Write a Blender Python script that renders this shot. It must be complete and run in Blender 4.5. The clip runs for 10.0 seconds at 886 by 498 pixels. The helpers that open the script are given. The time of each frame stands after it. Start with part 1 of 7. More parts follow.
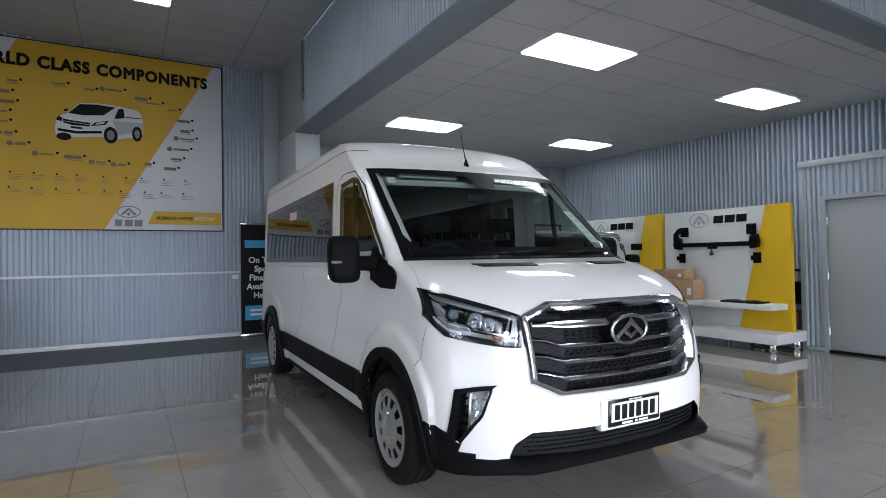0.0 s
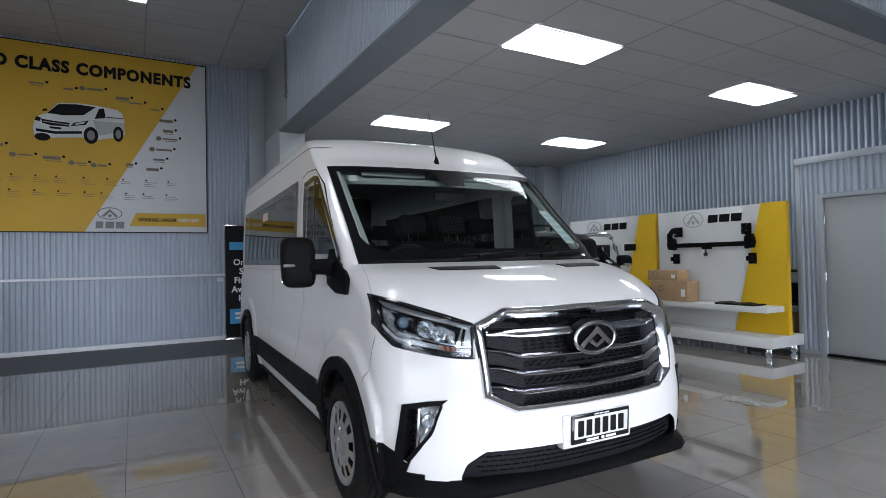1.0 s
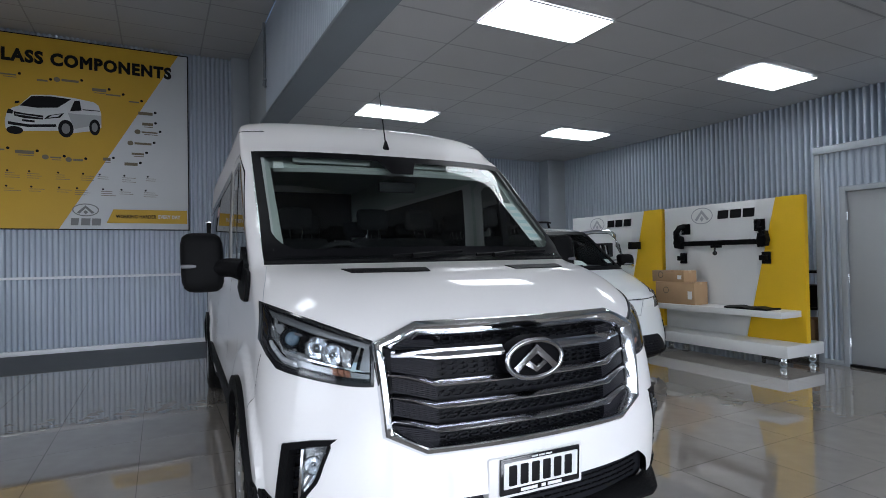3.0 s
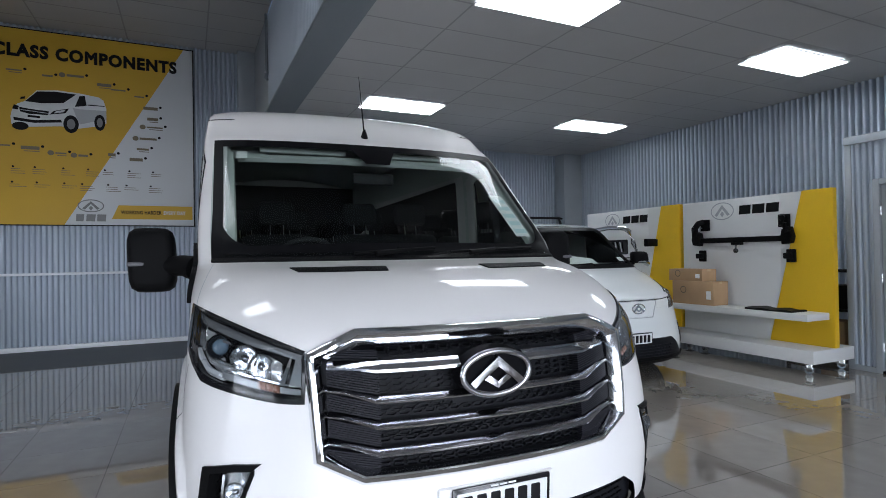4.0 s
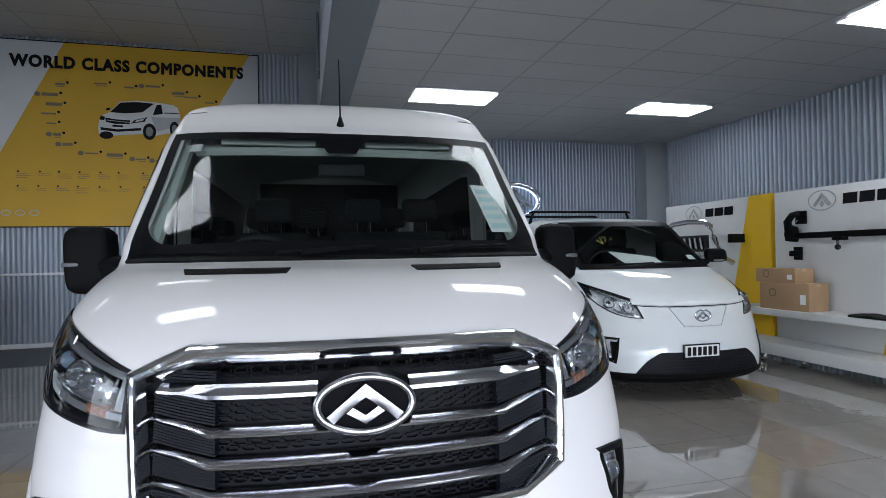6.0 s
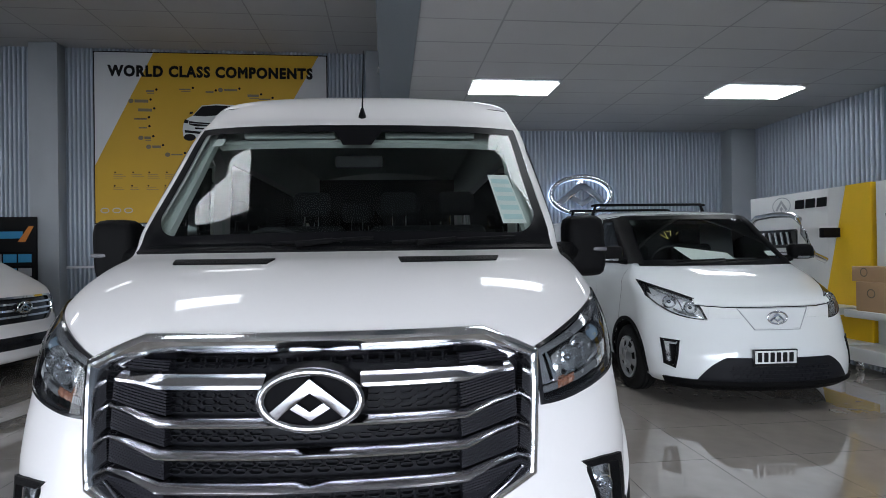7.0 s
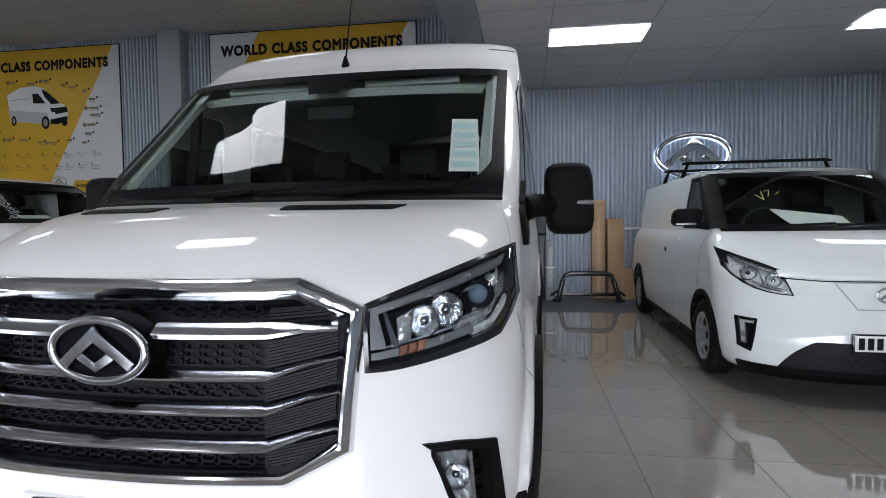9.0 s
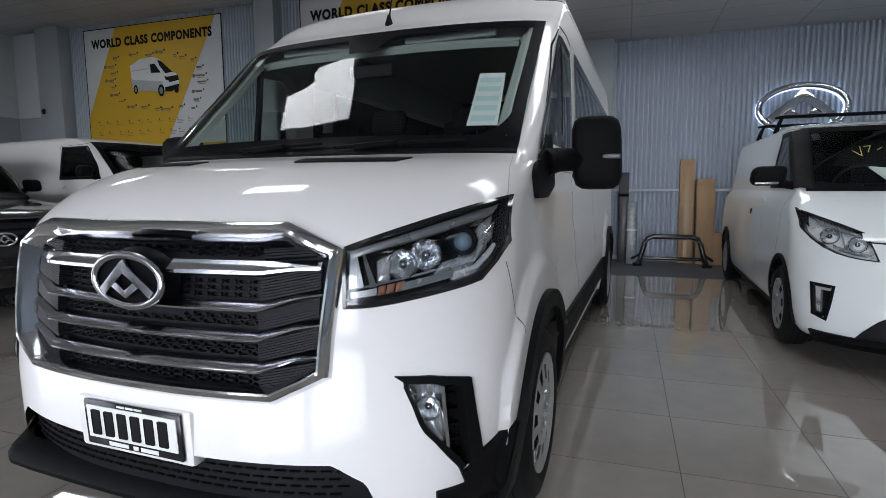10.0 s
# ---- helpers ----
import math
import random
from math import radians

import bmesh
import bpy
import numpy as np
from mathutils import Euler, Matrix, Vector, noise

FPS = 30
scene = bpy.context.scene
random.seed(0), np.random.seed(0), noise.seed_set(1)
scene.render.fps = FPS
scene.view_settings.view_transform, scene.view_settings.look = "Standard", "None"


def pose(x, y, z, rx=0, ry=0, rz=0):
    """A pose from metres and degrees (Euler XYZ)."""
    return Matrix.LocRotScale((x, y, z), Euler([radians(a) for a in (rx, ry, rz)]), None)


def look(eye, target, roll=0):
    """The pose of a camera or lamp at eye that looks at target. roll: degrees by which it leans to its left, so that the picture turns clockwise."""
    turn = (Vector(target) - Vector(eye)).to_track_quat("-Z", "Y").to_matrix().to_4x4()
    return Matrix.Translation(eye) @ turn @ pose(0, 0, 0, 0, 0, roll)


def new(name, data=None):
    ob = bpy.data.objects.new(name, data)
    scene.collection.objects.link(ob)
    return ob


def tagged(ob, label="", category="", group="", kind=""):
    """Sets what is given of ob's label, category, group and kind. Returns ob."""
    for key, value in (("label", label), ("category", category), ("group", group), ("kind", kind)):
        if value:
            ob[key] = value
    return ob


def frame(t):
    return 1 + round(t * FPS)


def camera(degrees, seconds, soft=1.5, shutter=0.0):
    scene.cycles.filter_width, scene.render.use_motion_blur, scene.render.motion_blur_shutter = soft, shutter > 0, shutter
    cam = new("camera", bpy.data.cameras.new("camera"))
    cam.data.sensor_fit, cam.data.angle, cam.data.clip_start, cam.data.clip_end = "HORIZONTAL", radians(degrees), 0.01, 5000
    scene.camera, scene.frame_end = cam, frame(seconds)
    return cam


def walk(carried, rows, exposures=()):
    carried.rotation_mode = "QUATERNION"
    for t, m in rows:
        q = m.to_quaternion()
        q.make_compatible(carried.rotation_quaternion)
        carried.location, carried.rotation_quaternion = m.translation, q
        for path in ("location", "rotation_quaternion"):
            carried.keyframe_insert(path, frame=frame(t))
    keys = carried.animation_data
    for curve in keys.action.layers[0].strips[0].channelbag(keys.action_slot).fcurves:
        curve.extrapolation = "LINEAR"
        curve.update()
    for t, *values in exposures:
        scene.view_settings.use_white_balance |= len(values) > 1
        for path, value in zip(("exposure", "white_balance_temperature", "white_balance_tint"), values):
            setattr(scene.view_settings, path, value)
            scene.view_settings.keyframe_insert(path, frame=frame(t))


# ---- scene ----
cam = camera(78.2, 10.0, 0.9)
PATH = [
    (0, (0.446, 0.364, 1.413), (1.447, 2.095, 1.446), -0.9),
    (0.5, (0.611, 0.406, 1.415), (1.607, 2.14, 1.448), -1.0),
    (1, (0.807, 0.424, 1.421), (1.795, 2.163, 1.457), -1.1),
    (1.5, (0.948, 0.475, 1.405), (1.921, 2.222, 1.442), -1.0),
    (2, (1.118, 0.578, 1.414), (2.074, 2.334, 1.446), -1.0),
    (2.5, (1.279, 0.638, 1.413), (2.221, 2.402, 1.444), -0.9),
    (3, (1.52, 0.682, 1.421), (2.444, 2.455, 1.452), -1.0),
    (4.5, (2.078, 0.881, 1.421), (2.88, 2.713, 1.44), -0.8),
    (5, (2.296, 0.916, 1.421), (3.046, 2.77, 1.444), -0.9),
    (5.5, (2.515, 0.942, 1.424), (3.148, 2.839, 1.445), -1.0),
    (7, (3.101, 1.016, 1.392), (3.298, 3.007, 1.402), -0.8),
    (7.5, (3.27, 1.05, 1.396), (3.296, 3.05, 1.398), -0.6),
    (8, (3.455, 1.077, 1.381), (3.348, 3.074, 1.381), -0.6),
    (8.5, (3.708, 1.166, 1.378), (3.519, 3.156, 1.339), -0.7),
    (9, (3.94, 1.299, 1.301), (3.644, 3.275, 1.214), -0.7),
    (9.5, (4.1, 1.318, 1.278), (3.633, 3.255, 1.105), -0.5),
    (10, (4.275, 1.295, 1.263), (3.642, 3.179, 1.041), -0.4),
]
walk(cam, [(t, look(eye, target, roll)) for t, eye, target, roll in PATH],
     [(0, .37, 6350, 10), (1.5, .29, 6320, 10), (3, .18, 6280, 10), (5.5, .25, 6200, 10), (7.5, .33, 6420, 10), (8.5, .37, 6500, 10), (10, .18, 6500, 10)])
# ---------------- helpers ----------------
def mat(name, color, rough=0.5, metal=0.0, bump=0.0, bscale=40.0, var=0.08, vscale=3.0, coat=0.0, spec=0.5, detail=6.0):
    """A procedural surface: colour varied at two scales, with fine relief and uneven gloss."""
    m = bpy.data.materials.new(name)
    m.use_nodes = True
    nt = m.node_tree
    b = nt.nodes["Principled BSDF"]
    tc = nt.nodes.new("ShaderNodeTexCoord")
    n1 = nt.nodes.new("ShaderNodeTexNoise")
    n1.inputs["Scale"].default_value, n1.inputs["Detail"].default_value = vscale, detail
    n2 = nt.nodes.new("ShaderNodeTexNoise")
    n2.inputs["Scale"].default_value, n2.inputs["Detail"].default_value = bscale, 3.0
    nt.links.new(tc.outputs["Object"], n1.inputs["Vector"])
    nt.links.new(tc.outputs["Object"], n2.inputs["Vector"])
    add = nt.nodes.new("ShaderNodeMath")
    add.operation = "MULTIPLY_ADD"
    add.inputs[1].default_value = 0.35
    nt.links.new(n2.outputs["Fac"], add.inputs[0])
    nt.links.new(n1.outputs["Fac"], add.inputs[2])
    ramp = nt.nodes.new("ShaderNodeValToRGB")
    ramp.color_ramp.elements[0].position, ramp.color_ramp.elements[1].position = 0.4, 0.95
    ramp.color_ramp.elements[0].color = tuple(max(0, c * (1 - var)) for c in color) + (1,)
    ramp.color_ramp.elements[1].color = tuple(min(1, c * (1 + var)) for c in color) + (1,)
    nt.links.new(add.outputs[0], ramp.inputs["Fac"])
    nt.links.new(ramp.outputs["Color"], b.inputs["Base Color"])
    rr = nt.nodes.new("ShaderNodeMapRange")
    rr.inputs["To Min"].default_value, rr.inputs["To Max"].default_value = rough * 0.85, min(1, rough * 1.2)
    nt.links.new(n1.outputs["Fac"], rr.inputs["Value"])
    nt.links.new(rr.outputs["Result"], b.inputs["Roughness"])
    b.inputs["Metallic"].default_value = metal
    b.inputs["Coat Weight"].default_value, b.inputs["Coat Roughness"].default_value = coat, 0.03
    b.inputs["Specular IOR Level"].default_value = spec
    if bump:
        bn = nt.nodes.new("ShaderNodeBump")
        bn.inputs["Strength"].default_value, bn.inputs["Distance"].default_value = bump, 0.004
        nt.links.new(n2.outputs["Fac"], bn.inputs["Height"])
        nt.links.new(bn.outputs["Normal"], b.inputs["Normal"])
    return m


def glow(name, color, strength):
    m = bpy.data.materials.new(name)
    m.use_nodes = True
    b = m.node_tree.nodes["Principled BSDF"]
    b.inputs["Base Color"].default_value = (*color, 1)
    b.inputs["Emission Color"].default_value = (*color, 1)
    b.inputs["Emission Strength"].default_value = strength
    return m


def glass(name, tint, ior=1.5, rough=0.0):
    m = bpy.data.materials.new(name)
    m.use_nodes = True
    nt = m.node_tree
    nt.nodes.remove(nt.nodes["Principled BSDF"])
    out = nt.nodes["Material Output"]
    tr, gl = nt.nodes.new("ShaderNodeBsdfTransparent"), nt.nodes.new("ShaderNodeBsdfGlossy")
    tr.inputs["Color"].default_value = (*tint, 1)
    gl.inputs["Roughness"].default_value = rough
    fr, mx = nt.nodes.new("ShaderNodeFresnel"), nt.nodes.new("ShaderNodeMixShader")
    fr.inputs["IOR"].default_value = ior
    nt.links.new(fr.outputs["Fac"], mx.inputs["Fac"])
    nt.links.new(tr.outputs["BSDF"], mx.inputs[1])
    nt.links.new(gl.outputs["BSDF"], mx.inputs[2])
    nt.links.new(mx.outputs["Shader"], out.inputs["Surface"])
    return m


def smooth(me, angle=35):
    me.polygons.foreach_set("use_smooth", [True] * len(me.polygons))
    me.set_sharp_from_angle(angle=radians(angle))


def part(name, bm, material, parent=None, label="", angle=35):
    """Links a bmesh as one mesh object under a thing or a part."""
    me = bpy.data.meshes.new(name)
    bm.to_mesh(me)
    bm.free()
    me.materials.append(material)
    smooth(me, angle)
    ob = new(name, me)
    if parent is not None:
        ob.parent = parent
    if label:
        ob["label"] = label
    return ob


def pieces(name, bm, material, parent=None, label="", angle=35):
    """Links each loose piece of a bmesh as a part of its own."""
    left, out = set(bm.verts), []
    while left:
        grow, seen = [left.pop()], set()
        seen.add(grow[0])
        while grow:
            for e in grow.pop().link_edges:
                for v in e.verts:
                    if v not in seen:
                        seen.add(v)
                        grow.append(v)
        left -= seen
        b = bmesh.new()
        at = {v: b.verts.new(v.co) for v in seen}
        for f in {f for v in seen for f in v.link_faces}:
            b.faces.new([at[v] for v in f.verts])
        out.append(part(name, b, material, parent, label, angle))
    bm.free()
    return out


def raw(verts, faces):
    bm = bmesh.new()
    vs = [bm.verts.new(v) for v in verts]
    for f in faces:
        try:
            bm.faces.new([vs[i] for i in f])
        except ValueError:
            pass
    return bm


def thing(name, m, label, category, group="", kind=""):
    ob = new(name)
    ob.empty_display_size = 0.2
    ob.matrix_world = m
    return tagged(ob, label, category, group, kind)


def box(x0, x1, y0, y1, z0, z1, bevel=0.0, bm=None, segs=2):
    bm = bm or bmesh.new()
    tmp = bmesh.new()
    bmesh.ops.create_cube(tmp, size=1)
    for v in tmp.verts:
        v.co = Vector((x0 + (v.co.x + .5) * (x1 - x0), y0 + (v.co.y + .5) * (y1 - y0), z0 + (v.co.z + .5) * (z1 - z0)))
    if bevel:
        bmesh.ops.bevel(tmp, geom=tmp.edges[:], offset=bevel, segments=segs, profile=0.5, affect="EDGES")
    return merge(bm, tmp)


def merge(bm, other, m=None):
    idx = {}
    for v in other.verts:
        idx[v] = bm.verts.new(m @ v.co if m is not None else v.co)
    for f in other.faces:
        bm.faces.new([idx[v] for v in f.verts])
    other.free()
    return bm


def tube(points, r, sides=12, bm=None, cap=True):
    """A round bar along a line of points."""
    bm = bm or bmesh.new()
    pts = [Vector(p) for p in points]
    rings = []
    for i, p in enumerate(pts):
        d = (pts[min(i + 1, len(pts) - 1)] - pts[max(i - 1, 0)]).normalized()
        up = Vector((0, 0, 1)) if abs(d.z) < 0.9 else Vector((0, 1, 0))
        a = d.cross(up).normalized()
        b = a.cross(d)
        rr = r[i] if isinstance(r, (list, tuple)) else r
        rings.append([bm.verts.new(p + rr * (a * math.cos(2 * math.pi * k / sides) + b * math.sin(2 * math.pi * k / sides))) for k in range(sides)])
    for q, s in zip(rings, rings[1:]):
        for k in range(sides):
            bm.faces.new((q[k], q[(k + 1) % sides], s[(k + 1) % sides], s[k]))
    if cap:
        bm.faces.new(rings[0][::-1])
        bm.faces.new(rings[-1])
    return bm


def lathe(profile, sides=48, axis="x", bm=None, skip=None):
    """Turns (radius, along) round an axis. skip(i, k) leaves a face out."""
    bm = bm or bmesh.new()
    rings = []
    for r, a in profile:
        ring = []
        for k in range(sides):
            c, s = r * math.cos(2 * math.pi * k / sides), r * math.sin(2 * math.pi * k / sides)
            ring.append(bm.verts.new({"x": (a, c, s), "y": (c, a, s), "z": (c, s, a)}[axis]))
        rings.append(ring)
    for i, (q, s) in enumerate(zip(rings, rings[1:])):
        for k in range(sides):
            if skip is None or not skip(i, k):
                bm.faces.new((q[k], q[(k + 1) % sides], s[(k + 1) % sides], s[k]))
    return bm


def prism(pts, y0, y1, bm=None, bevel=0.0):
    """A flat outline in (x, z), given depth along y."""
    bm = bm or bmesh.new()
    tmp = bmesh.new()
    a = [tmp.verts.new((x, y0, z)) for x, z in pts]
    b = [tmp.verts.new((x, y1, z)) for x, z in pts]
    tmp.faces.new(a)
    tmp.faces.new(b[::-1])
    n = len(pts)
    for i in range(n):
        tmp.faces.new((a[i], b[i], b[(i + 1) % n], a[(i + 1) % n]))
    bmesh.ops.recalc_face_normals(tmp, faces=tmp.faces[:])
    if bevel:
        bmesh.ops.bevel(tmp, geom=[e for e in tmp.edges if abs(e.verts[0].co.y - e.verts[1].co.y) < 1e-6], offset=bevel, segments=2, profile=0.5, affect="EDGES")
    return merge(bm, tmp)


def lettering(name, body, size, m, material, parent=None, depth=0.002, bold=0.0, width=1.0, align="CENTER", spacing=1.0, across=0.0, heavy=0.0):
    """Words in the built-in font, turned into a mesh. The words read along x and stand along y of m."""
    cu = bpy.data.curves.new(name, "FONT")
    cu.body, cu.size, cu.extrude, cu.offset, cu.align_x = body, size, depth, bold, align
    cu.resolution_u, cu.space_character, cu.bevel_depth, cu.bevel_resolution = 3, spacing, heavy, 0
    tmp = bpy.data.objects.new(name, cu)
    scene.collection.objects.link(tmp)
    me = bpy.data.meshes.new_from_object(tmp.evaluated_get(bpy.context.evaluated_depsgraph_get()))
    bpy.data.objects.remove(tmp)
    if across:
        xs = [v.co.x for v in me.vertices]
        width = across / (max(xs) - min(xs))
    if heavy:
        me.transform(Matrix.Diagonal((1, 1, .05, 1)))
    me.transform(m @ Matrix.Diagonal((width, 1, 1, 1)))
    me.materials.clear()
    me.materials.append(material)
    ob = new(name, me)
    if parent is not None:
        ob.parent = parent
    return ob


def corrugated(a, b, z0, z1, into, pitch=0.0762, depth=0.058):
    """Ribbed sheet from a to b, upright; into is the way from the room into the wall."""
    a, b, w = Vector((*a, 0)), Vector((*b, 0)), Vector((*into, 0))
    n = max(1, round((b - a).length / pitch))
    prof = [(0.0, 0.30), (0.06, 0.13), (0.15, 0.03), (0.30, 0.0), (0.45, 0.03), (0.54, 0.13), (0.60, 0.30), (0.66, 0.90), (0.70, 1.0), (0.90, 1.0), (0.94, 0.90)]
    line = [(k + f, d) for k in range(n) for f, d in prof] + [(n, 0.30)]
    verts, faces = [], []
    for u, d in line:
        p = a + (b - a) * (u / n) + w * (depth * d)
        verts += [(p.x, p.y, z0), (p.x, p.y, z1)]
    for i in range(len(line) - 1):
        faces.append((2 * i, 2 * i + 2, 2 * i + 3, 2 * i + 1))
    bm = raw(verts, faces)
    back = [a + w * 0.15, b + w * 0.15]
    vs = [bm.verts.new((back[0].x, back[0].y, z0)), bm.verts.new((back[1].x, back[1].y, z0)), bm.verts.new((back[1].x, back[1].y, z1)), bm.verts.new((back[0].x, back[0].y, z1))]
    bm.faces.new(vs)
    return bm


def pchip(xs, ys, x):
    """Smooth, monotone interpolation."""
    if x <= xs[0]:
        return ys[0]
    if x >= xs[-1]:
        return ys[-1]
    i = max(k for k in range(len(xs) - 1) if xs[k] <= x)
    def slope(k):
        if k == 0 or k == len(xs) - 1:
            j = 0 if k == 0 else len(xs) - 2
            return (ys[j + 1] - ys[j]) / (xs[j + 1] - xs[j])
        a, b = (ys[k] - ys[k - 1]) / (xs[k] - xs[k - 1]), (ys[k + 1] - ys[k]) / (xs[k + 1] - xs[k])
        return 0.0 if a * b <= 0 else 2 * a * b / (a + b)
    h = xs[i + 1] - xs[i]
    t = (x - xs[i]) / h
    return ys[i] * (1 + 2 * t) * (1 - t) ** 2 + slope(i) * h * t * (1 - t) ** 2 + ys[i + 1] * t * t * (3 - 2 * t) + slope(i + 1) * h * t * t * (t - 1)


class Shell:
    """The outer skin of a vehicle, nose at y = 0, tail at y = length. At each height the plan is a
    rounded nose (front, half width, corner depth, squareness) that runs into straight sides."""
    def __init__(self, rows, length, tail=0.12, swell=None):
        self.z = [r[0] for r in rows]
        self.cols = [[r[k] for r in rows] for k in range(1, 5)]
        self.length, self.tail, self.swell = length, tail, swell
        self.memo = {}

    def row(self, z):
        k = round(z, 4)
        if k not in self.memo:
            self.memo[k] = [pchip(self.z, c, z) for c in self.cols]
        return self.memo[k]

    def at(self, q, z, off=0.0):
        """q: 0 at the middle of the nose, pi/2 at the start of the side, then metres along the side. Negative: the other side."""
        p = self._at(q, z)
        if off:
            e = 0.004
            a = self._at(q + e, z) - self._at(q - e, z)
            b = self._at(q, z + e) - self._at(q, z - e)
            n = a.cross(b)
            if n.length > 1e-12:
                n.normalize()
                p = p + n * off
        return p

    def _at(self, q, z):
        yf, w, b, n = self.row(z)
        s, q = (1 if q >= 0 else -1), abs(q)
        if q <= math.pi / 2:
            x, y = w * max(math.sin(q), 0) ** (2 / n), yf + b * (1 - math.cos(q))
        else:
            y = yf + b + q - math.pi / 2
            x = w
            k = (y - (self.length - 0.3)) / 0.3
            if k > 0:
                x -= self.tail * min(k, 1.2) ** 2
        if self.swell:
            x, y = self.swell(x, y, z)
        return Vector((s * x, y, z))

    def qx(self, x, z):
        yf, w, b, n = self.row(z)
        u = min(abs(x) / w, 1.0)
        return math.copysign(math.asin(min(1.0, u ** (n / 2))), x)

    def qy(self, y, z, side=1):
        yf, w, b, n = self.row(z)
        if y >= yf + b:
            return side * (math.pi / 2 + y - yf - b)
        return side * math.acos(max(0.0, min(1.0, 1 - (y - yf) / b)))

    def skin(self, zs, nf=40, ns=90, drop=None, edges=()):
        """The skin as a mesh; drop(x, y, z, front) leaves openings, whose rims run along the outlines in edges:
        ("front", outline in |x|, z) or ("side", outline in y, z)."""
        bm = bmesh.new()
        kept, gone = set(), set()
        for s in (1, -1):
            rows = []
            for z in zs:
                yf, w, b, n = self.row(z)
                qs = [math.pi / 2 * k / nf for k in range(nf + 1)]
                end = max(self.length - yf - b, 0.02)
                qs += [math.pi / 2 + end * (k / ns) for k in range(1, ns + 1)]
                rows.append([bm.verts.new(self._at(s * q if q else 0.0, z)) for q in qs])
            for r, t in zip(rows, rows[1:]):
                for k in range(len(r) - 1):
                    f = (r[k], r[k + 1], t[k + 1], t[k])
                    c = sum((v.co for v in f), Vector()) / 4
                    if drop and drop(c.x, c.y, c.z, k < nf):
                        gone.update(f)
                        continue
                    kept.update(f)
                    bm.faces.new(f if s > 0 else f[::-1])
            if s > 0:
                first = rows
            else:
                for r, t, r2, t2 in zip(rows, rows[1:], first, first[1:]):
                    bm.faces.new((r2[-1], r[-1], t[-1], t2[-1]))
        for v in kept & gone:
            best = (0.032, None)
            for where, poly in edges:
                a = Vector((abs(v.co.x) if where == "front" else v.co.y, v.co.z))
                for i in range(len(poly)):
                    p, q = Vector(poly[i - 1]), Vector(poly[i])
                    t = max(0.0, min(1.0, (a - p).dot(q - p) / max((q - p).length_squared, 1e-9)))
                    n = p + (q - p) * t
                    if (n - a).length < best[0] and (where == "side" or v.co.y < 1.3 or n.y > 1.4):
                        best = ((n - a).length, (where, n))
            if best[1]:
                where, n = best[1]
                side = 1 if v.co.x >= 0 else -1
                v.co = self._at(side * self.qx(n.x, n.y) if where == "front" else self.qy(n.x, n.y, side), n.y)
        bmesh.ops.remove_doubles(bm, verts=bm.verts[:], dist=0.0005)
        return bm

    def patch(self, low, high, nu=24, nv=8, off=0.004, thick=0.0, bm=None, bulge=0.0):
        """A piece that lies on the skin between two lines of (q, z)."""
        bm = bm or bmesh.new()
        def along(line, u):
            d = [0.0]
            for a, b in zip(line, line[1:]):
                d.append(d[-1] + math.hypot(b[0] - a[0], b[1] - a[1]))
            t = u * d[-1]
            for i in range(len(line) - 1):
                if t <= d[i + 1] + 1e-9:
                    f = 0 if d[i + 1] == d[i] else (t - d[i]) / (d[i + 1] - d[i])
                    return (line[i][0] + f * (line[i + 1][0] - line[i][0]), line[i][1] + f * (line[i + 1][1] - line[i][1]))
            return line[-1]
        grids = []
        for o in ((off, off - thick) if thick else (off,)):
            g = []
            for j in range(nv + 1):
                v = j / nv
                g.append([])
                for i in range(nu + 1):
                    a, b = along(low, i / nu), along(high, i / nu)
                    q, z = a[0] + v * (b[0] - a[0]), a[1] + v * (b[1] - a[1])
                    h = bulge * 4 * v * (1 - v) * min(1, 6 * min(i / nu, 1 - i / nu)) if bulge and o == off else 0
                    g[-1].append(bm.verts.new(self.at(q, z, o + h)))
            grids.append(g)
        g = grids[0]
        made = []
        for j in range(nv):
            for i in range(nu):
                made.append(bm.faces.new((g[j][i], g[j][i + 1], g[j + 1][i + 1], g[j + 1][i])))
        if thick:
            h = grids[1]
            rim = [(j, 0) for j in range(nv + 1)] + [(nv, i) for i in range(1, nu + 1)] + [(j, nu) for j in range(nv - 1, -1, -1)] + [(0, i) for i in range(nu - 1, 0, -1)]
            for a, b in zip(rim, rim[1:] + rim[:1]):
                made.append(bm.faces.new((g[a[0]][a[1]], g[b[0]][b[1]], h[b[0]][b[1]], h[a[0]][a[1]])))
            for j in range(nv):
                for i in range(nu):
                    made.append(bm.faces.new((h[j + 1][i], h[j + 1][i + 1], h[j][i + 1], h[j][i])))
        bmesh.ops.recalc_face_normals(bm, faces=made)
        return bm


def inside(poly, x, y):
    hit = False
    for (x0, y0), (x1, y1) in zip(poly, poly[1:] + poly[:1]):
        if (y0 > y) != (y1 > y) and x < x0 + (y - y0) / (y1 - y0) * (x1 - x0):
            hit = not hit
    return hit
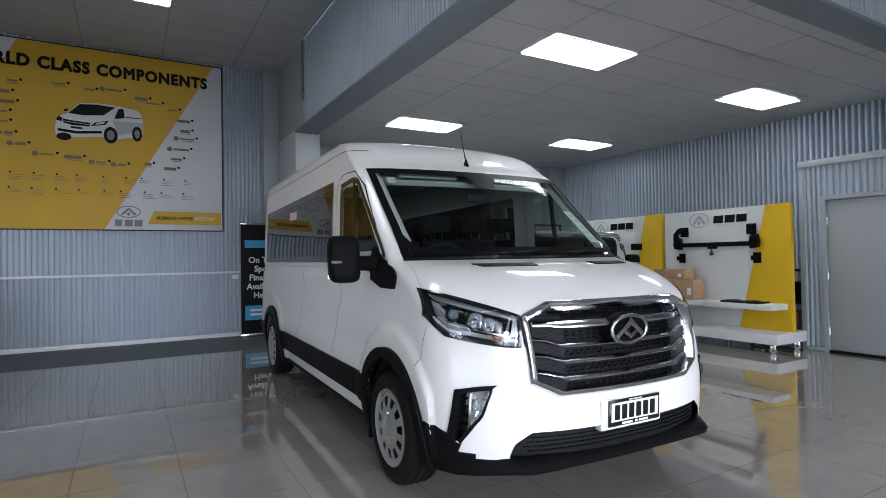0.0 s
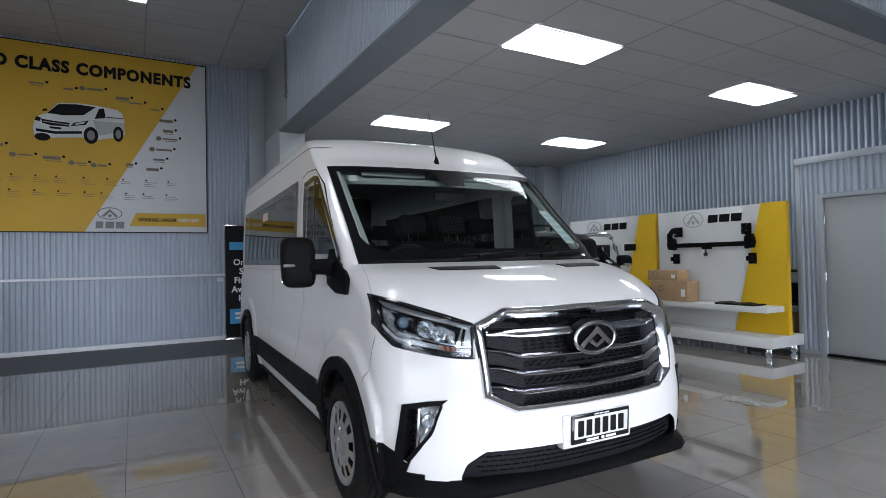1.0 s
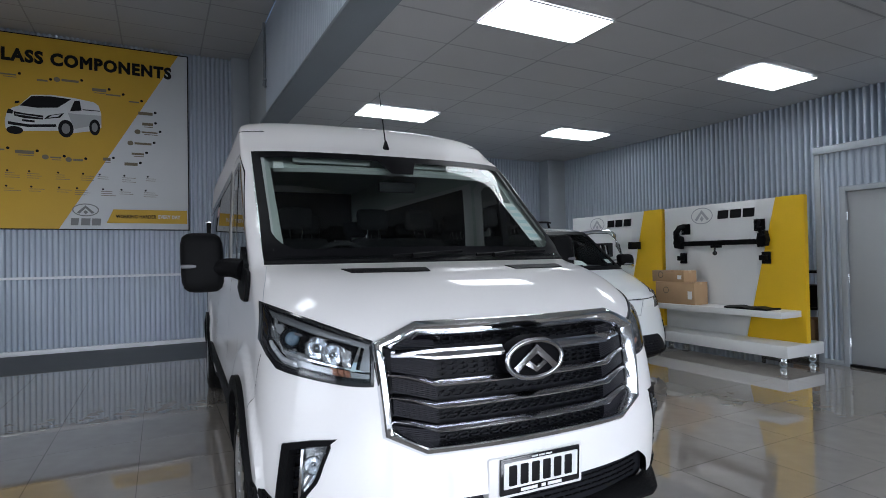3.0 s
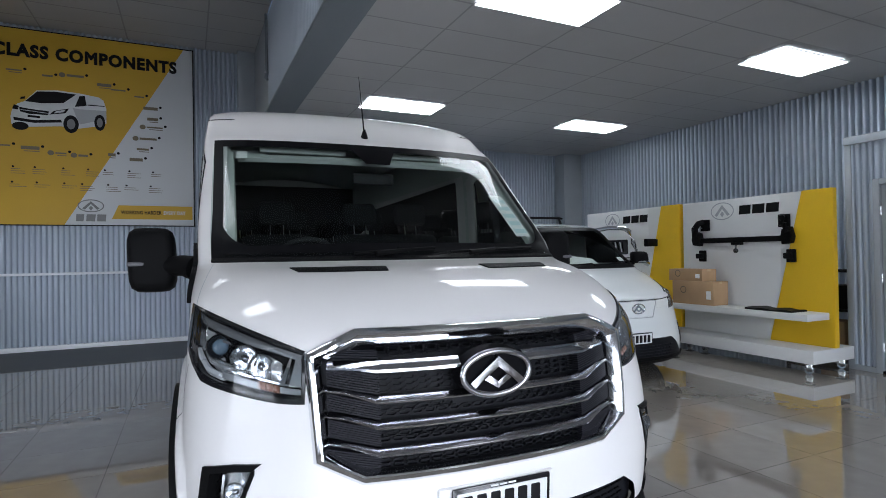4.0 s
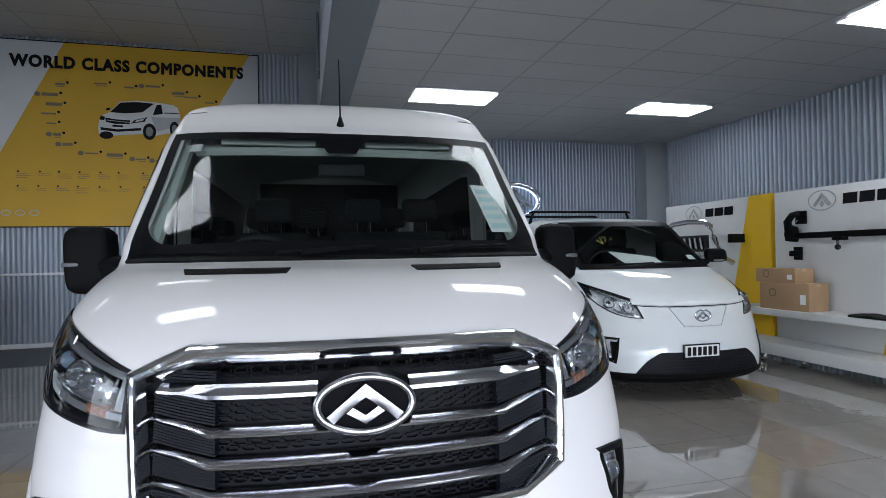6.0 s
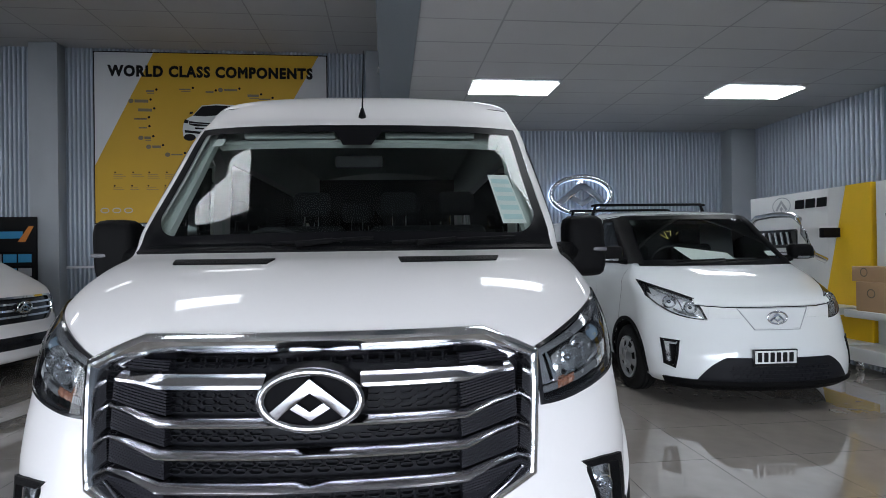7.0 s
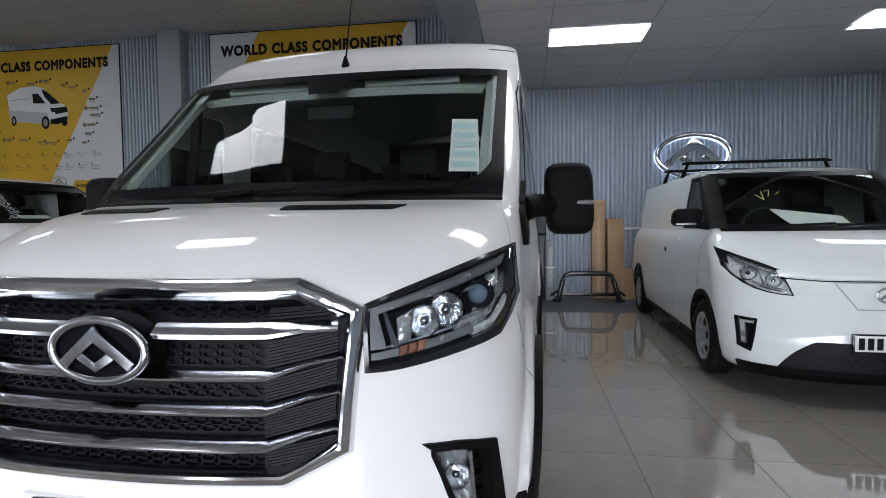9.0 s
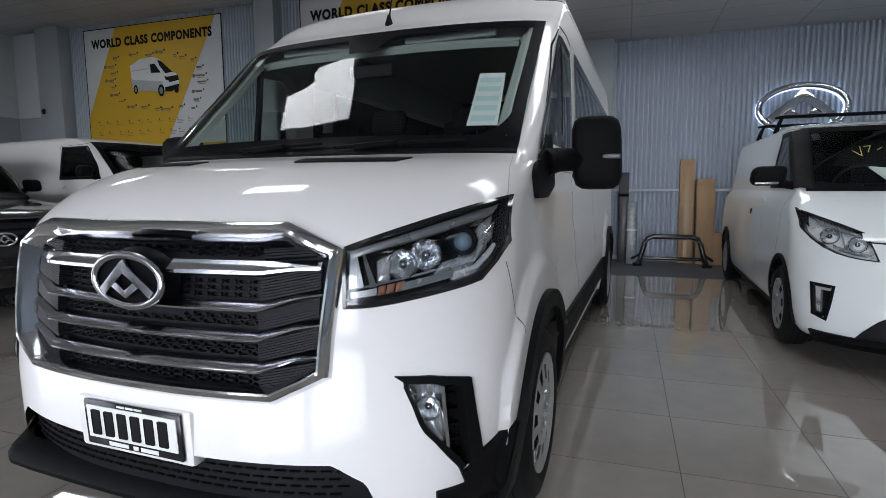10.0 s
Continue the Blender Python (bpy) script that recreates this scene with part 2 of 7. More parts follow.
# ---------------- light ----------------
world = bpy.data.worlds.new("world")
scene.world = world
world.use_nodes = True
sky = world.node_tree.nodes.new("ShaderNodeTexSky")
sky.sky_type, sky.sun_disc = "NISHITA", False
sky.sun_elevation, sky.sun_rotation = radians(48), radians(150)
world.node_tree.links.new(sky.outputs["Color"], world.node_tree.nodes["Background"].inputs["Color"])
world.node_tree.nodes["Background"].inputs["Strength"].default_value = 0.12
sun = new("sun", bpy.data.lights.new("sun", "SUN"))
sun.data.energy, sun.data.angle, sun.data.color = 0.5, radians(12), (1.0, 0.96, 0.9)
sun.matrix_world = look((0, 0, 12), (1.5, -4.0, 0))
scene.view_settings.exposure = 0.0


def window_light(name, m, sx, sy, power):
    la = bpy.data.lights.new(name, "AREA")
    la.shape, la.size, la.size_y, la.energy, la.color = "RECTANGLE", sx, sy, power, (0.86, 0.905, 1.0)
    la.spread = radians(82)
    ob = new(name, la)
    ob.matrix_world = m
    return ob


# daylight of the glazed shop front
for wx in (-7.4, -3.2, 1.0, 5.2):
    window_light("window_daylight", look((wx, -6.35, 1.75), (wx, 0, -2.2)), 3.6, 2.9, 192)

# side fill in unseen, assumed west openings, added to brighten the van's flank
for wy in (-3.6, 0.2):
    window_light("added_side_fill", look((-10.35, wy, 1.7), (0, wy + 2.2, .2)), 3.4, 2.9, 27)

# ---------------- materials ----------------
M_sheet = mat("ribbed_steel_sheet", (0.42, 0.475, 0.545), 0.40, 0.18, 0.0, 60, 0.03, 1.2)
M_flash = mat("painted_grey_flashing", (0.34, 0.37, 0.40), 0.5, 0.0, 0.06, 60, 0.06, 2)
M_plain = mat("pale_grey_wall_lining", (0.56, 0.59, 0.61), 0.6, 0.0, 0.08, 80, 0.05, 2)
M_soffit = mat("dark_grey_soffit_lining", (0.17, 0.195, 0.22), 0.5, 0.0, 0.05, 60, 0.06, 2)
M_tile_c = mat("ceiling_tile_board", (0.47, 0.47, 0.475), 0.9, 0.0, 0.3, 220, 0.05, 1.2)
M_tbar = mat("ceiling_grid_bar", (0.31, 0.31, 0.315), 0.6)
M_floor = mat("polished_porcelain_tile", (0.285, 0.260, 0.231), 0.012, 0.0, 0.0022, 7, 0.18, 1.1, coat=0.5, spec=1.0)
M_grout = mat("dark_tile_grout", (0.045, 0.042, 0.04), 0.9, 0.0, 0.2, 200, spec=0.1)
M_carpet = mat("dark_grey_floor_border", (0.080, 0.087, 0.10), 0.55, 0.0, 0.3, 300, 0.15, 3)
M_skirt = mat("white_skirting", (0.70, 0.72, 0.74), 0.4)
M_panel = glow("light_panel_diffuser", (0.91, 0.955, 1.0), 11.5)
M_panel_b = glow("dim_light_panel_diffuser", (0.96, 0.975, 1.0), 3.0)
M_door = mat("grey_painted_door", (0.36, 0.38, 0.395), 0.45, 0.0, 0.04, 80, 0.04, 2)
M_white = mat("white_laminate", (0.73, 0.735, 0.73), 0.35, 0.0, 0.03, 90, 0.03, 2)
M_yellow = mat("yellow_laminate", (0.84, 0.52, 0.012), 0.4, 0.0, 0.03, 90, 0.06, 2)
M_black = mat("matt_black_print", (0.010, 0.010, 0.011), 0.55, spec=0.12)
M_paint = mat("white_car_paint", (0.745, 0.73, 0.725), 0.45, 0.0, 0.0, 60, 0.015, 2, coat=0.65, spec=0.15)
M_plastic = mat("black_grained_plastic", (0.0055, 0.0055, 0.006), 0.5, 0.0, 0.35, 900, 0.15, 8, spec=0.07)
M_gloss = mat("gloss_black_plastic", (0.012, 0.012, 0.014), 0.12, 0.0, 0.0, 60, 0.1, 4)
M_chrome = mat("bright_chrome", (0.84, 0.85, 0.87), 0.05, 1.0, 0.0, 60, 0.02, 4)
M_chrome_g = mat("smoked_chrome", (0.56, 0.56, 0.59), 0.15, 1.0, 0.0, 60, 0.03, 4)
M_frame = mat("soft_bright_chrome", (0.74, 0.75, 0.77), 0.13, 1.0, 0.0, 60, 0.02, 4)
M_badge = mat("satin_chrome_badge", (0.38, 0.38, 0.40), 0.20, 1.0, 0.0, 60, 0.04, 6)
M_chrome_d = mat("dark_chrome", (0.36, 0.37, 0.39), 0.12, 1.0, 0.0, 60, 0.03, 4)
M_mesh = mat("dark_grey_grille_plastic", (0.010, 0.0105, 0.013), 0.5, 0.0, 0.1, 300, 0.15, 8, spec=0.12)
M_tyre = mat("tyre_rubber", (0.007, 0.007, 0.007), 0.6, 0.0, 0.3, 250, 0.2, 10, spec=0.16)
M_rim = mat("silver_wheel_paint", (0.55, 0.56, 0.57), 0.28, 0.8, 0.0, 80, 0.05, 6)
M_steel = mat("polished_steel_tube", (0.62, 0.63, 0.64), 0.14, 1.0, 0.0, 60, 0.05, 6)
M_glass = glass("windscreen_glass", (0.66, 0.74, 0.71), 1.22)
M_dclear = glass("clear_door_glass", (0.84, 0.90, 0.87), 1.25)
M_privacy = glass("tinted_side_glass", (0.16, 0.17, 0.17), 1.6)
M_lens = glass("clear_lamp_lens", (0.93, 0.95, 0.96), 1.45)
M_trim = mat("pale_grey_cabin_lining", (0.52, 0.56, 0.53), 0.75, 0.0, 0.2, 300, 0.05, 4)
# Cabin plastic and seat cloth are darkened for the shade that the glass doesn't cast.
M_cabin = mat("darkened_cabin_plastic", (0.013, 0.0135, 0.015), 0.6, 0.0, 0.2, 300, 0.1, 5, spec=0.25)
M_cloth = mat("darkened_seat_cloth", (0.009, 0.0095, 0.0105), 0.9, 0.0, 0.5, 500, 0.15, 6, spec=0.2)
M_refl = mat("satin_lamp_reflector", (0.64, 0.66, 0.68), 0.16, 0.75, 0.0, 60, 0.1, 30)
M_ball = mat("glassy_projector", (0.11, 0.16, 0.21), 0.04, 0.0, 0.0, 60, 0.3, 20, coat=1.0)
M_amber = mat("amber_lamp_insert", (0.24, 0.11, 0.07), 0.25)
M_print = mat("black_printed_glass_border", (0.006, 0.006, 0.007), 0.4, 0.0, 0.0, 60, 0.1, 4, spec=0.03)
M_rib = mat("dark_grey_moulded_rib", (0.015, 0.015, 0.019), 0.5, 0.0, 0.0, 60, 0.1, 8, spec=0.11)
M_shell = mat("pale_silver_lamp_shell", (0.76, 0.78, 0.80), 0.26, 0.5, 0.0, 60, 0.06, 20)
M_card = mat("brown_corrugated_cardboard", (0.42, 0.27, 0.15), 0.8, 0.0, 0.2, 120, 0.1, 5)
M_paper = mat("white_paper", (0.82, 0.82, 0.80), 0.7)
M_blue = mat("blue_print", (0.05, 0.33, 0.62), 0.5)
M_dirt = mat("outside_paving", (0.22, 0.22, 0.21), 0.8)

# ---------------- the room ----------------
X0, X1, Y0, Y1, ZH, ZL = -10.4, 10.25, -6.5, 11.3, 5.12, 3.70
PX, PY = 3.02, 3.17          # edges of the low ceiling
S = "structure"


def ceiling(name, x0, x1, y0, y1, z, lights, gx, gy):
    """Board ceiling on a grid of 1.2 x 0.6, with lamps left out; one mesh."""
    verts, faces = [], []
    def quad(a, b, c, d, zz):
        k = len(verts)
        verts.extend([(a, c, zz), (b, c, zz), (b, d, zz), (a, d, zz)])
        faces.append((k, k + 3, k + 2, k + 1))
    i0, i1 = math.floor((x0 - gx) / 1.2), math.ceil((x1 - gx) / 1.2)
    j0, j1 = math.floor((y0 - gy) / 0.6), math.ceil((y1 - gy) / 0.6)
    g = 0.011
    for i in range(i0, i1):
        for j in range(j0, j1):
            a, b = max(gx + 1.2 * i, x0), min(gx + 1.2 * i + 1.2, x1)
            c, d = max(gy + 0.6 * j, y0), min(gy + 0.6 * j + 0.6, y1)
            if b - a < 0.03 or d - c < 0.03:
                continue
            if any(abs((a + b) / 2 - lx) < 0.1 and abs((c + d) / 2 - ly) < 0.1 for lx, ly in lights):
                continue
            quad(a + g, b - g, c + g, d - g, z + 0.003 * ((i * 7 + j * 13) % 3) / 3)
    ob = part(name, raw(verts, faces), M_tile_c)
    tagged(ob, "pale grey square-edged board ceiling on a lay-in grid", "ceiling", kind=S)
    verts.clear()
    faces.clear()
    quad(x0, x1, y0, y1, z + 0.008)
    quad(x0, x1, y0, y1, z + 0.25)
    grid = part(name + "_grid", raw(verts, faces), M_tbar)
    tagged(grid, "grey metal grid of the board ceiling", "ceiling", kind=S)


def panel_light(x, y, z, diffuser=None):
    t = thing("ceiling_light_panel", pose(x, y, z), "bright white rectangular LED panel set in the board ceiling", "ceiling light", "ceiling light panels")
    part("diffuser", box(-0.592, 0.592, -0.292, 0.292, -0.004, 0.004), diffuser or M_panel, t)
    fr = bmesh.new()
    for a, b, c, d in ((-.6, .6, -.3, -.292), (-.6, .6, .292, .3), (-.6, -.592, -.292, .292), (.592, .6, -.292, .292)):
        box(a, b, c, d, -0.0045, 0.006, bm=fr)
    part("frame", fr, M_tbar, t)
    return t


ceiling("ceiling_low", PX + 0.4, X1 + 0.1, PY, Y1 + 0.1, ZL, [(4.87, 4.87), (4.87, 8.47), (8.47, 4.87), (8.47, 8.47)], 4.27, 4.57)
for p in ((4.87, 4.87), (4.87, 8.60), (8.60, 5.0), (8.53, 8.62)):
    panel_light(*p, ZL - 0.008)
# The panel at (-6.3, 8.8) is unseen, added to brighten the west end.
HI = [(0.4, 8.8), (-2.7, 8.8), (-6.3, 8.8), (0.52, 4.84), (0.4, 1.0), (-2.7, 1.0), (-6.3, 1.0), (4.6, 1.0), (8.2, 1.0), (0.4, -2.8), (4.6, -2.8), (8.2, -2.8)]
ceiling("ceiling_high", X0, PX, PY - 0.3, Y1 + 0.1, ZH, [], -0.2, 8.5)
ceiling("ceiling_front", X0, X1 + 0.1, Y0, PY - 0.3, ZH, [], -0.2, 8.5)
for p in HI:
    panel_light(*p, ZH - 0.012, M_panel_b if p not in ((-6.3, 8.8), (0.52, 4.84)) else None)

# walls: ribbed steel sheet with boxed columns
w = part("wall_north", corrugated((X0, Y1), (X1, Y1), 0.0, ZH, (0, 1)), M_sheet, angle=60)
tagged(w, "blue-grey ribbed steel sheet wall with upright ribs", "wall", kind=S)
w = part("wall_east", corrugated((X1, Y1), (X1, Y0), 0.0, ZH, (1, 0), .088, .10), M_sheet, angle=60)
tagged(w, "blue-grey ribbed steel sheet side wall", "wall", kind=S)
w = part("wall_west", box(X0 - 0.15, X0, 2.0, Y1, 0, ZH), M_flash)
tagged(w, "plain grey lined end wall", "wall", kind=S)
w = part("wall_west_upper", box(X0, X0 + 0.04, 2.0, Y1 - 0.06, 3.08, ZH - 0.02, 0.003), M_plain)
tagged(w, "pale grey upper lining of the end wall", "wall", kind=S)
w = part("wall_north_upper", box(X0 + 0.04, -9.26, Y1 - 0.06, Y1 - 0.002, 3.08, ZH - 0.02, 0.003), M_plain)
tagged(w, "pale grey upper lining beside the column", "wall", kind=S)
w = part("wall_north_lower", box(X0, -9.26, Y1 - 0.03, Y1 - 0.002, 0.0, 3.08, 0.003), M_flash)
tagged(w, "smooth grey lower lining beside the column", "wall", kind=S)
for name, x0, x1, y0 in (("column_1", -3.05, -2.58, 11.05), ("column_2", 2.72, PX - 0.002, 11.12), ("column_3", 3.46, 4.02, 11.0), ("column_4", 9.72, 10.22, 10.95), ("column_5", -9.25, -8.5, 11.0)):
    c = part(name, box(x0, x1, y0, Y1 - 0.003, 0, ZH - 0.004 if x0 < 3 else ZL - 0.004, 0.004), M_flash)
    tagged(c, "smooth grey boxed column against the ribbed wall", "column", kind=S)
# the stub wall and the two bulkheads that carry the low ceiling
c = part("wall_stub", box(PX, PX + 0.44, 9.96, Y1 - 0.003, 0, ZL + 0.02, 0.004), M_plain)
tagged(c, "plain white lined end of a stub wall under the bulkhead", "wall", kind=S)
c = part("wall_stub_upper", box(PX - 0.004, PX + 0.2, 9.45, Y1 - 0.003, ZL + 0.02, ZH, 0.003), M_flash)
tagged(c, "smooth grey lined end of the bulkhead", "wall", kind=S)
w = part("bulkhead_side", corrugated((PX, 9.45), (PX, PY - 0.3), ZL + 0.012, ZH, (1, 0)), M_sheet, angle=60)
tagged(w, "ribbed steel sheet bulkhead above the edge of the low ceiling", "wall", kind=S)
w = part("bulkhead_front", corrugated((PX, PY - 0.3), (X1, PY - 0.3), ZL + 0.012, ZH, (0, 1)), M_sheet, angle=60)
tagged(w, "ribbed steel sheet bulkhead across the front", "wall", kind=S)
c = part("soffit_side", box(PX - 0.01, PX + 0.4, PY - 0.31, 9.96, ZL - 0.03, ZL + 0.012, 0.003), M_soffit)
tagged(c, "smooth dark grey soffit under the bulkhead", "soffit", kind=S)
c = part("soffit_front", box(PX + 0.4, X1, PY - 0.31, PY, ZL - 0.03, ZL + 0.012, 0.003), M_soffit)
tagged(c, "smooth dark grey soffit under the front bulkhead", "soffit", kind=S)
for name, x0, x1 in (("trim_1", X0, 2.72), ("trim_2", 4.02, 9.72)):
    c = part(name, box(x0, x1, Y1 - 0.035, Y1 - 0.001, 1.185, 1.225, 0.004), M_skirt)
    tagged(c, "pale grey metal rail along the ribbed wall", "rail", kind=S)
    c = part("baseboard_" + name[-1], box(x0, x1, Y1 - 0.05, Y1 - 0.001, 0.0, 0.075, 0.006), M_skirt)
    tagged(c, "pale painted skirting along the ribbed wall", "skirting", kind=S)
# the unseen front part of the end wall, opened for the added side fill
for name, y0, y1, z0, z1 in (("wall_west_front", Y0, 2.0, 3.2, ZH), ("wall_west_pier", Y0, -5.4, 0, 3.2), ("wall_west_sill", -5.4, 2.0, 0, 0.12), ("wall_west_mullion", -1.8, -1.6, 0.12, 3.2)):
    c = part(name, box(X0 - 0.15, X0, y0, y1, z0, z1), M_plain)
    tagged(c, "plain pale lined wall round the added side openings", "wall", kind=S)
# the shop front behind
for x0, x1 in ((X0, -9.3), (-5.5, -5.3), (-1.3, -1.1), (2.9, 3.1), (7.1, X1)):
    c = part("wall_south", box(x0, x1, Y0 - 0.2, Y0, 0, 3.4), M_plain)
    tagged(c, "plain pale lined pier of the glazed shop front", "wall", kind=S)
c = part("wall_south_upper", box(X0, X1, Y0 - 0.2, Y0, 3.4, ZH), M_plain)
tagged(c, "plain pale lined wall above the shop windows", "wall", kind=S)
# the floor
base = part("floor", raw([(X0, Y0, -0.0014), (X1, Y0, -0.0014), (X1, Y1, -0.0014), (X0, Y1, -0.0014)], [(0, 1, 2, 3)]), M_grout)
tagged(base, "large polished grey-beige porcelain floor tiles with fine dark joints", "floor", kind=S)
c = part("floor_border", box(X0, X1, 9.45, Y1 - 0.05, -0.003, 0.002), M_carpet)
tagged(c, "dark grey floor strip along the back wall", "floor", kind=S)
c = part("ground", box(-40, 40, -60, Y0 - 0.2, -0.3, -0.05), M_dirt)
tagged(c, "grey paving outside the shop front", "ground", kind=S)
# ---------------- the white passenger van ----------------
AX1, AX2, WR = 1.045, 4.86, 0.352


def van_swell(x, y, z):
    """Raised wheel surrounds and a shoulder line pressed into the sides."""
    if y > 0.5 and z < 1.35 and x > 0.8:
        for ax, k in ((AX1, 0.024), (AX2, 0.018)):
            r = math.hypot(y - ax, z - 0.36)
            if r < 0.75:
                t = max(0.0, min(1.0, (0.645 - r) / 0.045))
                x += k * t * t * (3 - 2 * t)
        if y > 1.5:
            t = max(0.0, min(1.0, (z - 1.24) / 0.05))
            x -= 0.010 * t
            t = max(0.0, min(1.0, (z - 0.70) / 0.10)) * max(0.0, min(1.0, (1.0 - z) / 0.2))
            x -= 0.008 * t
    return x, y


VAN = Shell([
    (0.20, .15, .96, .55, 2.7), (0.28, .075, .99, .56, 2.7), (0.36, .05, 1.006, .54, 2.55), (0.46, .04, 1.022, .54, 2.4),
    (0.62, .045, 1.036, .53, 2.35), (0.72, .055, 1.038, .53, 2.35), (0.85, .06, 1.034, .56, 2.4), (1.00, .075, 1.026, .60, 2.4),
    (1.10, .10, 1.018, .60, 2.4), (1.165, .155, 1.015, .60, 2.4), (1.26, .29, 1.01, .60, 2.4), (1.33, .45, 1.00, .60, 2.4),
    (1.367, .60, .995, .58, 2.4), (1.385, .75, .993, .45, 2.4), (1.40, .87, .99, .32, 2.4), (1.50, .985, .992, .28, 2.5),
    (1.80, 1.331, .982, .25, 2.5), (2.12, 1.70, .962, .22, 2.5), (2.19, 1.82, .955, .21, 2.6), (2.33, 2.02, .938, .21, 2.6),
    (2.43, 2.25, .895, .25, 2.5), (2.49, 2.55, .76, .30, 2.4), (2.53, 3.0, .50, .40, 2.2), (2.545, 3.4, .25, .40, 2.0), (2.55, 3.8, .02, .30, 2.0)],
    5.94, 0.10, van_swell)
V = VAN
van = thing("passenger_van", pose(2.885, 2.45, 0, 0, 0, -2.02), "white passenger van with a large chrome grille, on the tiles", "van")


def levels(sh, z0, z1, step):
    zs, z = [z0], z0
    last = sh.row(z0)
    while z < z1 - 1e-6:
        d = 0.0005
        while z + d < z1 and math.hypot(sh.row(z + d)[0] - last[0], d) < step and d < step:
            d += 0.0005
        z = min(z + d, z1)
        last = sh.row(z)
        zs.append(z)
    return zs


def fl(xs, zf, sh=None):
    """A line across the nose: x values and a height, or a function of x."""
    sh = sh or V
    out = []
    for x in xs:
        z = zf(x) if callable(zf) else zf
        out.append((sh.qx(x, z), z))
    return out


def sl(pts, side, sh=None):
    """A line along a side, as (y, z) points."""
    sh = sh or V
    return [(sh.qy(y, z, side), z) for y, z in pts]


def span(a, b, n):
    return [a + (b - a) * k / n for k in range(n + 1)]


GR = [(.48, 1.168), (.652, 1.10), (.630, .745), (.478, .668)]
GRILLE = GR + [(-x, z) for x, z in reversed(GR)]
GRIN = [(p * 0.985, 0.919 + (q - 0.919) * 0.97) for p, q in GRILLE]
HLX = (.655, .69, .73, .78, .84, .89, .93, .965, .993, 1.011)
HL_LO = [(x, .936 + .30 * max(0, x - .70) ** 1.35 + 22 * max(0, x - .955) ** 1.9) for x in HLX]
HL_HI = [(x, 1.098 + (x - .640) * .395) for x in (.642, .68, .73, .78, .83, .88, .92, .955, .978, .993)]
HL = [(x, z + .006) for x, z in HL_LO] + [(x, z - .006) for x, z in reversed(HL_HI)]
HL = [(max(.654, min(1.004, x)), z) for x, z in HL]
WS = [(-.872, 1.44), (.872, 1.44), (.84, 2.085), (-.84, 2.085)]
DOORWIN = [(1.33, 1.47), (1.58, 1.74), (1.82, 1.985), (2.14, 2.0), (2.19, 1.97), (2.19, 1.47)]
SIDEWIN = [(2.52, 1.45), (5.45, 1.45), (5.45, 2.0), (2.52, 2.03)]
FOG = [(.800, .728), (.87, .724), (.937, .708), (.951, .60), (.957, .45), (.948, .43), (.933, .44), (.855, .588)]


def van_open(x, y, z, front):
    ax = abs(x)
    if z < 1.3:
        for a in (AX1, AX2):
            if math.hypot(y - a, z - 0.36) < 0.435 and ax > 0.7:
                return True
        if y < 0.75 and inside(GRIN, x, z):
            return True
        if y < 1.0 and inside(HL, ax, z):
            return True
        if y < 0.7 and inside(FOG, ax, z):
            return True
        if y < 0.72 and z < 0.362:
            return True
        return y < 0.4 and inside(MOUTH, x, z)
    if z < 2.15 and front and inside(WS, x, z):
        return True
    return not front and (inside(DOORWIN, y, z) or inside(SIDEWIN, y, z))


MOUTH = [(-.745, .35), (.745, .35), (.715, .44), (.63, .497), (-.63, .497), (-.715, .44)]
part("body", V.skin(levels(V, 0.24, 2.55, 0.022), 56, 150, van_open, [("front", HL), ("front", GRIN), ("front", FOG), ("front", MOUTH), ("front", WS), ("side", DOORWIN), ("side", SIDEWIN)]), M_paint, van, "glossy white painted bodywork", 50)

# lining of the cabin, a hand's width inside the skin
lin = bmesh.new()
keptv, cutv = set(), set()
DOORLIN = [(1.26, 1.42), (1.54, 1.78), (1.80, 2.03), (2.15, 2.05), (2.25, 2.0), (2.25, 1.42)]
REARWIN = [(2.3, 1.42), (5.5, 1.42), (5.5, 2.05), (2.3, 2.05)]
zs = levels(V, 1.0, 2.5, 0.035)
for s in (1, -1):
    rows = []
    for z in zs:
        yf, ww, bb, nn = V.row(z)
        qs = [math.pi / 2 * (0.62 + 0.38 * k / 10) for k in range(11)] + [math.pi / 2 + (5.8 - yf - bb) * k / 120 for k in range(1, 121)]
        rows.append([lin.verts.new(V.at(s * q, z, -0.035)) for q in qs])
    for r, t in zip(rows, rows[1:]):
        for k in range(len(r) - 1):
            f = (r[k], r[k + 1], t[k + 1], t[k])
            c = sum((v.co for v in f), Vector()) / 4
            if c.z < 1.44 and c.y < 1.2 or abs(c.x) < 0.83 and c.z < 2.09 and c.y < 1.75:
                continue
            if c.y > 1.25 and (inside(DOORLIN, c.y, c.z) or inside(REARWIN, c.y, c.z)):
                cutv.update(f)
                continue
            keptv.update(f)
            lin.faces.new(f)
for v in keptv & cutv:
    near = (0.06, None)
    for poly in (DOORLIN, REARWIN):
        for i in range(len(poly)):
            p, q = Vector(poly[i - 1]), Vector(poly[i])
            a = Vector((v.co.y, v.co.z))
            n = p + (q - p) * max(0.0, min(1.0, (a - p).dot(q - p) / (q - p).length_squared))
            if (n - a).length < near[0]:
                near = ((n - a).length, n)
    if near[1] is not None:
        v.co.y, v.co.z = near[1]
part("cabin_lining", lin, M_trim, van, "pale grey cabin lining")
rl = bmesh.new()
g = []
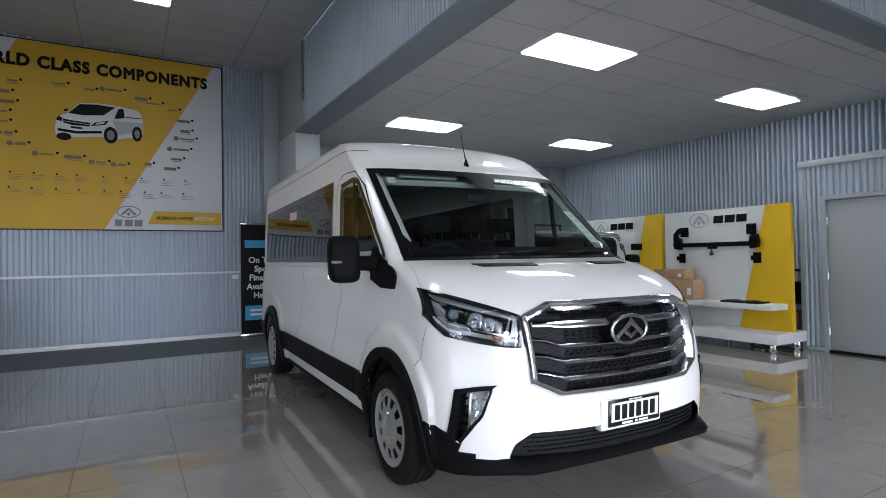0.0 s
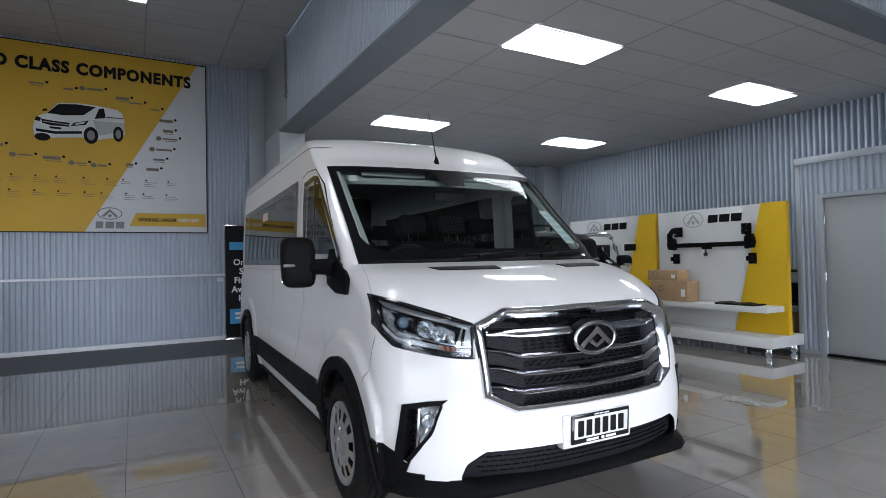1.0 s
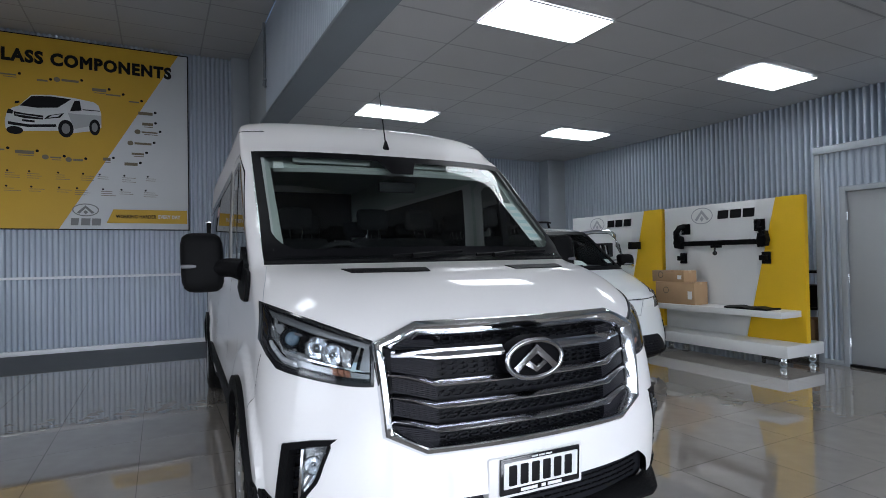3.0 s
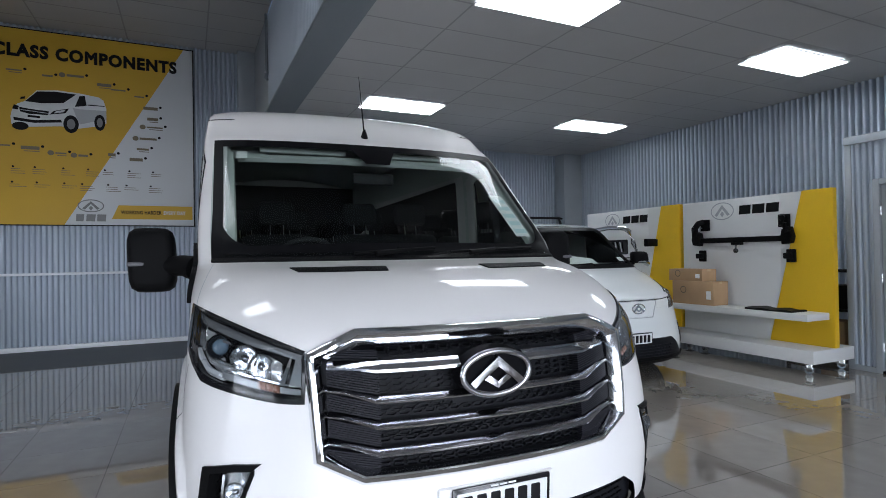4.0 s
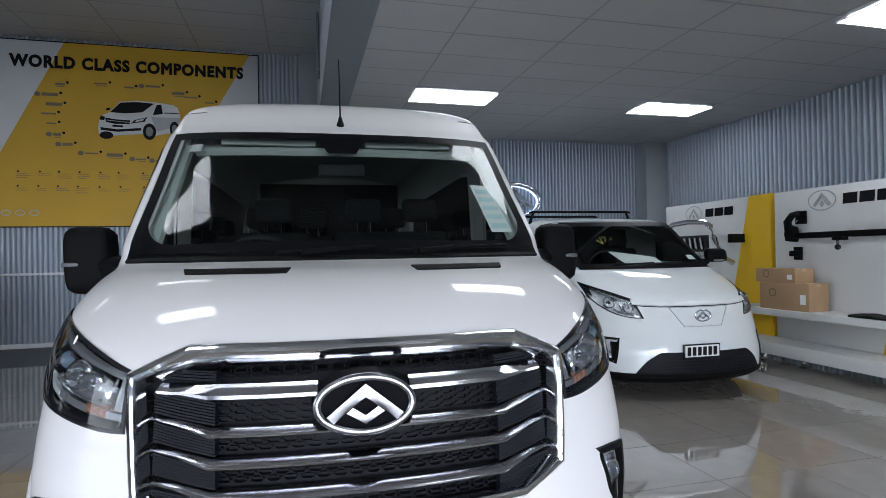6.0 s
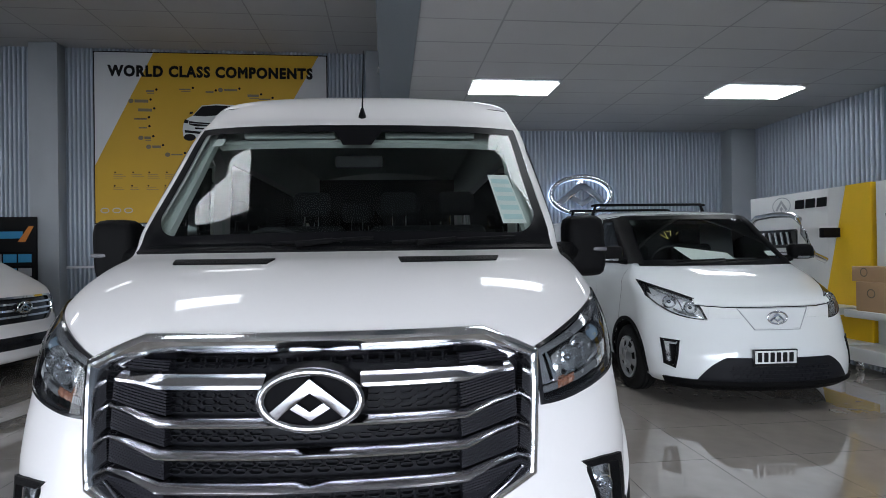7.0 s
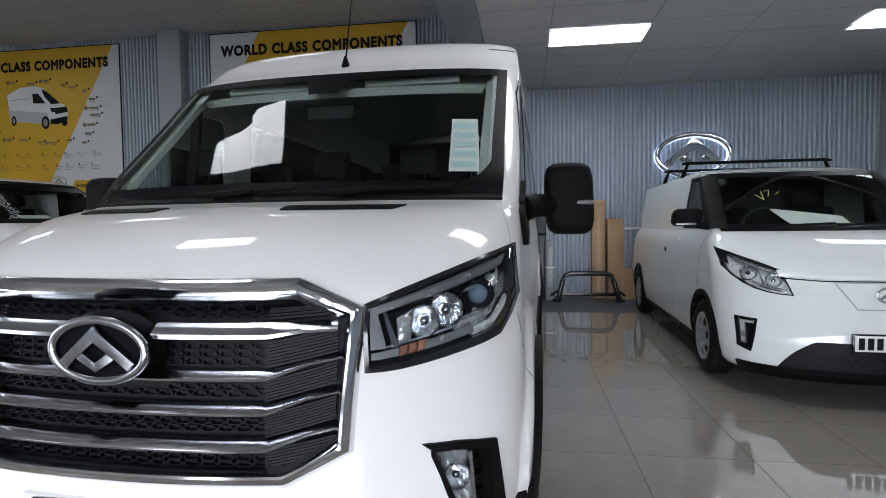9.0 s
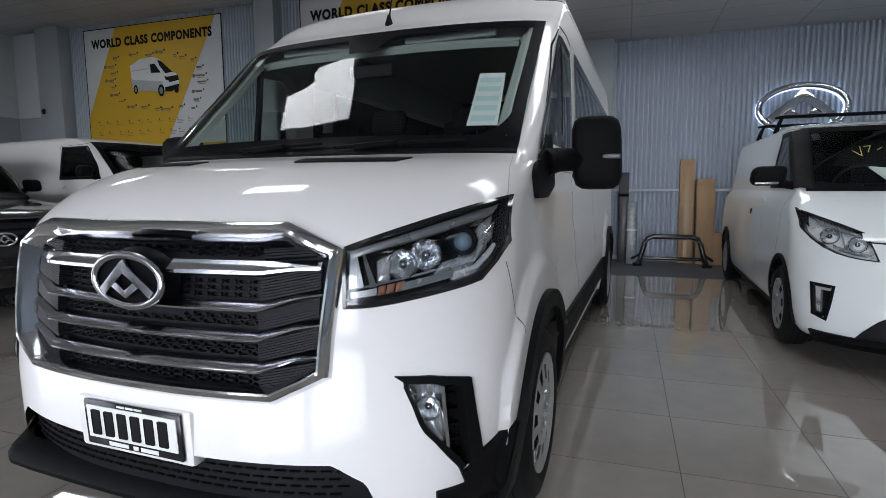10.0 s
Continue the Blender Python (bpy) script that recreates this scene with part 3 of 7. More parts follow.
for y in span(1.80, 5.8, 14):
    zc = min(2.44, 2.10 + 0.62 * (y - 1.80))
    g.append([rl.verts.new((x, y, zc - 0.10 * (x / 0.85) ** 2)) for x in span(-.85, .85, 12)])
for a, b in zip(g, g[1:]):
    for i in range(12):
        rl.faces.new((a[i], a[i + 1], b[i + 1], b[i]))
part("headliner", rl, M_trim, van, "pale grey roof lining")

# windscreen with its printed black border
WZ0, WZ1 = 1.405, 2.112
xs = span(-.928, .928, 40)
xt = span(-.905, .905, 40)
part("windscreen", V.patch(fl(xs, WZ0), fl(xt, WZ1), 40, 16, 0.004), M_glass, van, "clear laminated windscreen").visible_shadow = False
fr = bmesh.new()
V.patch(fl(xs, WZ0), fl(span(-.914, .914, 40), lambda x: 1.468 + 0.012 * (1 - (x / .914) ** 2)), 40, 3, 0.006, bm=fr)
V.patch(fl(span(-.90, .90, 40), 2.062), fl(xt, WZ1), 40, 3, 0.006, bm=fr)
for s in (1, -1):
    V.patch(fl([s * .928, s * .920, s * .912, s * .905], lambda x: WZ0 + (0.928 - abs(x)) / 0.023 * (WZ1 - WZ0)), fl([s * .878, s * .871, s * .864, s * .857], lambda x: WZ0 + (0.878 - abs(x)) / 0.021 * (WZ1 - WZ0)), 16, 2, 0.006, bm=fr)
V.patch(fl(span(-.075, .075, 8), 1.965), fl(span(-.10, .10, 8), 2.01), 8, 3, 0.0065, bm=fr)
V.patch(fl(span(-.10, .10, 8), 2.01), fl(span(-.145, .145, 8), 2.075), 8, 3, 0.0065, bm=fr)
for s in (1, -1):
    arc = [math.pi / 2 * k / 8 for k in range(9)]
    edge = [(V.qx(s * x, z), z) for x, z in [(.881, 1.60)] + [(.881, 1.566 - .033 * k) for k in range(4)] + [(.848 - .033 * k, 1.462) for k in range(4)]]
    V.patch(edge, [(V.qx(s * (.749 + .130 * math.cos(t)), 1.604 - .132 * math.sin(t)), 1.604 - .132 * math.sin(t)) for t in arc], 16, 3, 0.0062, bm=fr)
part("windscreen_border", fr, M_print, van, "black printed border of the windscreen")
tr = bmesh.new()
V.patch(fl(span(-.93, .93, 40), 1.398), fl(span(-.925, .925, 40), 1.412), 40, 1, 0.010, 0.012, bm=tr)
part("cowl", tr, M_plastic, van, "black plastic cowl below the windscreen")

for s in (1, -1):
    n = 10
    lo_ = [(V.qx(s * (.888 - .022 * k / n), 1.43 + .64 * k / n), 1.43 + .64 * k / n) for k in range(n + 1)]
    hi_ = [(V.qx(s * (.836 - .020 * k / n), 1.43 + .64 * k / n), 1.43 + .64 * k / n) for k in range(n + 1)]
    b = bmesh.new()
    V.patch(lo_, hi_, 14, 3, -.035, .03, bm=b)
    part("pillar_trim", b, M_trim, van, "pale grey pillar trim inside the windscreen")
part("header_trim", V.patch(fl(span(-.80, .80, 20), 2.042), fl(span(-.80, .80, 20), 2.066), 20, 2, -.05, .03), M_trim, van, "pale grey header trim")

# side glass
for s in (1, -1):
    low, high = sl([(1.27, 1.40), (1.6, 1.405), (2.22, 1.42)], s), sl([(1.27, 1.41), (1.56, 1.76), (1.82, 2.02), (1.95, 2.045), (2.14, 2.04), (2.22, 1.98)], s)
    part("door_glass", V.patch(low, high, 24, 10, 0.003), M_dclear, van).visible_shadow = False
    part("side_glass", V.patch(sl([(2.48, 1.41), (5.5, 1.41)], s), sl([(2.48, 2.075), (5.5, 2.03)], s), 40, 10, 0.004), M_privacy, van, "dark tinted side glass").visible_shadow = False
    b = bmesh.new()
    for lo, hi in (([(1.20, 1.36), (2.26, 1.395)], [(1.26, 1.41), (2.24, 1.43)]), ([(2.19, 1.42), (2.19, 2.0)], [(2.24, 1.40), (2.24, 2.0)]),
                   ([(1.27, 1.43), (1.55, 1.735), (1.81, 1.99), (1.95, 2.02), (2.21, 2.0)], [(1.22, 1.42), (1.53, 1.77), (1.80, 2.03), (1.95, 2.06), (2.25, 2.04)])):
        V.patch(sl(lo, s), sl(hi, s), 24, 2, 0.005, bm=b)
    part("window_seal", b, M_gloss, van, "black rubber window seal")
    part("quarter_light_bar", V.patch(sl([(1.87, 1.42), (1.89, 2.03)], s), sl([(1.90, 1.42), (1.92, 2.03)], s), 10, 1, .006, .03), M_gloss, van, "black bar in the door window")
    b = bmesh.new()
    for lo, hi in (([(2.46, 1.39), (5.52, 1.39)], [(2.46, 1.45), (5.52, 1.45)]), ([(2.46, 2.02), (5.52, 1.98)], [(2.46, 2.09), (5.52, 2.045)]), ([(2.46, 1.40), (2.46, 2.08)], [(2.52, 1.46), (2.52, 2.03)])):
        V.patch(sl(lo, s), sl(hi, s), 30, 2, 0.006, bm=b)
    part("glass_border", b, M_gloss, van, "black border of the side glass")
    # corner piece that carries the mirror
    part("mirror_base", V.patch(sl([(1.02, 1.22), (1.22, 1.22), (1.42, 1.27)], s), sl([(1.10, 1.36), (1.26, 1.42), (1.40, 1.50)], s), 10, 8, 0.022, 0.02), M_plastic, van)
    # shut lines of the front door
    b = bmesh.new()
    V.patch(sl([(2.375, 0.62), (2.375, 1.36), (2.345, 2.0), (2.30, 2.09), (2.15, 2.115), (1.90, 2.10), (1.70, 1.96), (1.40, 1.64)], s), sl([(2.381, 0.62), (2.381, 1.36), (2.351, 2.0), (2.305, 2.097), (2.15, 2.121), (1.895, 2.106), (1.695, 1.966), (1.395, 1.644)], s), 60, 1, 0.0015, bm=b)
    V.patch(sl([(3.60, 0.62), (3.60, 1.36)], s), sl([(3.606, 0.62), (3.606, 1.36)], s), 20, 1, 0.0015, bm=b)
    pieces("door_shut_line", b, M_gloss, van, "dark door gap")
    # black lower cladding and wheel surrounds
    b = V.patch(sl([(1.50, 0.40), (4.46, 0.40)], s), sl([(1.52, 0.60), (4.46, 0.60)], s), 40, 4, 0.016, 0.02)
    part("side_cladding", b, M_plastic, van, "black side rubbing strip")
    b = V.patch(sl([(5.30, 0.42), (5.90, 0.42)], s), sl([(5.30, 0.60), (5.90, 0.60)], s), 10, 4, 0.016, 0.02)
    part("side_cladding", b, M_plastic, van, "black side rubbing strip")
    b = V.patch(sl([(1.50, 0.245), (4.46, 0.245)], s), sl([(1.50, 0.29), (4.46, 0.29)], s), 30, 2, 0.006, 0.03)
    part("sill", b, M_plastic, van, "black lower sill")
    for a0 in (AX1, AX2):
        ang = [radians(d) for d in span(-14, 194, 40)]
        inn = [(a0 - 0.425 * math.cos(t), 0.36 + 0.425 * math.sin(t)) for t in ang]
        out = [(a0 - 0.505 * math.cos(t), 0.36 + 0.495 * math.sin(t)) for t in ang]
        part("wheel_surround", V.patch(sl(inn, s), sl(out, s), 48, 4, 0.026, 0.03), M_plastic, van, "black wheel arch surround")
        w = bmesh.new()
        rings = []
        for xx in (1.0, 0.62):
            rings.append([w.verts.new((s * xx, a0 - 0.44 * math.cos(t), 0.36 + 0.44 * math.sin(t))) for t in ang])
        for k in range(len(ang) - 1):
            w.faces.new((rings[0][k], rings[0][k + 1], rings[1][k + 1], rings[1][k]))
        w.faces.new(rings[1])
        part("wheel_well", w, M_cabin, van)
        part("mud_flap", box(min(s * 0.80, s * 1.035), max(s * 0.80, s * 1.035), a0 + 0.425, a0 + 0.445, 0.16, 0.44, 0.006), M_plastic, van)


def wheel(parent, x, y, r, width, rim_r, side, rim_material, slots=10, blank=0):
    """A road wheel: tyre with a rounded shoulder and tread grooves, and a slotted rim."""
    tp = [(rim_r - .005, -width / 2 + .02), (rim_r + .02, -width / 2), (r - .07, -width / 2 - .004), (r - .03, -width / 2 + .006), (r - .008, -width / 2 + .025), (r, -width / 2 + .05)]
    half = tp + [(r, -width / 4), (r - .008, -width / 4 + .004), (r - .008, -width / 4 + .012), (r, -width / 4 + .016), (r, -.006), (r - .008, -.004)]
    prof = half + [(a, -b) for a, b in reversed(half)]
    e = new("wheel", None)
    e.parent = parent
    e.matrix_local = pose(x, y, r)
    part("tyre", lathe(prof, 64), M_tyre, e, "black rubber tyre")
    o = side * width / 2
    rp = [(rim_r, o * 0.4), (rim_r, o * .98), (rim_r - .012, o * 1.0), (rim_r - .022, o * .93), (rim_r * .80, o * .90), (rim_r * .56, o * .97), (rim_r * .40, o * 1.0), (rim_r * .30, o * .86), (rim_r * .26, o * .84), (0.001, o * .92)]
    n = slots * 6
    part("rim", lathe(rp, n, skip=lambda i, k: i == 4 and k % 6 in (0, 1, 2)), rim_material, e, "silver slotted wheel trim")
    part("hub", lathe([(rim_r * .95, o * .55), (0.001, o * .55)], 32), M_cabin, e, "dark brake and hub")
    bolts = bmesh.new()
    for k in range(6):
        a = 2 * math.pi * k / 6
        tmp = lathe([(0.011, 0), (0.011, o * .06), (0.006, o * .09), (0.0005, o * .09)], 8)
        merge(bolts, tmp, Matrix.Translation((o * .94, rim_r * .34 * math.cos(a), rim_r * .34 * math.sin(a))))
    pieces("wheel_bolt", bolts, M_rim, e)
    return e


for s in (1, -1):
    for a0 in (AX1, AX2):
        wheel(van, s * 0.950, a0, WR, 0.225, 0.238, s, M_rim, 11)
part("underbody", box(-.8, .8, .3, 5.7, .28, .60, .05), M_cabin, van, "dark underbody")

# grille: chrome frame, four chrome bars, dark honeycomb behind
V_back = bmesh.new()
V.patch(fl(span(-.47, .47, 30), .675), fl(span(-.47, .47, 30), 1.16), 30, 12, -0.075, bm=V_back)
for s in (1, -1):
    V.patch(fl([s * .47] * 2, lambda x: .675) + [(V.qx(s * .47, 1.16), 1.16)], [(V.qx(s * .47, .675), .675), (V.qx(s * .635, .74), .74), (V.qx(s * .65, 1.10), 1.10), (V.qx(s * .47, 1.16), 1.16)], 12, 4, -0.06, bm=V_back)
part("grille_backing", V_back, M_mesh, van, "dark grey plastic behind the grille")


def ring_bar(sh, poly, widths, offs, sub=10, bm=None):
    """A moulding that follows a closed outline on the skin; its section is given as insets and heights."""
    bm = bm or bmesh.new()
    cx, cz = sum(p[0] for p in poly) / len(poly), sum(p[1] for p in poly) / len(poly)
    n = len(poly)
    loops = []
    for wd, of in zip(widths, offs):
        ins = []
        for i in range(n):
            a, b, c = Vector(poly[i - 1]), Vector(poly[i]), Vector(poly[(i + 1) % n])
            d1, d2 = (b - a).normalized(), (c - b).normalized()
            n1, n2 = Vector((-d1.y, d1.x)), Vector((-d2.y, d2.x))
            if n1.dot(Vector((cx, cz)) - b) < 0:
                n1 = -n1
            if n2.dot(Vector((cx, cz)) - b) < 0:
                n2 = -n2
            m = (n1 + n2)
            ins.append(b + m * (wd / max(0.4, m.dot(n1))))
        loop = []
        for i in range(n):
            a, b = ins[i], ins[(i + 1) % n]
            for k in range(sub):
                p = a + (b - a) * k / sub
                loop.append(bm.verts.new(sh.at(sh.qx(p.x, p.y), p.y, of)))
        loops.append(loop)
    for l, m in zip(loops, loops[1:]):
        for i in range(len(l)):
            bm.faces.new((l[i], l[(i + 1) % len(l)], m[(i + 1) % len(l)], m[i]))
    bmesh.ops.recalc_face_normals(bm, faces=bm.faces[:])
    return bm


part("grille_frame", ring_bar(V, GRILLE, [-.012, -.010, .012, .019, .030, .036, .041, .046], [-.03, -.018, .024, .030, .034, .031, .016, -.06], 12), M_frame, van, "bright chrome grille surround", 32)


def bar(z, half, gap, h, end_up, bm=None, lift=0.0, side=1):
    """One chrome bar of the grille: straight across the middle, bent back and up at its ends."""
    bm = bm or bmesh.new()
    knee = 0.425
    path = [(-half, z + end_up, -.030), (-half * .86, z + end_up * .72, -.016), (-knee, z, -.004 + lift)] + [(x, z, -.002 + lift) for x in span(-knee * .95, -gap, 8)]
    mirror = [(-a, b, c) for a, b, c in reversed(path)]
    for pts in ([mirror if side > 0 else path] if gap > 0.02 else [path + mirror]):
        sec = [(-h * .55, -.03), (-h * .50, -.002), (-h * .44, .003), (-h * .22, .005), (-h * .14, .003), (h * .44, -.016), (h * .52, -.020), (h * .52, -.04)]
        rows = []
        for x, zz, o in pts:
            k = 0.8 if abs(x) > knee * 1.01 else 1.0
            rows.append([bm.verts.new(V.at(V.qx(x, zz), zz + a * k, o + b)) for a, b in sec])
        for r, t in zip(rows, rows[1:]):
            for i in range(len(sec) - 1):
                bm.faces.new((r[i], t[i], t[i + 1], r[i + 1]))
        bm.faces.new(rows[0])
        bm.faces.new(rows[-1][::-1])
    bmesh.ops.recalc_face_normals(bm, faces=bm.faces[:])
    return bm


for s in (1, -1):
    part("grille_bar", bar(1.045, .585, .13, .043, .012, lift=.006, side=s), M_chrome_g, van, "broad chrome grille bar", 25)
for z in (.936, .852, .762):
    part("grille_bar", bar(z, .61, 0.0, .025, .045), M_chrome_g, van, "chrome grille bar", 25)
# honeycomb slots between the bars
hc = bmesh.new()
for zr in (.700, .722, .794, .812, .884, .902, .966, .986, 1.006, 1.095, 1.118):
    for k in range(-9, 10):
        x = k * .047 + (0.0235 if round(zr * 1000) % 4 else 0)
        if abs(x) > .43 or (abs(x) < .15 and .90 < zr < 1.10):
            continue
        sec = [(x - .022, zr), (x - .014, zr + .008), (x + .014, zr + .008), (x + .022, zr), (x + .014, zr - .008), (x - .014, zr - .008)]
        o = [hc.verts.new(V.at(V.qx(a, b), b, -.050)) for a, b in sec]
        i = [hc.verts.new(V.at(V.qx(x + (a - x) * .88, zr + (b - zr) * .78), zr + (b - zr) * .78, -.050)) for a, b in sec]
        d = [hc.verts.new(V.at(V.qx(x + (a - x) * .88, zr + (b - zr) * .78), zr + (b - zr) * .78, -.068)) for a, b in sec]
        for j in range(6):
            hc.faces.new((o[j], o[(j + 1) % 6], i[(j + 1) % 6], i[j]))
            hc.faces.new((i[j], i[(j + 1) % 6], d[(j + 1) % 6], d[j]))
tagged(part("grille_honeycomb", hc, M_mesh, van, "black honeycomb mesh of the grille"), kind="stuff")
# ribbed sides of the grille, which rise outwards with the bars
rb = bmesh.new()
for s in (1, -1):
    for z0, z1, up in ((.690, .750, .034), (.778, .838, .045), (.868, .922, .045), (.952, 1.018, .036), (1.074, 1.108, .012)):
        n = max(3, round((z1 - z0) / .0078))
        for k in range(n):
            z = z0 + (z1 - z0) * (k + .5) / n
            lo_ = lambda x: z - .0030 + up * max(0, abs(x) - .42) / .17
            hi_ = lambda x: z + .0030 + up * max(0, abs(x) - .42) / .17
            V.patch(fl([s * .415, s * .50, s * .588], lo_), fl([s * .415, s * .50, s * .588], hi_), 4, 1, -.026, .03, bm=rb)
tagged(part("grille_rib", rb, M_rib, van, "dark ribbed grille side"), kind="stuff")


def badge(parent, cx, cy, cz, ax, az, ring, material, backing=None, depth=0.02, tilt=0.0):
    """An oval ring with a plain chevron and lozenge inside it."""
    m = pose(cx, cy, cz, tilt)
    bm = bmesh.new()
    n = 48
    rows = []
    for j in range(20):
        t = 2 * math.pi * j / 20
        rows.append([bm.verts.new(((ax + ring * math.cos(t)) * math.cos(2 * math.pi * k / n), ring * .8 * math.sin(t) - ring * .4, (az + ring * math.cos(t)) * math.sin(2 * math.pi * k / n))) for k in range(n)])
    for j in range(20):
        for k in range(n):
            bm.faces.new((rows[j][k], rows[j][(k + 1) % n], rows[(j + 1) % 20][(k + 1) % n], rows[(j + 1) % 20][k]))
    a, b = ax * .97, az * .97
    half = [(0, .90), (.86, -.38), (.70, -.66), (.43, -.23), (0, -.70)]
    inner = [(0, .36), (.27, -.02), (0, -.36)]
    for k in (1, -1):
        # three faceted limbs on each side round an open lozenge
        for q in ([half[0], half[1], half[2], (.43, -.23), (.27, -.02), inner[0]], [(.27, -.02), (.43, -.23), half[4], inner[2]]):
            cx_, cz_ = sum(p[0] for p in q) / len(q), sum(p[1] for p in q) / len(q)
            lowv = [bm.verts.new((k * a * p[0], 0, b * p[1])) for p in q]
            topv = [bm.verts.new((k * a * (p[0] + (cx_ - p[0]) * (.07 if p[0] > .3 else .0)), -depth * (.80 - .18 * abs(p[0])), b * (p[1] + (cz_ - p[1]) * .08))) for p in q]
            for i in range(len(q)):
                bm.faces.new((lowv[i - 1], lowv[i], topv[i], topv[i - 1]))
            ridge = bm.verts.new((k * a * cx_, -depth * .87, b * cz_))
            for i in range(len(q)):
                bm.faces.new((topv[i - 1], topv[i], ridge))
    bmesh.ops.recalc_face_normals(bm, faces=bm.faces[:])
    bm.transform(m)
    ob = part("badge", bm, material, parent, "oval chrome badge", 20 if backing else 40)
    if backing is not None:
        d = bmesh.new()
        vs = [d.verts.new((ax * math.cos(2 * math.pi * k / n), 0.002, az * math.sin(2 * math.pi * k / n))) for k in range(n)]
        vb = [d.verts.new((ax * 1.12 * math.cos(2 * math.pi * k / n), 0.05, az * 1.2 * math.sin(2 * math.pi * k / n))) for k in range(n)]
        d.faces.new(vs)
        for k in range(n):
            d.faces.new((vs[k], vs[(k + 1) % n], vb[(k + 1) % n], vb[k]))
        d.transform(m)
        part("badge_housing", d, backing, parent, "black badge housing")
    return ob


badge(van, 0, .058, .999, .133, .078, .012, M_badge, M_print, 0.024, 4)

# headlamps
M_bowl = mat("bright_lamp_bowl", (0.60, 0.62, 0.64), 0.11, 0.9, 0.0, 60, 0.1, 30)
M_smoke = mat("smoked_clear_indicator", (0.10, 0.10, 0.11), 0.4)
M_lampgrey = mat("satin_grey_lamp_bezel", (0.29, 0.30, 0.315), 0.26, 0.65)


def along(line, u):
    k = min(int(u * (len(line) - 1)), len(line) - 2)
    f = u * (len(line) - 1) - k
    return line[k][0] + f * (line[k + 1][0] - line[k][0]), line[k][1] + f * (line[k + 1][1] - line[k][1])


def bowl_in(sh, s, x, z, r, depth, lamp, ball, facets):
    """A round reflector set behind the lens, with a projector ball or a small bulb cap."""
    c = sh.at(s * sh.qx(x, z), z, -depth)
    nrm = (sh.at(s * sh.qx(x, z), z, 0.05) - sh.at(s * sh.qx(x, z), z, 0.0)).normalized()
    face = (nrm * 0.45 + Vector((0, -1, 0)) * 0.55).normalized()
    mm = Matrix.Translation(c) @ face.to_track_quat("Z", "Y").to_matrix().to_4x4()
    bw = lathe([(r, .018), (r * 1.10, .014), (r * 1.08, -.02), (r * .95, .016), (r * .75, -.010), (r * .45, -.030), (.001, -.038)], facets, "z")
    bw.transform(mm)
    part("reflector", bw, M_gloss if ball else M_bowl, lamp, "reflector bowl", 35 if ball else 26)
    bb = bmesh.new()
    bmesh.ops.create_uvsphere(bb, u_segments=24, v_segments=14, radius=r * (.76 if ball else .30))
    bb.transform(mm @ Matrix.Translation((0, 0, -.010 if ball else -.004)))
    part("projector" if ball else "bulb_cap", bb, M_ball if ball else M_chrome_d, lamp, "glassy projector lens" if ball else "")


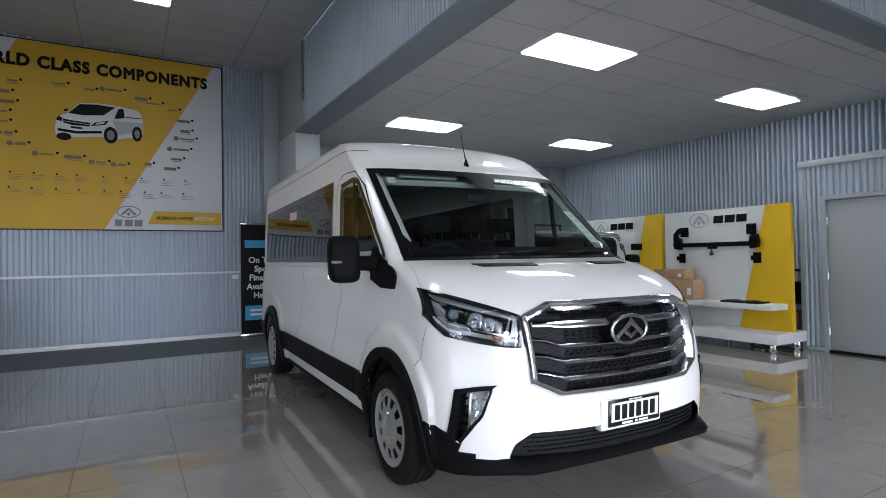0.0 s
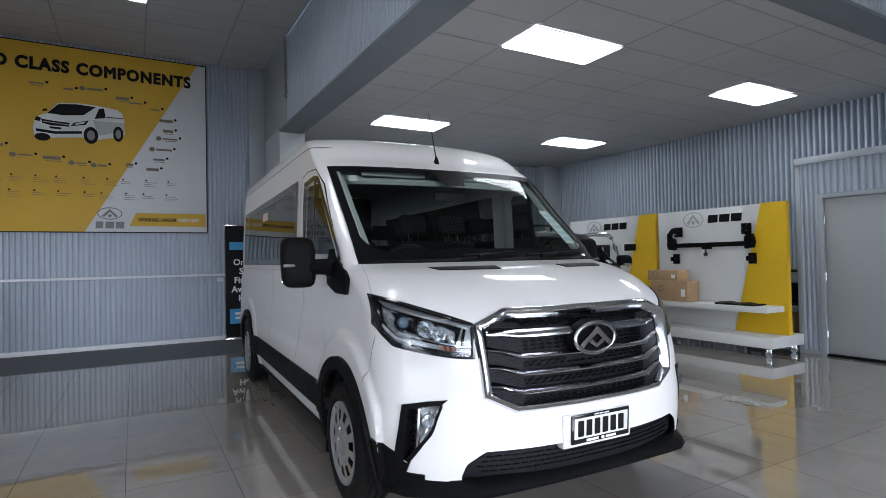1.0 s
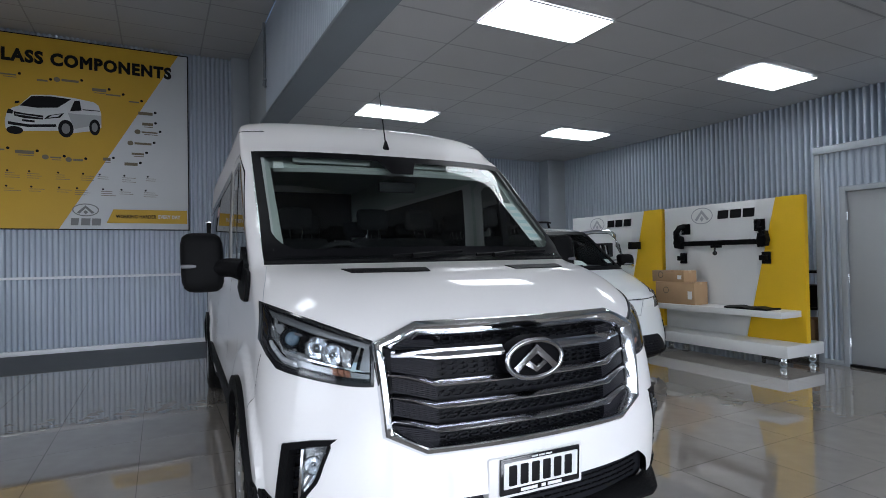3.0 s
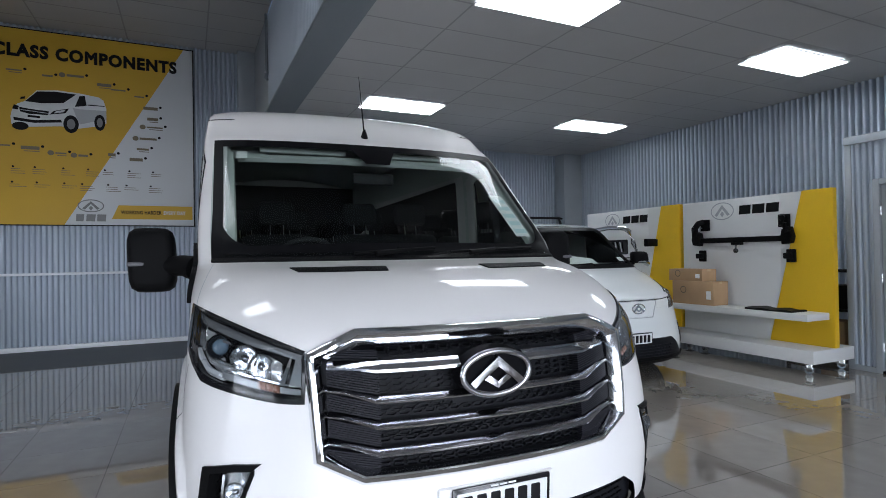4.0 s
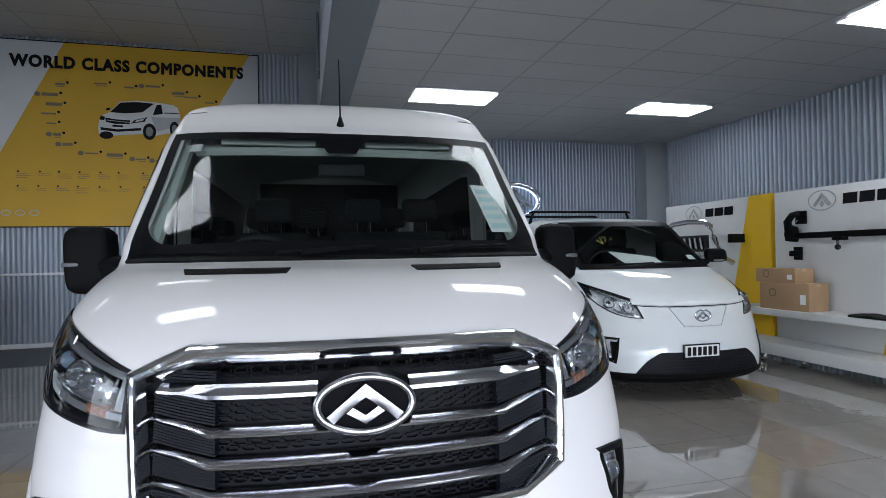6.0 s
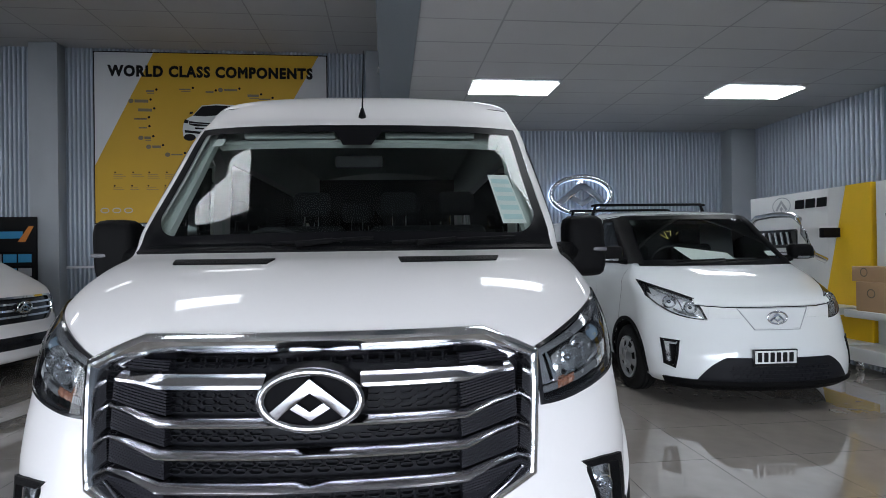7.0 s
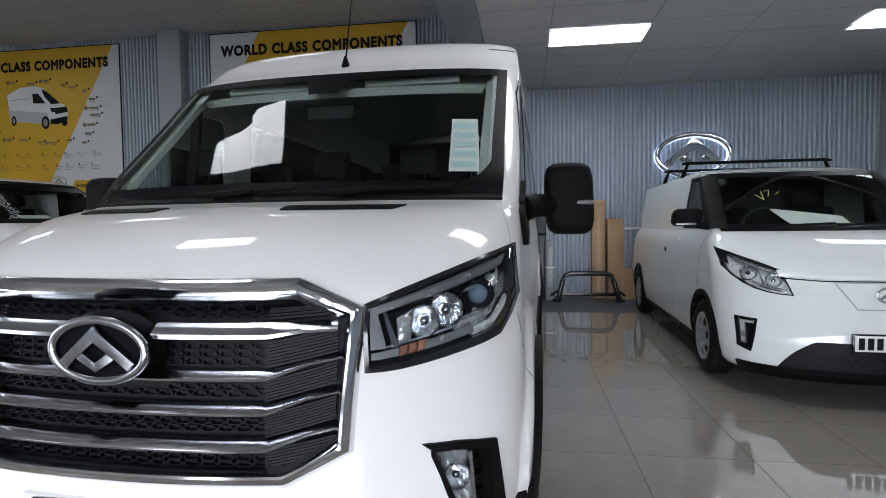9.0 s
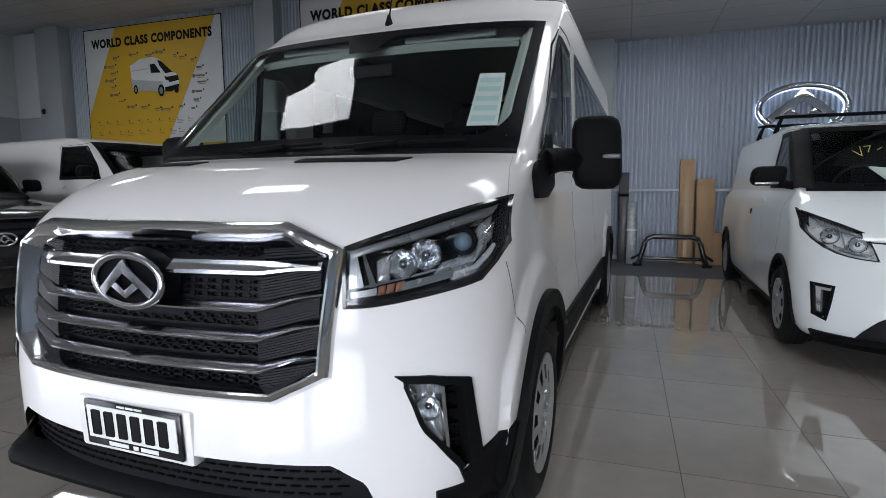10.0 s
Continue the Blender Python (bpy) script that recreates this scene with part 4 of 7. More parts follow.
for s in (1, -1):
    L = lambda u, v: (lambda p, q: (V.qx(s * (p[0] + v * (q[0] - p[0])), p[1] + v * (q[1] - p[1])), p[1] + v * (q[1] - p[1])))(along(HL_LO, u), along(HL_HI, u))
    R = lambda u0, u1, v: [L(u, v) for u in span(u0, u1, 10)]
    lamp = new("headlamp", None)
    lamp.parent = van
    lamp["label"] = "clear headlamp with projector and chrome reflectors"
    part("housing", V.patch(R(0, 1, -.03), R(0, 1, 1.03), 30, 10, -.070), M_gloss, lamp, "dark headlamp housing")
    outline = [(s * x, z) for x, z in HL_LO + HL_HI[::-1]]
    part("rim", ring_bar(V, outline, [-.004, -.002, .007, .010, .012], [-.004, .006, .007, -.004, -.072], 4), M_gloss, lamp, "gloss black headlamp rim", 50)
    part("lower_rim", V.patch(R(.0, .99, .03), [L(u, .065 + .05 * u) for u in span(.0, .99, 10)], 30, 2, .002, .012), M_gloss, lamp, "broad black lower rim")
    part("lens", V.patch(R(.01, .99, .03), R(.01, .99, .97), 30, 10, .004), M_lens, lamp, "clear lamp lens").visible_shadow = False
    part("light_bar", V.patch(R(.05, .84, .80), R(.04, .88, .925), 30, 4, -.010, .012, bulge=.006), M_lampgrey, lamp, "satin grey running light bar")
    part("inner_bezel", V.patch([L(.045, .30), L(.15, .30)], [L(.045, .80), L(.10, .80)], 6, 6, -.014, .012), M_lampgrey, lamp, "satin grey inner bezel")
    part("chrome_fillet", V.patch([L(.19, .27), L(.23, .27)], [L(.13, .80), L(.145, .80)], 3, 6, -.016, .012), M_chrome, lamp, "bright chrome fillet", 10)
    part("inner_reflector", V.patch([L(.235, .30), L(.30, .31)], [L(.22, .66), L(.32, .72)], 4, 5, -.036, .01, bulge=.01), M_refl, lamp)
    part("lower_strip", V.patch(R(.05, .23, .15), R(.05, .23, .25), 8, 2, -.020, .012), M_lampgrey, lamp, "satin lower strip")
    for u in (.235, .283, .331):
        part("turn_signal", V.patch(R(u, u + .042, .14), R(u + .006, u + .046, .26), 4, 3, -.022, .010, bulge=.008), M_amber, lamp, "amber turn signal", 40)
    part("outer_reflector", V.patch(R(.64, .93, .16), R(.82, .95, .78), 14, 8, -.052, .01, bulge=.012), M_shell, lamp, "pale silver outer reflector")
    part("lower_reflector", V.patch(R(.62, .94, .10), R(.62, .93, .20), 14, 2, -.020, .012, bulge=.006), M_shell, lamp, "pale silver lower reflector")
    part("lower_strip", V.patch(R(.36, .62, .14), R(.36, .62, .24), 8, 2, -.016, .012), M_lampgrey, lamp, "satin lower strip")
    part("chrome_fillet", V.patch(R(.10, .52, .285), R(.10, .52, .315), 14, 1, -.018, .014), M_chrome, lamp, "bright chrome fillet", 10)
    part("crescent", V.patch(R(.52, .80, .24), R(.56, .78, .37), 14, 3, -.030, .014, bulge=.012), M_refl, lamp, "pale crescent below the projector")
    part("crescent", V.patch([L(.78, .26), L(.84, .34)], [L(.80, .56), L(.83, .56)], 4, 8, -.026, .012), M_refl, lamp)
    for k in range(5):
        v = .34 + k * .06
        part("lamp_rib", V.patch([L(.845, v), L(.895, v + .03)], [L(.845, v + .03), L(.895, v + .06)], 3, 1, -.018, .01), M_refl, lamp)
    part("chrome_fillet", V.patch([L(.70, .76), L(.80, .74)], [L(.72, .785), L(.78, .80)], 6, 1, -.020, .012), M_chrome, lamp, "bright chrome fillet", 10)
    part("chrome_fillet", V.patch([L(.56, .70), L(.72, .66)], [L(.58, .735), L(.72, .70)], 6, 1, -.026, .012), M_lampgrey, lamp)
    for u, v, r, ball in ((.69, .58, .040, True), (.365, .50, .040, False), (.475, .54, .043, False)):
        q, z = L(u, v)
        x = abs(V.at(q, z).x)
        bowl_in(V, s, x, z, r, .034, lamp, ball, 28 if ball else 12)

    # fog lamps in black L-shaped bezels
    fz = lambda pts: [(V.qx(s * x, z), z) for x, z in pts]
    b = bmesh.new()
    V.patch(fz([(.785, .745), (.87, .738), (.958, .716)]), fz([(.812, .722), (.87, .716), (.942, .696)]), 12, 2, .012, .05, bm=b)
    V.patch(fz([(.957, .716), (.971, .60), (.980, .42)]), fz([(.935, .700), (.948, .60), (.954, .44)]), 12, 2, .012, .05, bm=b)
    V.patch(fz([(.982, .42), (.96, .375), (.942, .375)]), fz([(.954, .44), (.940, .43), (.928, .455)]), 6, 2, .012, .05, bm=b)
    V.patch(fz([(.935, .435), (.850, .585), (.806, .722)]), fz([(.947, .445), (.862, .590), (.816, .720)]), 12, 2, .006, .05, bm=b)
    fog = new("fog_lamp", None)
    fog.parent = van
    fog["label"] = "fog lamp in a black angled bezel"
    part("bezel", b, M_plastic, fog, "black plastic bezel")
    part("fog_housing", V.patch(fz([(.80, .735), (.86, .60), (.93, .45), (.97, .43)]), fz([(.80, .74), (.87, .735), (.94, .72), (.965, .71)]), 16, 6, -.055), M_gloss, fog)
    part("fog_lens", V.patch(fz([(.812, .700), (.852, .605), (.905, .505)]), fz([(.814, .718), (.855, .714), (.893, .705)]), 12, 8, .002, 0, bulge=.008), M_lens, fog, "clear fog lens").visible_shadow = False
    part("fog_reflector", V.patch(fz([(.812, .698), (.855, .605), (.905, .505)]), fz([(.816, .716), (.856, .712), (.893, .703)]), 6, 5, -.014, .0, bulge=-.018), M_refl, fog, "chrome fog reflector", 3)
    bowl_in(V, s, .868, .648, .034, .006, fog, False, 12)
    part("fog_edge", V.patch(fz([(.893, .703), (.906, .50)]), fz([(.901, .701), (.914, .485)]), 8, 1, .004, .02), M_steel, fog)
    for k in range(5):
        z = .475 + k * .047
        part("bezel_slat", V.patch(fz([(.920, z), (.944, z - .004)]), fz([(.920, z + .006), (.944, z + .002)]), 4, 1, -.025, .02), M_plastic, fog)

# hood vents, bumper mouth, lip, plate
for s in (1, -1):
    part("hood_vent", V.patch(fl([s * .240, s * .43, s * .600], 1.3560), fl([s * .228, s * .42, s * .624], 1.3715), 16, 4, .005, .012), M_plastic, van, "black slotted hood vent")
mo = bmesh.new()
V.patch(fl(span(-.78, .78, 40), .325), fl(span(-.76, .76, 40), .515), 40, 6, -.040, bm=mo)
part("bumper_mouth", mo, M_mesh, van, "black lower grille")
mo = bmesh.new()
for r in range(5):
    for k in range(-15, 16):
        x, z = k * .045 + (.0225 if r % 2 else 0), .388 + r * .024
        if abs(x) < .66 and not (z > .47 and abs(x) > .6):
            V.patch(fl([x - .016, x + .016], z - .0025), fl([x - .016, x + .016], z + .0025), 1, 1, -.030, .008, bm=mo)
tagged(part("lower_mesh", mo, M_plastic, van, "black moulded lower mesh"), kind="stuff")
b = bmesh.new()
qe = V.qy(.60, .3)
# the spoiler: a flat-fronted blade with chamfered corners, its top sloping back to the mouth
LIPS = [(.135, .368, .0), (.115, .366, .0), (.062, .345, .0), (.045, .322, .0), (.052, .303, .0), (.080, .292, .0), (.16, .285, .0)]
plan = [(0, 0), (.30, .006), (.55, .016), (.66, .026), (.72, .060), (.80, .145), (.88, .235), (.945, .325), (.985, .43), (1.008, .55), (1.012, .62)]
plan = [(-x, y) for x, y in plan[:0:-1]] + plan
rows = []
for x, y in plan:
    k = max(0.0, abs(x) - .72) / .29
    rows.append([b.verts.new((x * (1 - .10 * max(0, o - .05)), y + o * (1 - .75 * k) + .035 * k, z - .045 * k * (z < .36) + .012 * k * (z > .36))) for o, z, _ in LIPS])
for r, t in zip(rows, rows[1:]):
    for i in range(len(LIPS) - 1):
        b.faces.new((r[i], t[i], t[i + 1], r[i + 1]))
bmesh.ops.recalc_face_normals(b, faces=b.faces[:])
for s in (1, -1):
    q0 = V.qx(.972, .5)
    V.patch([(s * q, .30) for q in span(q0 - .22, qe, 12)], [(s * q, .385 if q < q0 - .03 else .472 + .045 * min(1, (q - q0) / (qe - q0) * 1.2)) for q in span(q0 - .22, qe, 12)], 16, 4, .012, .02, bm=b)
part("bumper_lip", b, M_plastic, van, "black plastic bumper lip")
pl = new("number_plate", None)
pl.parent = van
pl.matrix_local = pose(0.004, .036, .553, 3)
part("plate_mount", box(-.24, .22, .004, .07, -.095, .075, .012), M_paint, pl, "white plate bracket")
part("plate_frame", box(-.195, .195, -.008, .004, -.075, .072, .006), M_gloss, pl, "black plate surround")
part("plate_face", box(-.180, .180, -.011, -.007, -.048, .056, .003), M_white, pl, "white number plate")
ch = bmesh.new()
for k in range(6):
    box(-.158 + k * .054, -.158 + k * .054 + .036, -.0125, -.0105, -.036, .044, .004, bm=ch)
pieces("plate_bar", ch, M_black, pl, "black bar")
box_ = bmesh.new()
for a, b_ in ((-.10, -.02), (.0, .02), (.03, .10)):
    box(a, b_, -.0095, -.0075, -.068, -.055, .001, bm=box_)
for k in range(3):
    box(-.05 + k * .035, -.02 + k * .035, -.0095, -.0075, .061, .067, bm=box_)
tagged(part("plate_marks", box_, M_white, pl), kind="stuff")

# door mirrors
for s in (1, -1):
    e = new("door_mirror", None)
    e.parent = van
    e["label"] = "large black door mirror on a stout arm"
    hs = bmesh.new()
    bmesh.ops.create_cube(hs, size=1)
    bmesh.ops.subdivide_edges(hs, edges=hs.edges[:], cuts=5, use_grid_fill=True)
    for v in hs.verts:
        p = v.co * 2
        f = (abs(p.x) ** 5 + abs(p.y) ** 4 + abs(p.z) ** 5) ** (-1 / 5)
        p = p * f
        p.y *= 1.0 if p.y < 0 else 0.75
        v.co = Vector((p.x * .108 + p.z * -.006, p.y * .085, p.z * .163))
    hs.transform(pose(s * 1.205, 1.47, 1.415, 0, 0, s * 6))
    part("housing", hs, M_plastic, e, "", 60)
    part("mirror_glass", box(s * 1.205 - .09, s * 1.205 + .09, 1.535, 1.54, 1.28, 1.55, .002), M_chrome, e, "mirror glass")
    part("arm", tube([(s * 1.0, 1.30, 1.37), (s * 1.06, 1.37, 1.385), (s * 1.15, 1.44, 1.385)], [.062, .052, .05], 12), M_plastic, e)
    part("indicator", box(min(s * 1.235, s * 1.312), max(s * 1.235, s * 1.312), 1.388, 1.41, 1.386, 1.406, .005), M_smoke, e, "clear side indicator")

# aerial, wipers
part("aerial_base", lathe([(.026, 2.165), (.022, 2.195), (.012, 2.225), (.008, 2.24), (.001, 2.242)], 16, "z"), M_plastic, van).location = (0.004, 1.835, 0.012)
part("aerial", tube([(.004, 1.84, 2.235), (.004, 1.89, 2.40), (.004, 1.96, 2.64)], [.0055, .004, .0025], 8), M_plastic, van, "slim black aerial")
for x0, x1 in ((-.30, .12), (.20, .74)):
    wb = bmesh.new()
    n = 12
    tube([V.at(V.qx(x0 + (x1 - x0) * k / n, 1.418 + .024 * k / n), 1.418 + .024 * k / n, .020) for k in range(n + 1)], .008, 8, bm=wb)
    tube([V.at(V.qx(x0 + .1, 1.405), 1.405, .03), V.at(V.qx(x0 + .25, 1.42), 1.42, .032), V.at(V.qx((x0 + x1) / 2, 1.432), 1.432, .028)], [.014, .011, .008], 8, bm=wb)
    part("wiper", wb, M_plastic, van, "black wiper")

# cabin
e = new("dashboard", None)
e.parent = van
dash = bmesh.new()
g = []
prof = [(1.00, 1.375), (1.15, 1.392), (1.32, 1.385), (1.42, 1.35), (1.47, 1.25), (1.45, 1.05), (1.40, .75)]
for x in span(-.88, .88, 24):
    hump = .028 * math.exp(-((x + .43) / .17) ** 2)
    g.append([dash.verts.new((x, y + .10 * (abs(x) / .88) ** 3 * (1 if y < 1.2 else 0), z + (hump if 1.2 < y < 1.45 else 0))) for y, z in prof])
for a, b in zip(g, g[1:]):
    for i in range(len(prof) - 1):
        dash.faces.new((a[i], b[i], b[i + 1], a[i + 1]))
part("dash_top", dash, M_cabin, e, "dark moulded dashboard")
part("screen", box(-.11, .11, 1.455, 1.475, 1.22, 1.36, .008), M_gloss, e)
st = bmesh.new()
n = 32
rows = []
for j in range(8):
    t = 2 * math.pi * j / 8
    rows.append([st.verts.new(((.185 + .014 * math.cos(t)) * math.cos(2 * math.pi * k / n), (.185 + .014 * math.cos(t)) * math.sin(2 * math.pi * k / n), .014 * math.sin(t))) for k in range(n)])
for j in range(8):
    for k in range(n):
        st.faces.new((rows[j][k], rows[j][(k + 1) % n], rows[(j + 1) % 8][(k + 1) % n], rows[(j + 1) % 8][k]))
for a in (90, 210, 330):
    tube([(0, 0, -.02), (.18 * math.cos(radians(a)), .18 * math.sin(radians(a)), 0)], .014, 8, bm=st)
box(-.06, .06, -.05, .05, -.04, .0, .015, bm=st)
st.transform(pose(-.43, 1.53, 1.372, -52))
part("steering_wheel", st, M_cabin, van, "black steering wheel")


def van_seat(x, y, wd, heads):
    e = new("van_seat", None)
    e.parent = van
    e.matrix_local = pose(x, y, 0)
    part("cushion", box(-wd / 2, wd / 2, -.26, .26, .78, .98, .06, segs=3), M_cloth, e)
    b = box(-wd / 2, wd / 2, -.07, .07, 0, .68, .06, segs=3)
    b.transform(pose(0, .27, .93, -12))
    part("backrest", b, M_cloth, e)
    for hx in heads:
        b = box(-.14, .14, -.05, .05, 0, .19, .05, segs=3)
        b.transform(pose(hx, .43, 1.67, -10))
        part("headrest", b, M_cloth, e)
        p = tube([(hx - .05, .41, 1.55), (hx - .05, .44, 1.70)], .006, 6)
        tube([(hx + .05, .41, 1.55), (hx + .05, .44, 1.70)], .006, 6, bm=p)
        part("headrest_post", p, M_chrome, e)


van_seat(-.46, 2.32, .52, (0,))
van_seat(.42, 2.32, .88, (-.22, .22))
for y in (3.2, 3.95, 4.7, 5.35):
    van_seat(-.42, y, .86, (-.22, .22))
    van_seat(.52, y, .44, (0,))
part("cabin_floor", box(-.9, .9, 1.2, 5.8, .62, .66), M_cabin, van, "dark cabin floor")
part("rear_lining", box(-.88, .88, 5.78, 5.82, .62, 2.35), M_cabin, van, "dark rear doors from inside")
part("interior_mirror", box(-.13, .13, 1.60, 1.63, 1.86, 1.93, .015), M_cabin, van, "interior mirror")
b = bmesh.new()
for s in (1, -1):
    box(min(s * .14, s * .66), max(s * .14, s * .66), 1.74, 1.79, 2.05, 2.09, .012, bm=b)
part("sun_visor", b, M_trim, van, "pale grey sun visors")
pp = part("windscreen_paper", V.patch(fl([.712, .835], 1.53), fl([.682, .797], 1.80), 4, 6, -.012), M_paper, van, "white printed price sheet behind the windscreen")
b = bmesh.new()
for k in range(5):
    z = 1.548 + k * .049
    d = -.025 * (z - 1.53) / .27
    V.patch(fl([.724 + d * 1.25, .822 + d * 1.4], z), fl([.721 + d * 1.25, .819 + d * 1.4], z + .026), 2, 1, -.008, bm=b)
part("paper_print", b, mat("pale_blue_print", (0.55, 0.70, 0.72), 0.7), van, "pale blue printed bars")
part("windscreen_label", V.patch(fl([-.80, -.74], 1.99), fl([-.79, -.735], 2.04), 2, 2, -.006), M_paper, van, "small white label")

# seams of the roof, the bonnet and the wings
for s in (1, -1):
    part("roof_seam", V.patch(sl([(2.06, 2.30), (2.5, 2.315), (5.75, 2.30)], s), sl([(2.06, 2.306), (2.5, 2.321), (5.75, 2.306)], s), 50, 1, .0015), M_gloss, van, "thin dark roof seam")
    ln = [(.922, 1.392), (.945, 1.352), (.968, 1.30), (.982, 1.255), (.986, 1.236)]
    part("bonnet_seam", V.patch([(V.qx(s * x, z), z) for x, z in ln], [(V.qx(s * (x - .0022), z), z + .0007) for x, z in ln], 20, 1, .0012), M_flash, van, "thin grey bonnet gap")
    ln = [(.575, 1.03), (.60, .92), (.63, .83), (.655, .775)]
    part("bumper_seam", V.patch(sl(ln, s), sl([(y + .004, z) for y, z in ln], s), 16, 1, .0012), M_gloss, van, "thin dark bumper gap")
part("window_patch", V.patch(sl([(3.80, 1.86), (4.12, 1.86)], -1), sl([(3.80, 1.945), (4.12, 1.945)], -1), 3, 2, .006), mat("pale_pink_patch", (.72, .55, .55), .6), van, "small pale pink patch on the side glass")
# ---------------- posters on the back wall ----------------
M_print_y = mat("yellow_poster_print", (0.56, 0.34, 0.018), 0.55, 0.0, 0.02, 60, 0.06, 1.2)
M_print_w = mat("white_poster_print", (0.59, 0.61, 0.63), 0.55, 0.0, 0.02, 60, 0.04, 1.2)
M_print_g = mat("grey_poster_print", (0.17, 0.14, 0.09), 0.6)
M_mark = mat("dark_grey_mark_print", (0.20, 0.205, 0.21), 0.6)
M_print_c = mat("pale_van_print", (0.62, 0.64, 0.65), 0.55, 0.0, 0.0, 60, 0.10, 2)
M_print_s = mat("shaded_van_print", (0.40, 0.42, 0.44), 0.55, 0.0, 0.0, 60, 0.08, 2)


def flat(pts, y, bm=None):
    """A flat outline in (x, z), printed at depth y."""
    bm = bm or bmesh.new()
    vs = [bm.verts.new((x, y, z)) for x, z in pts]
    f = bm.faces.new(vs)
    bmesh.ops.triangulate(bm, faces=[f])
    return bm


def disc(cx, cz, rx, rz, y, n=20, bm=None):
    return flat([(cx + rx * math.cos(2 * math.pi * k / n), cz + rz * math.sin(2 * math.pi * k / n)) for k in range(n)], y, bm)


def ring(cx, cz, rx, rz, wd, y, n=32, bm=None):
    bm = bm or bmesh.new()
    a = [bm.verts.new((cx + rx * math.cos(2 * math.pi * k / n), y, cz + rz * math.sin(2 * math.pi * k / n))) for k in range(n)]
    b = [bm.verts.new((cx + (rx - wd) * math.cos(2 * math.pi * k / n), y, cz + (rz - wd) * math.sin(2 * math.pi * k / n))) for k in range(n)]
    for k in range(n):
        bm.faces.new((a[k], a[(k + 1) % n], b[(k + 1) % n], b[k]))
    return bm


def mark(cx, cz, h, y, bm=None):
    """Plain bars that stand for a maker's word mark: three blocks under a slant."""
    bm = bm or bmesh.new()
    for k, wd in enumerate((1.0, 1.15, 1.15)):
        x = cx + (k - 1) * h * 1.30
        flat([(x - wd * h / 2, cz - h / 2), (x + wd * h / 2 - .1 * h, cz - h / 2), (x + wd * h / 2, cz + h / 2), (x - wd * h / 2 + .05 * h, cz + h / 2)], y, bm)
    return bm


def oval_mark(cx, cz, rx, rz, y, wd=None, bm=None):
    bm = ring(cx, cz, rx, rz, wd or rx * .09, y, bm=bm)
    for s in (1, -1):
        flat([(cx, cz + rz * .72), (cx + s * rx * .66, cz - rz * .42), (cx + s * rx * .46, cz - rz * .60), (cx, cz + rz * .28)], y, bm)
    flat([(cx, cz - rz * .02), (cx + rx * .18, cz - rz * .34), (cx, cz - rz * .70), (cx - rx * .18, cz - rz * .34)], y, bm)
    return bm


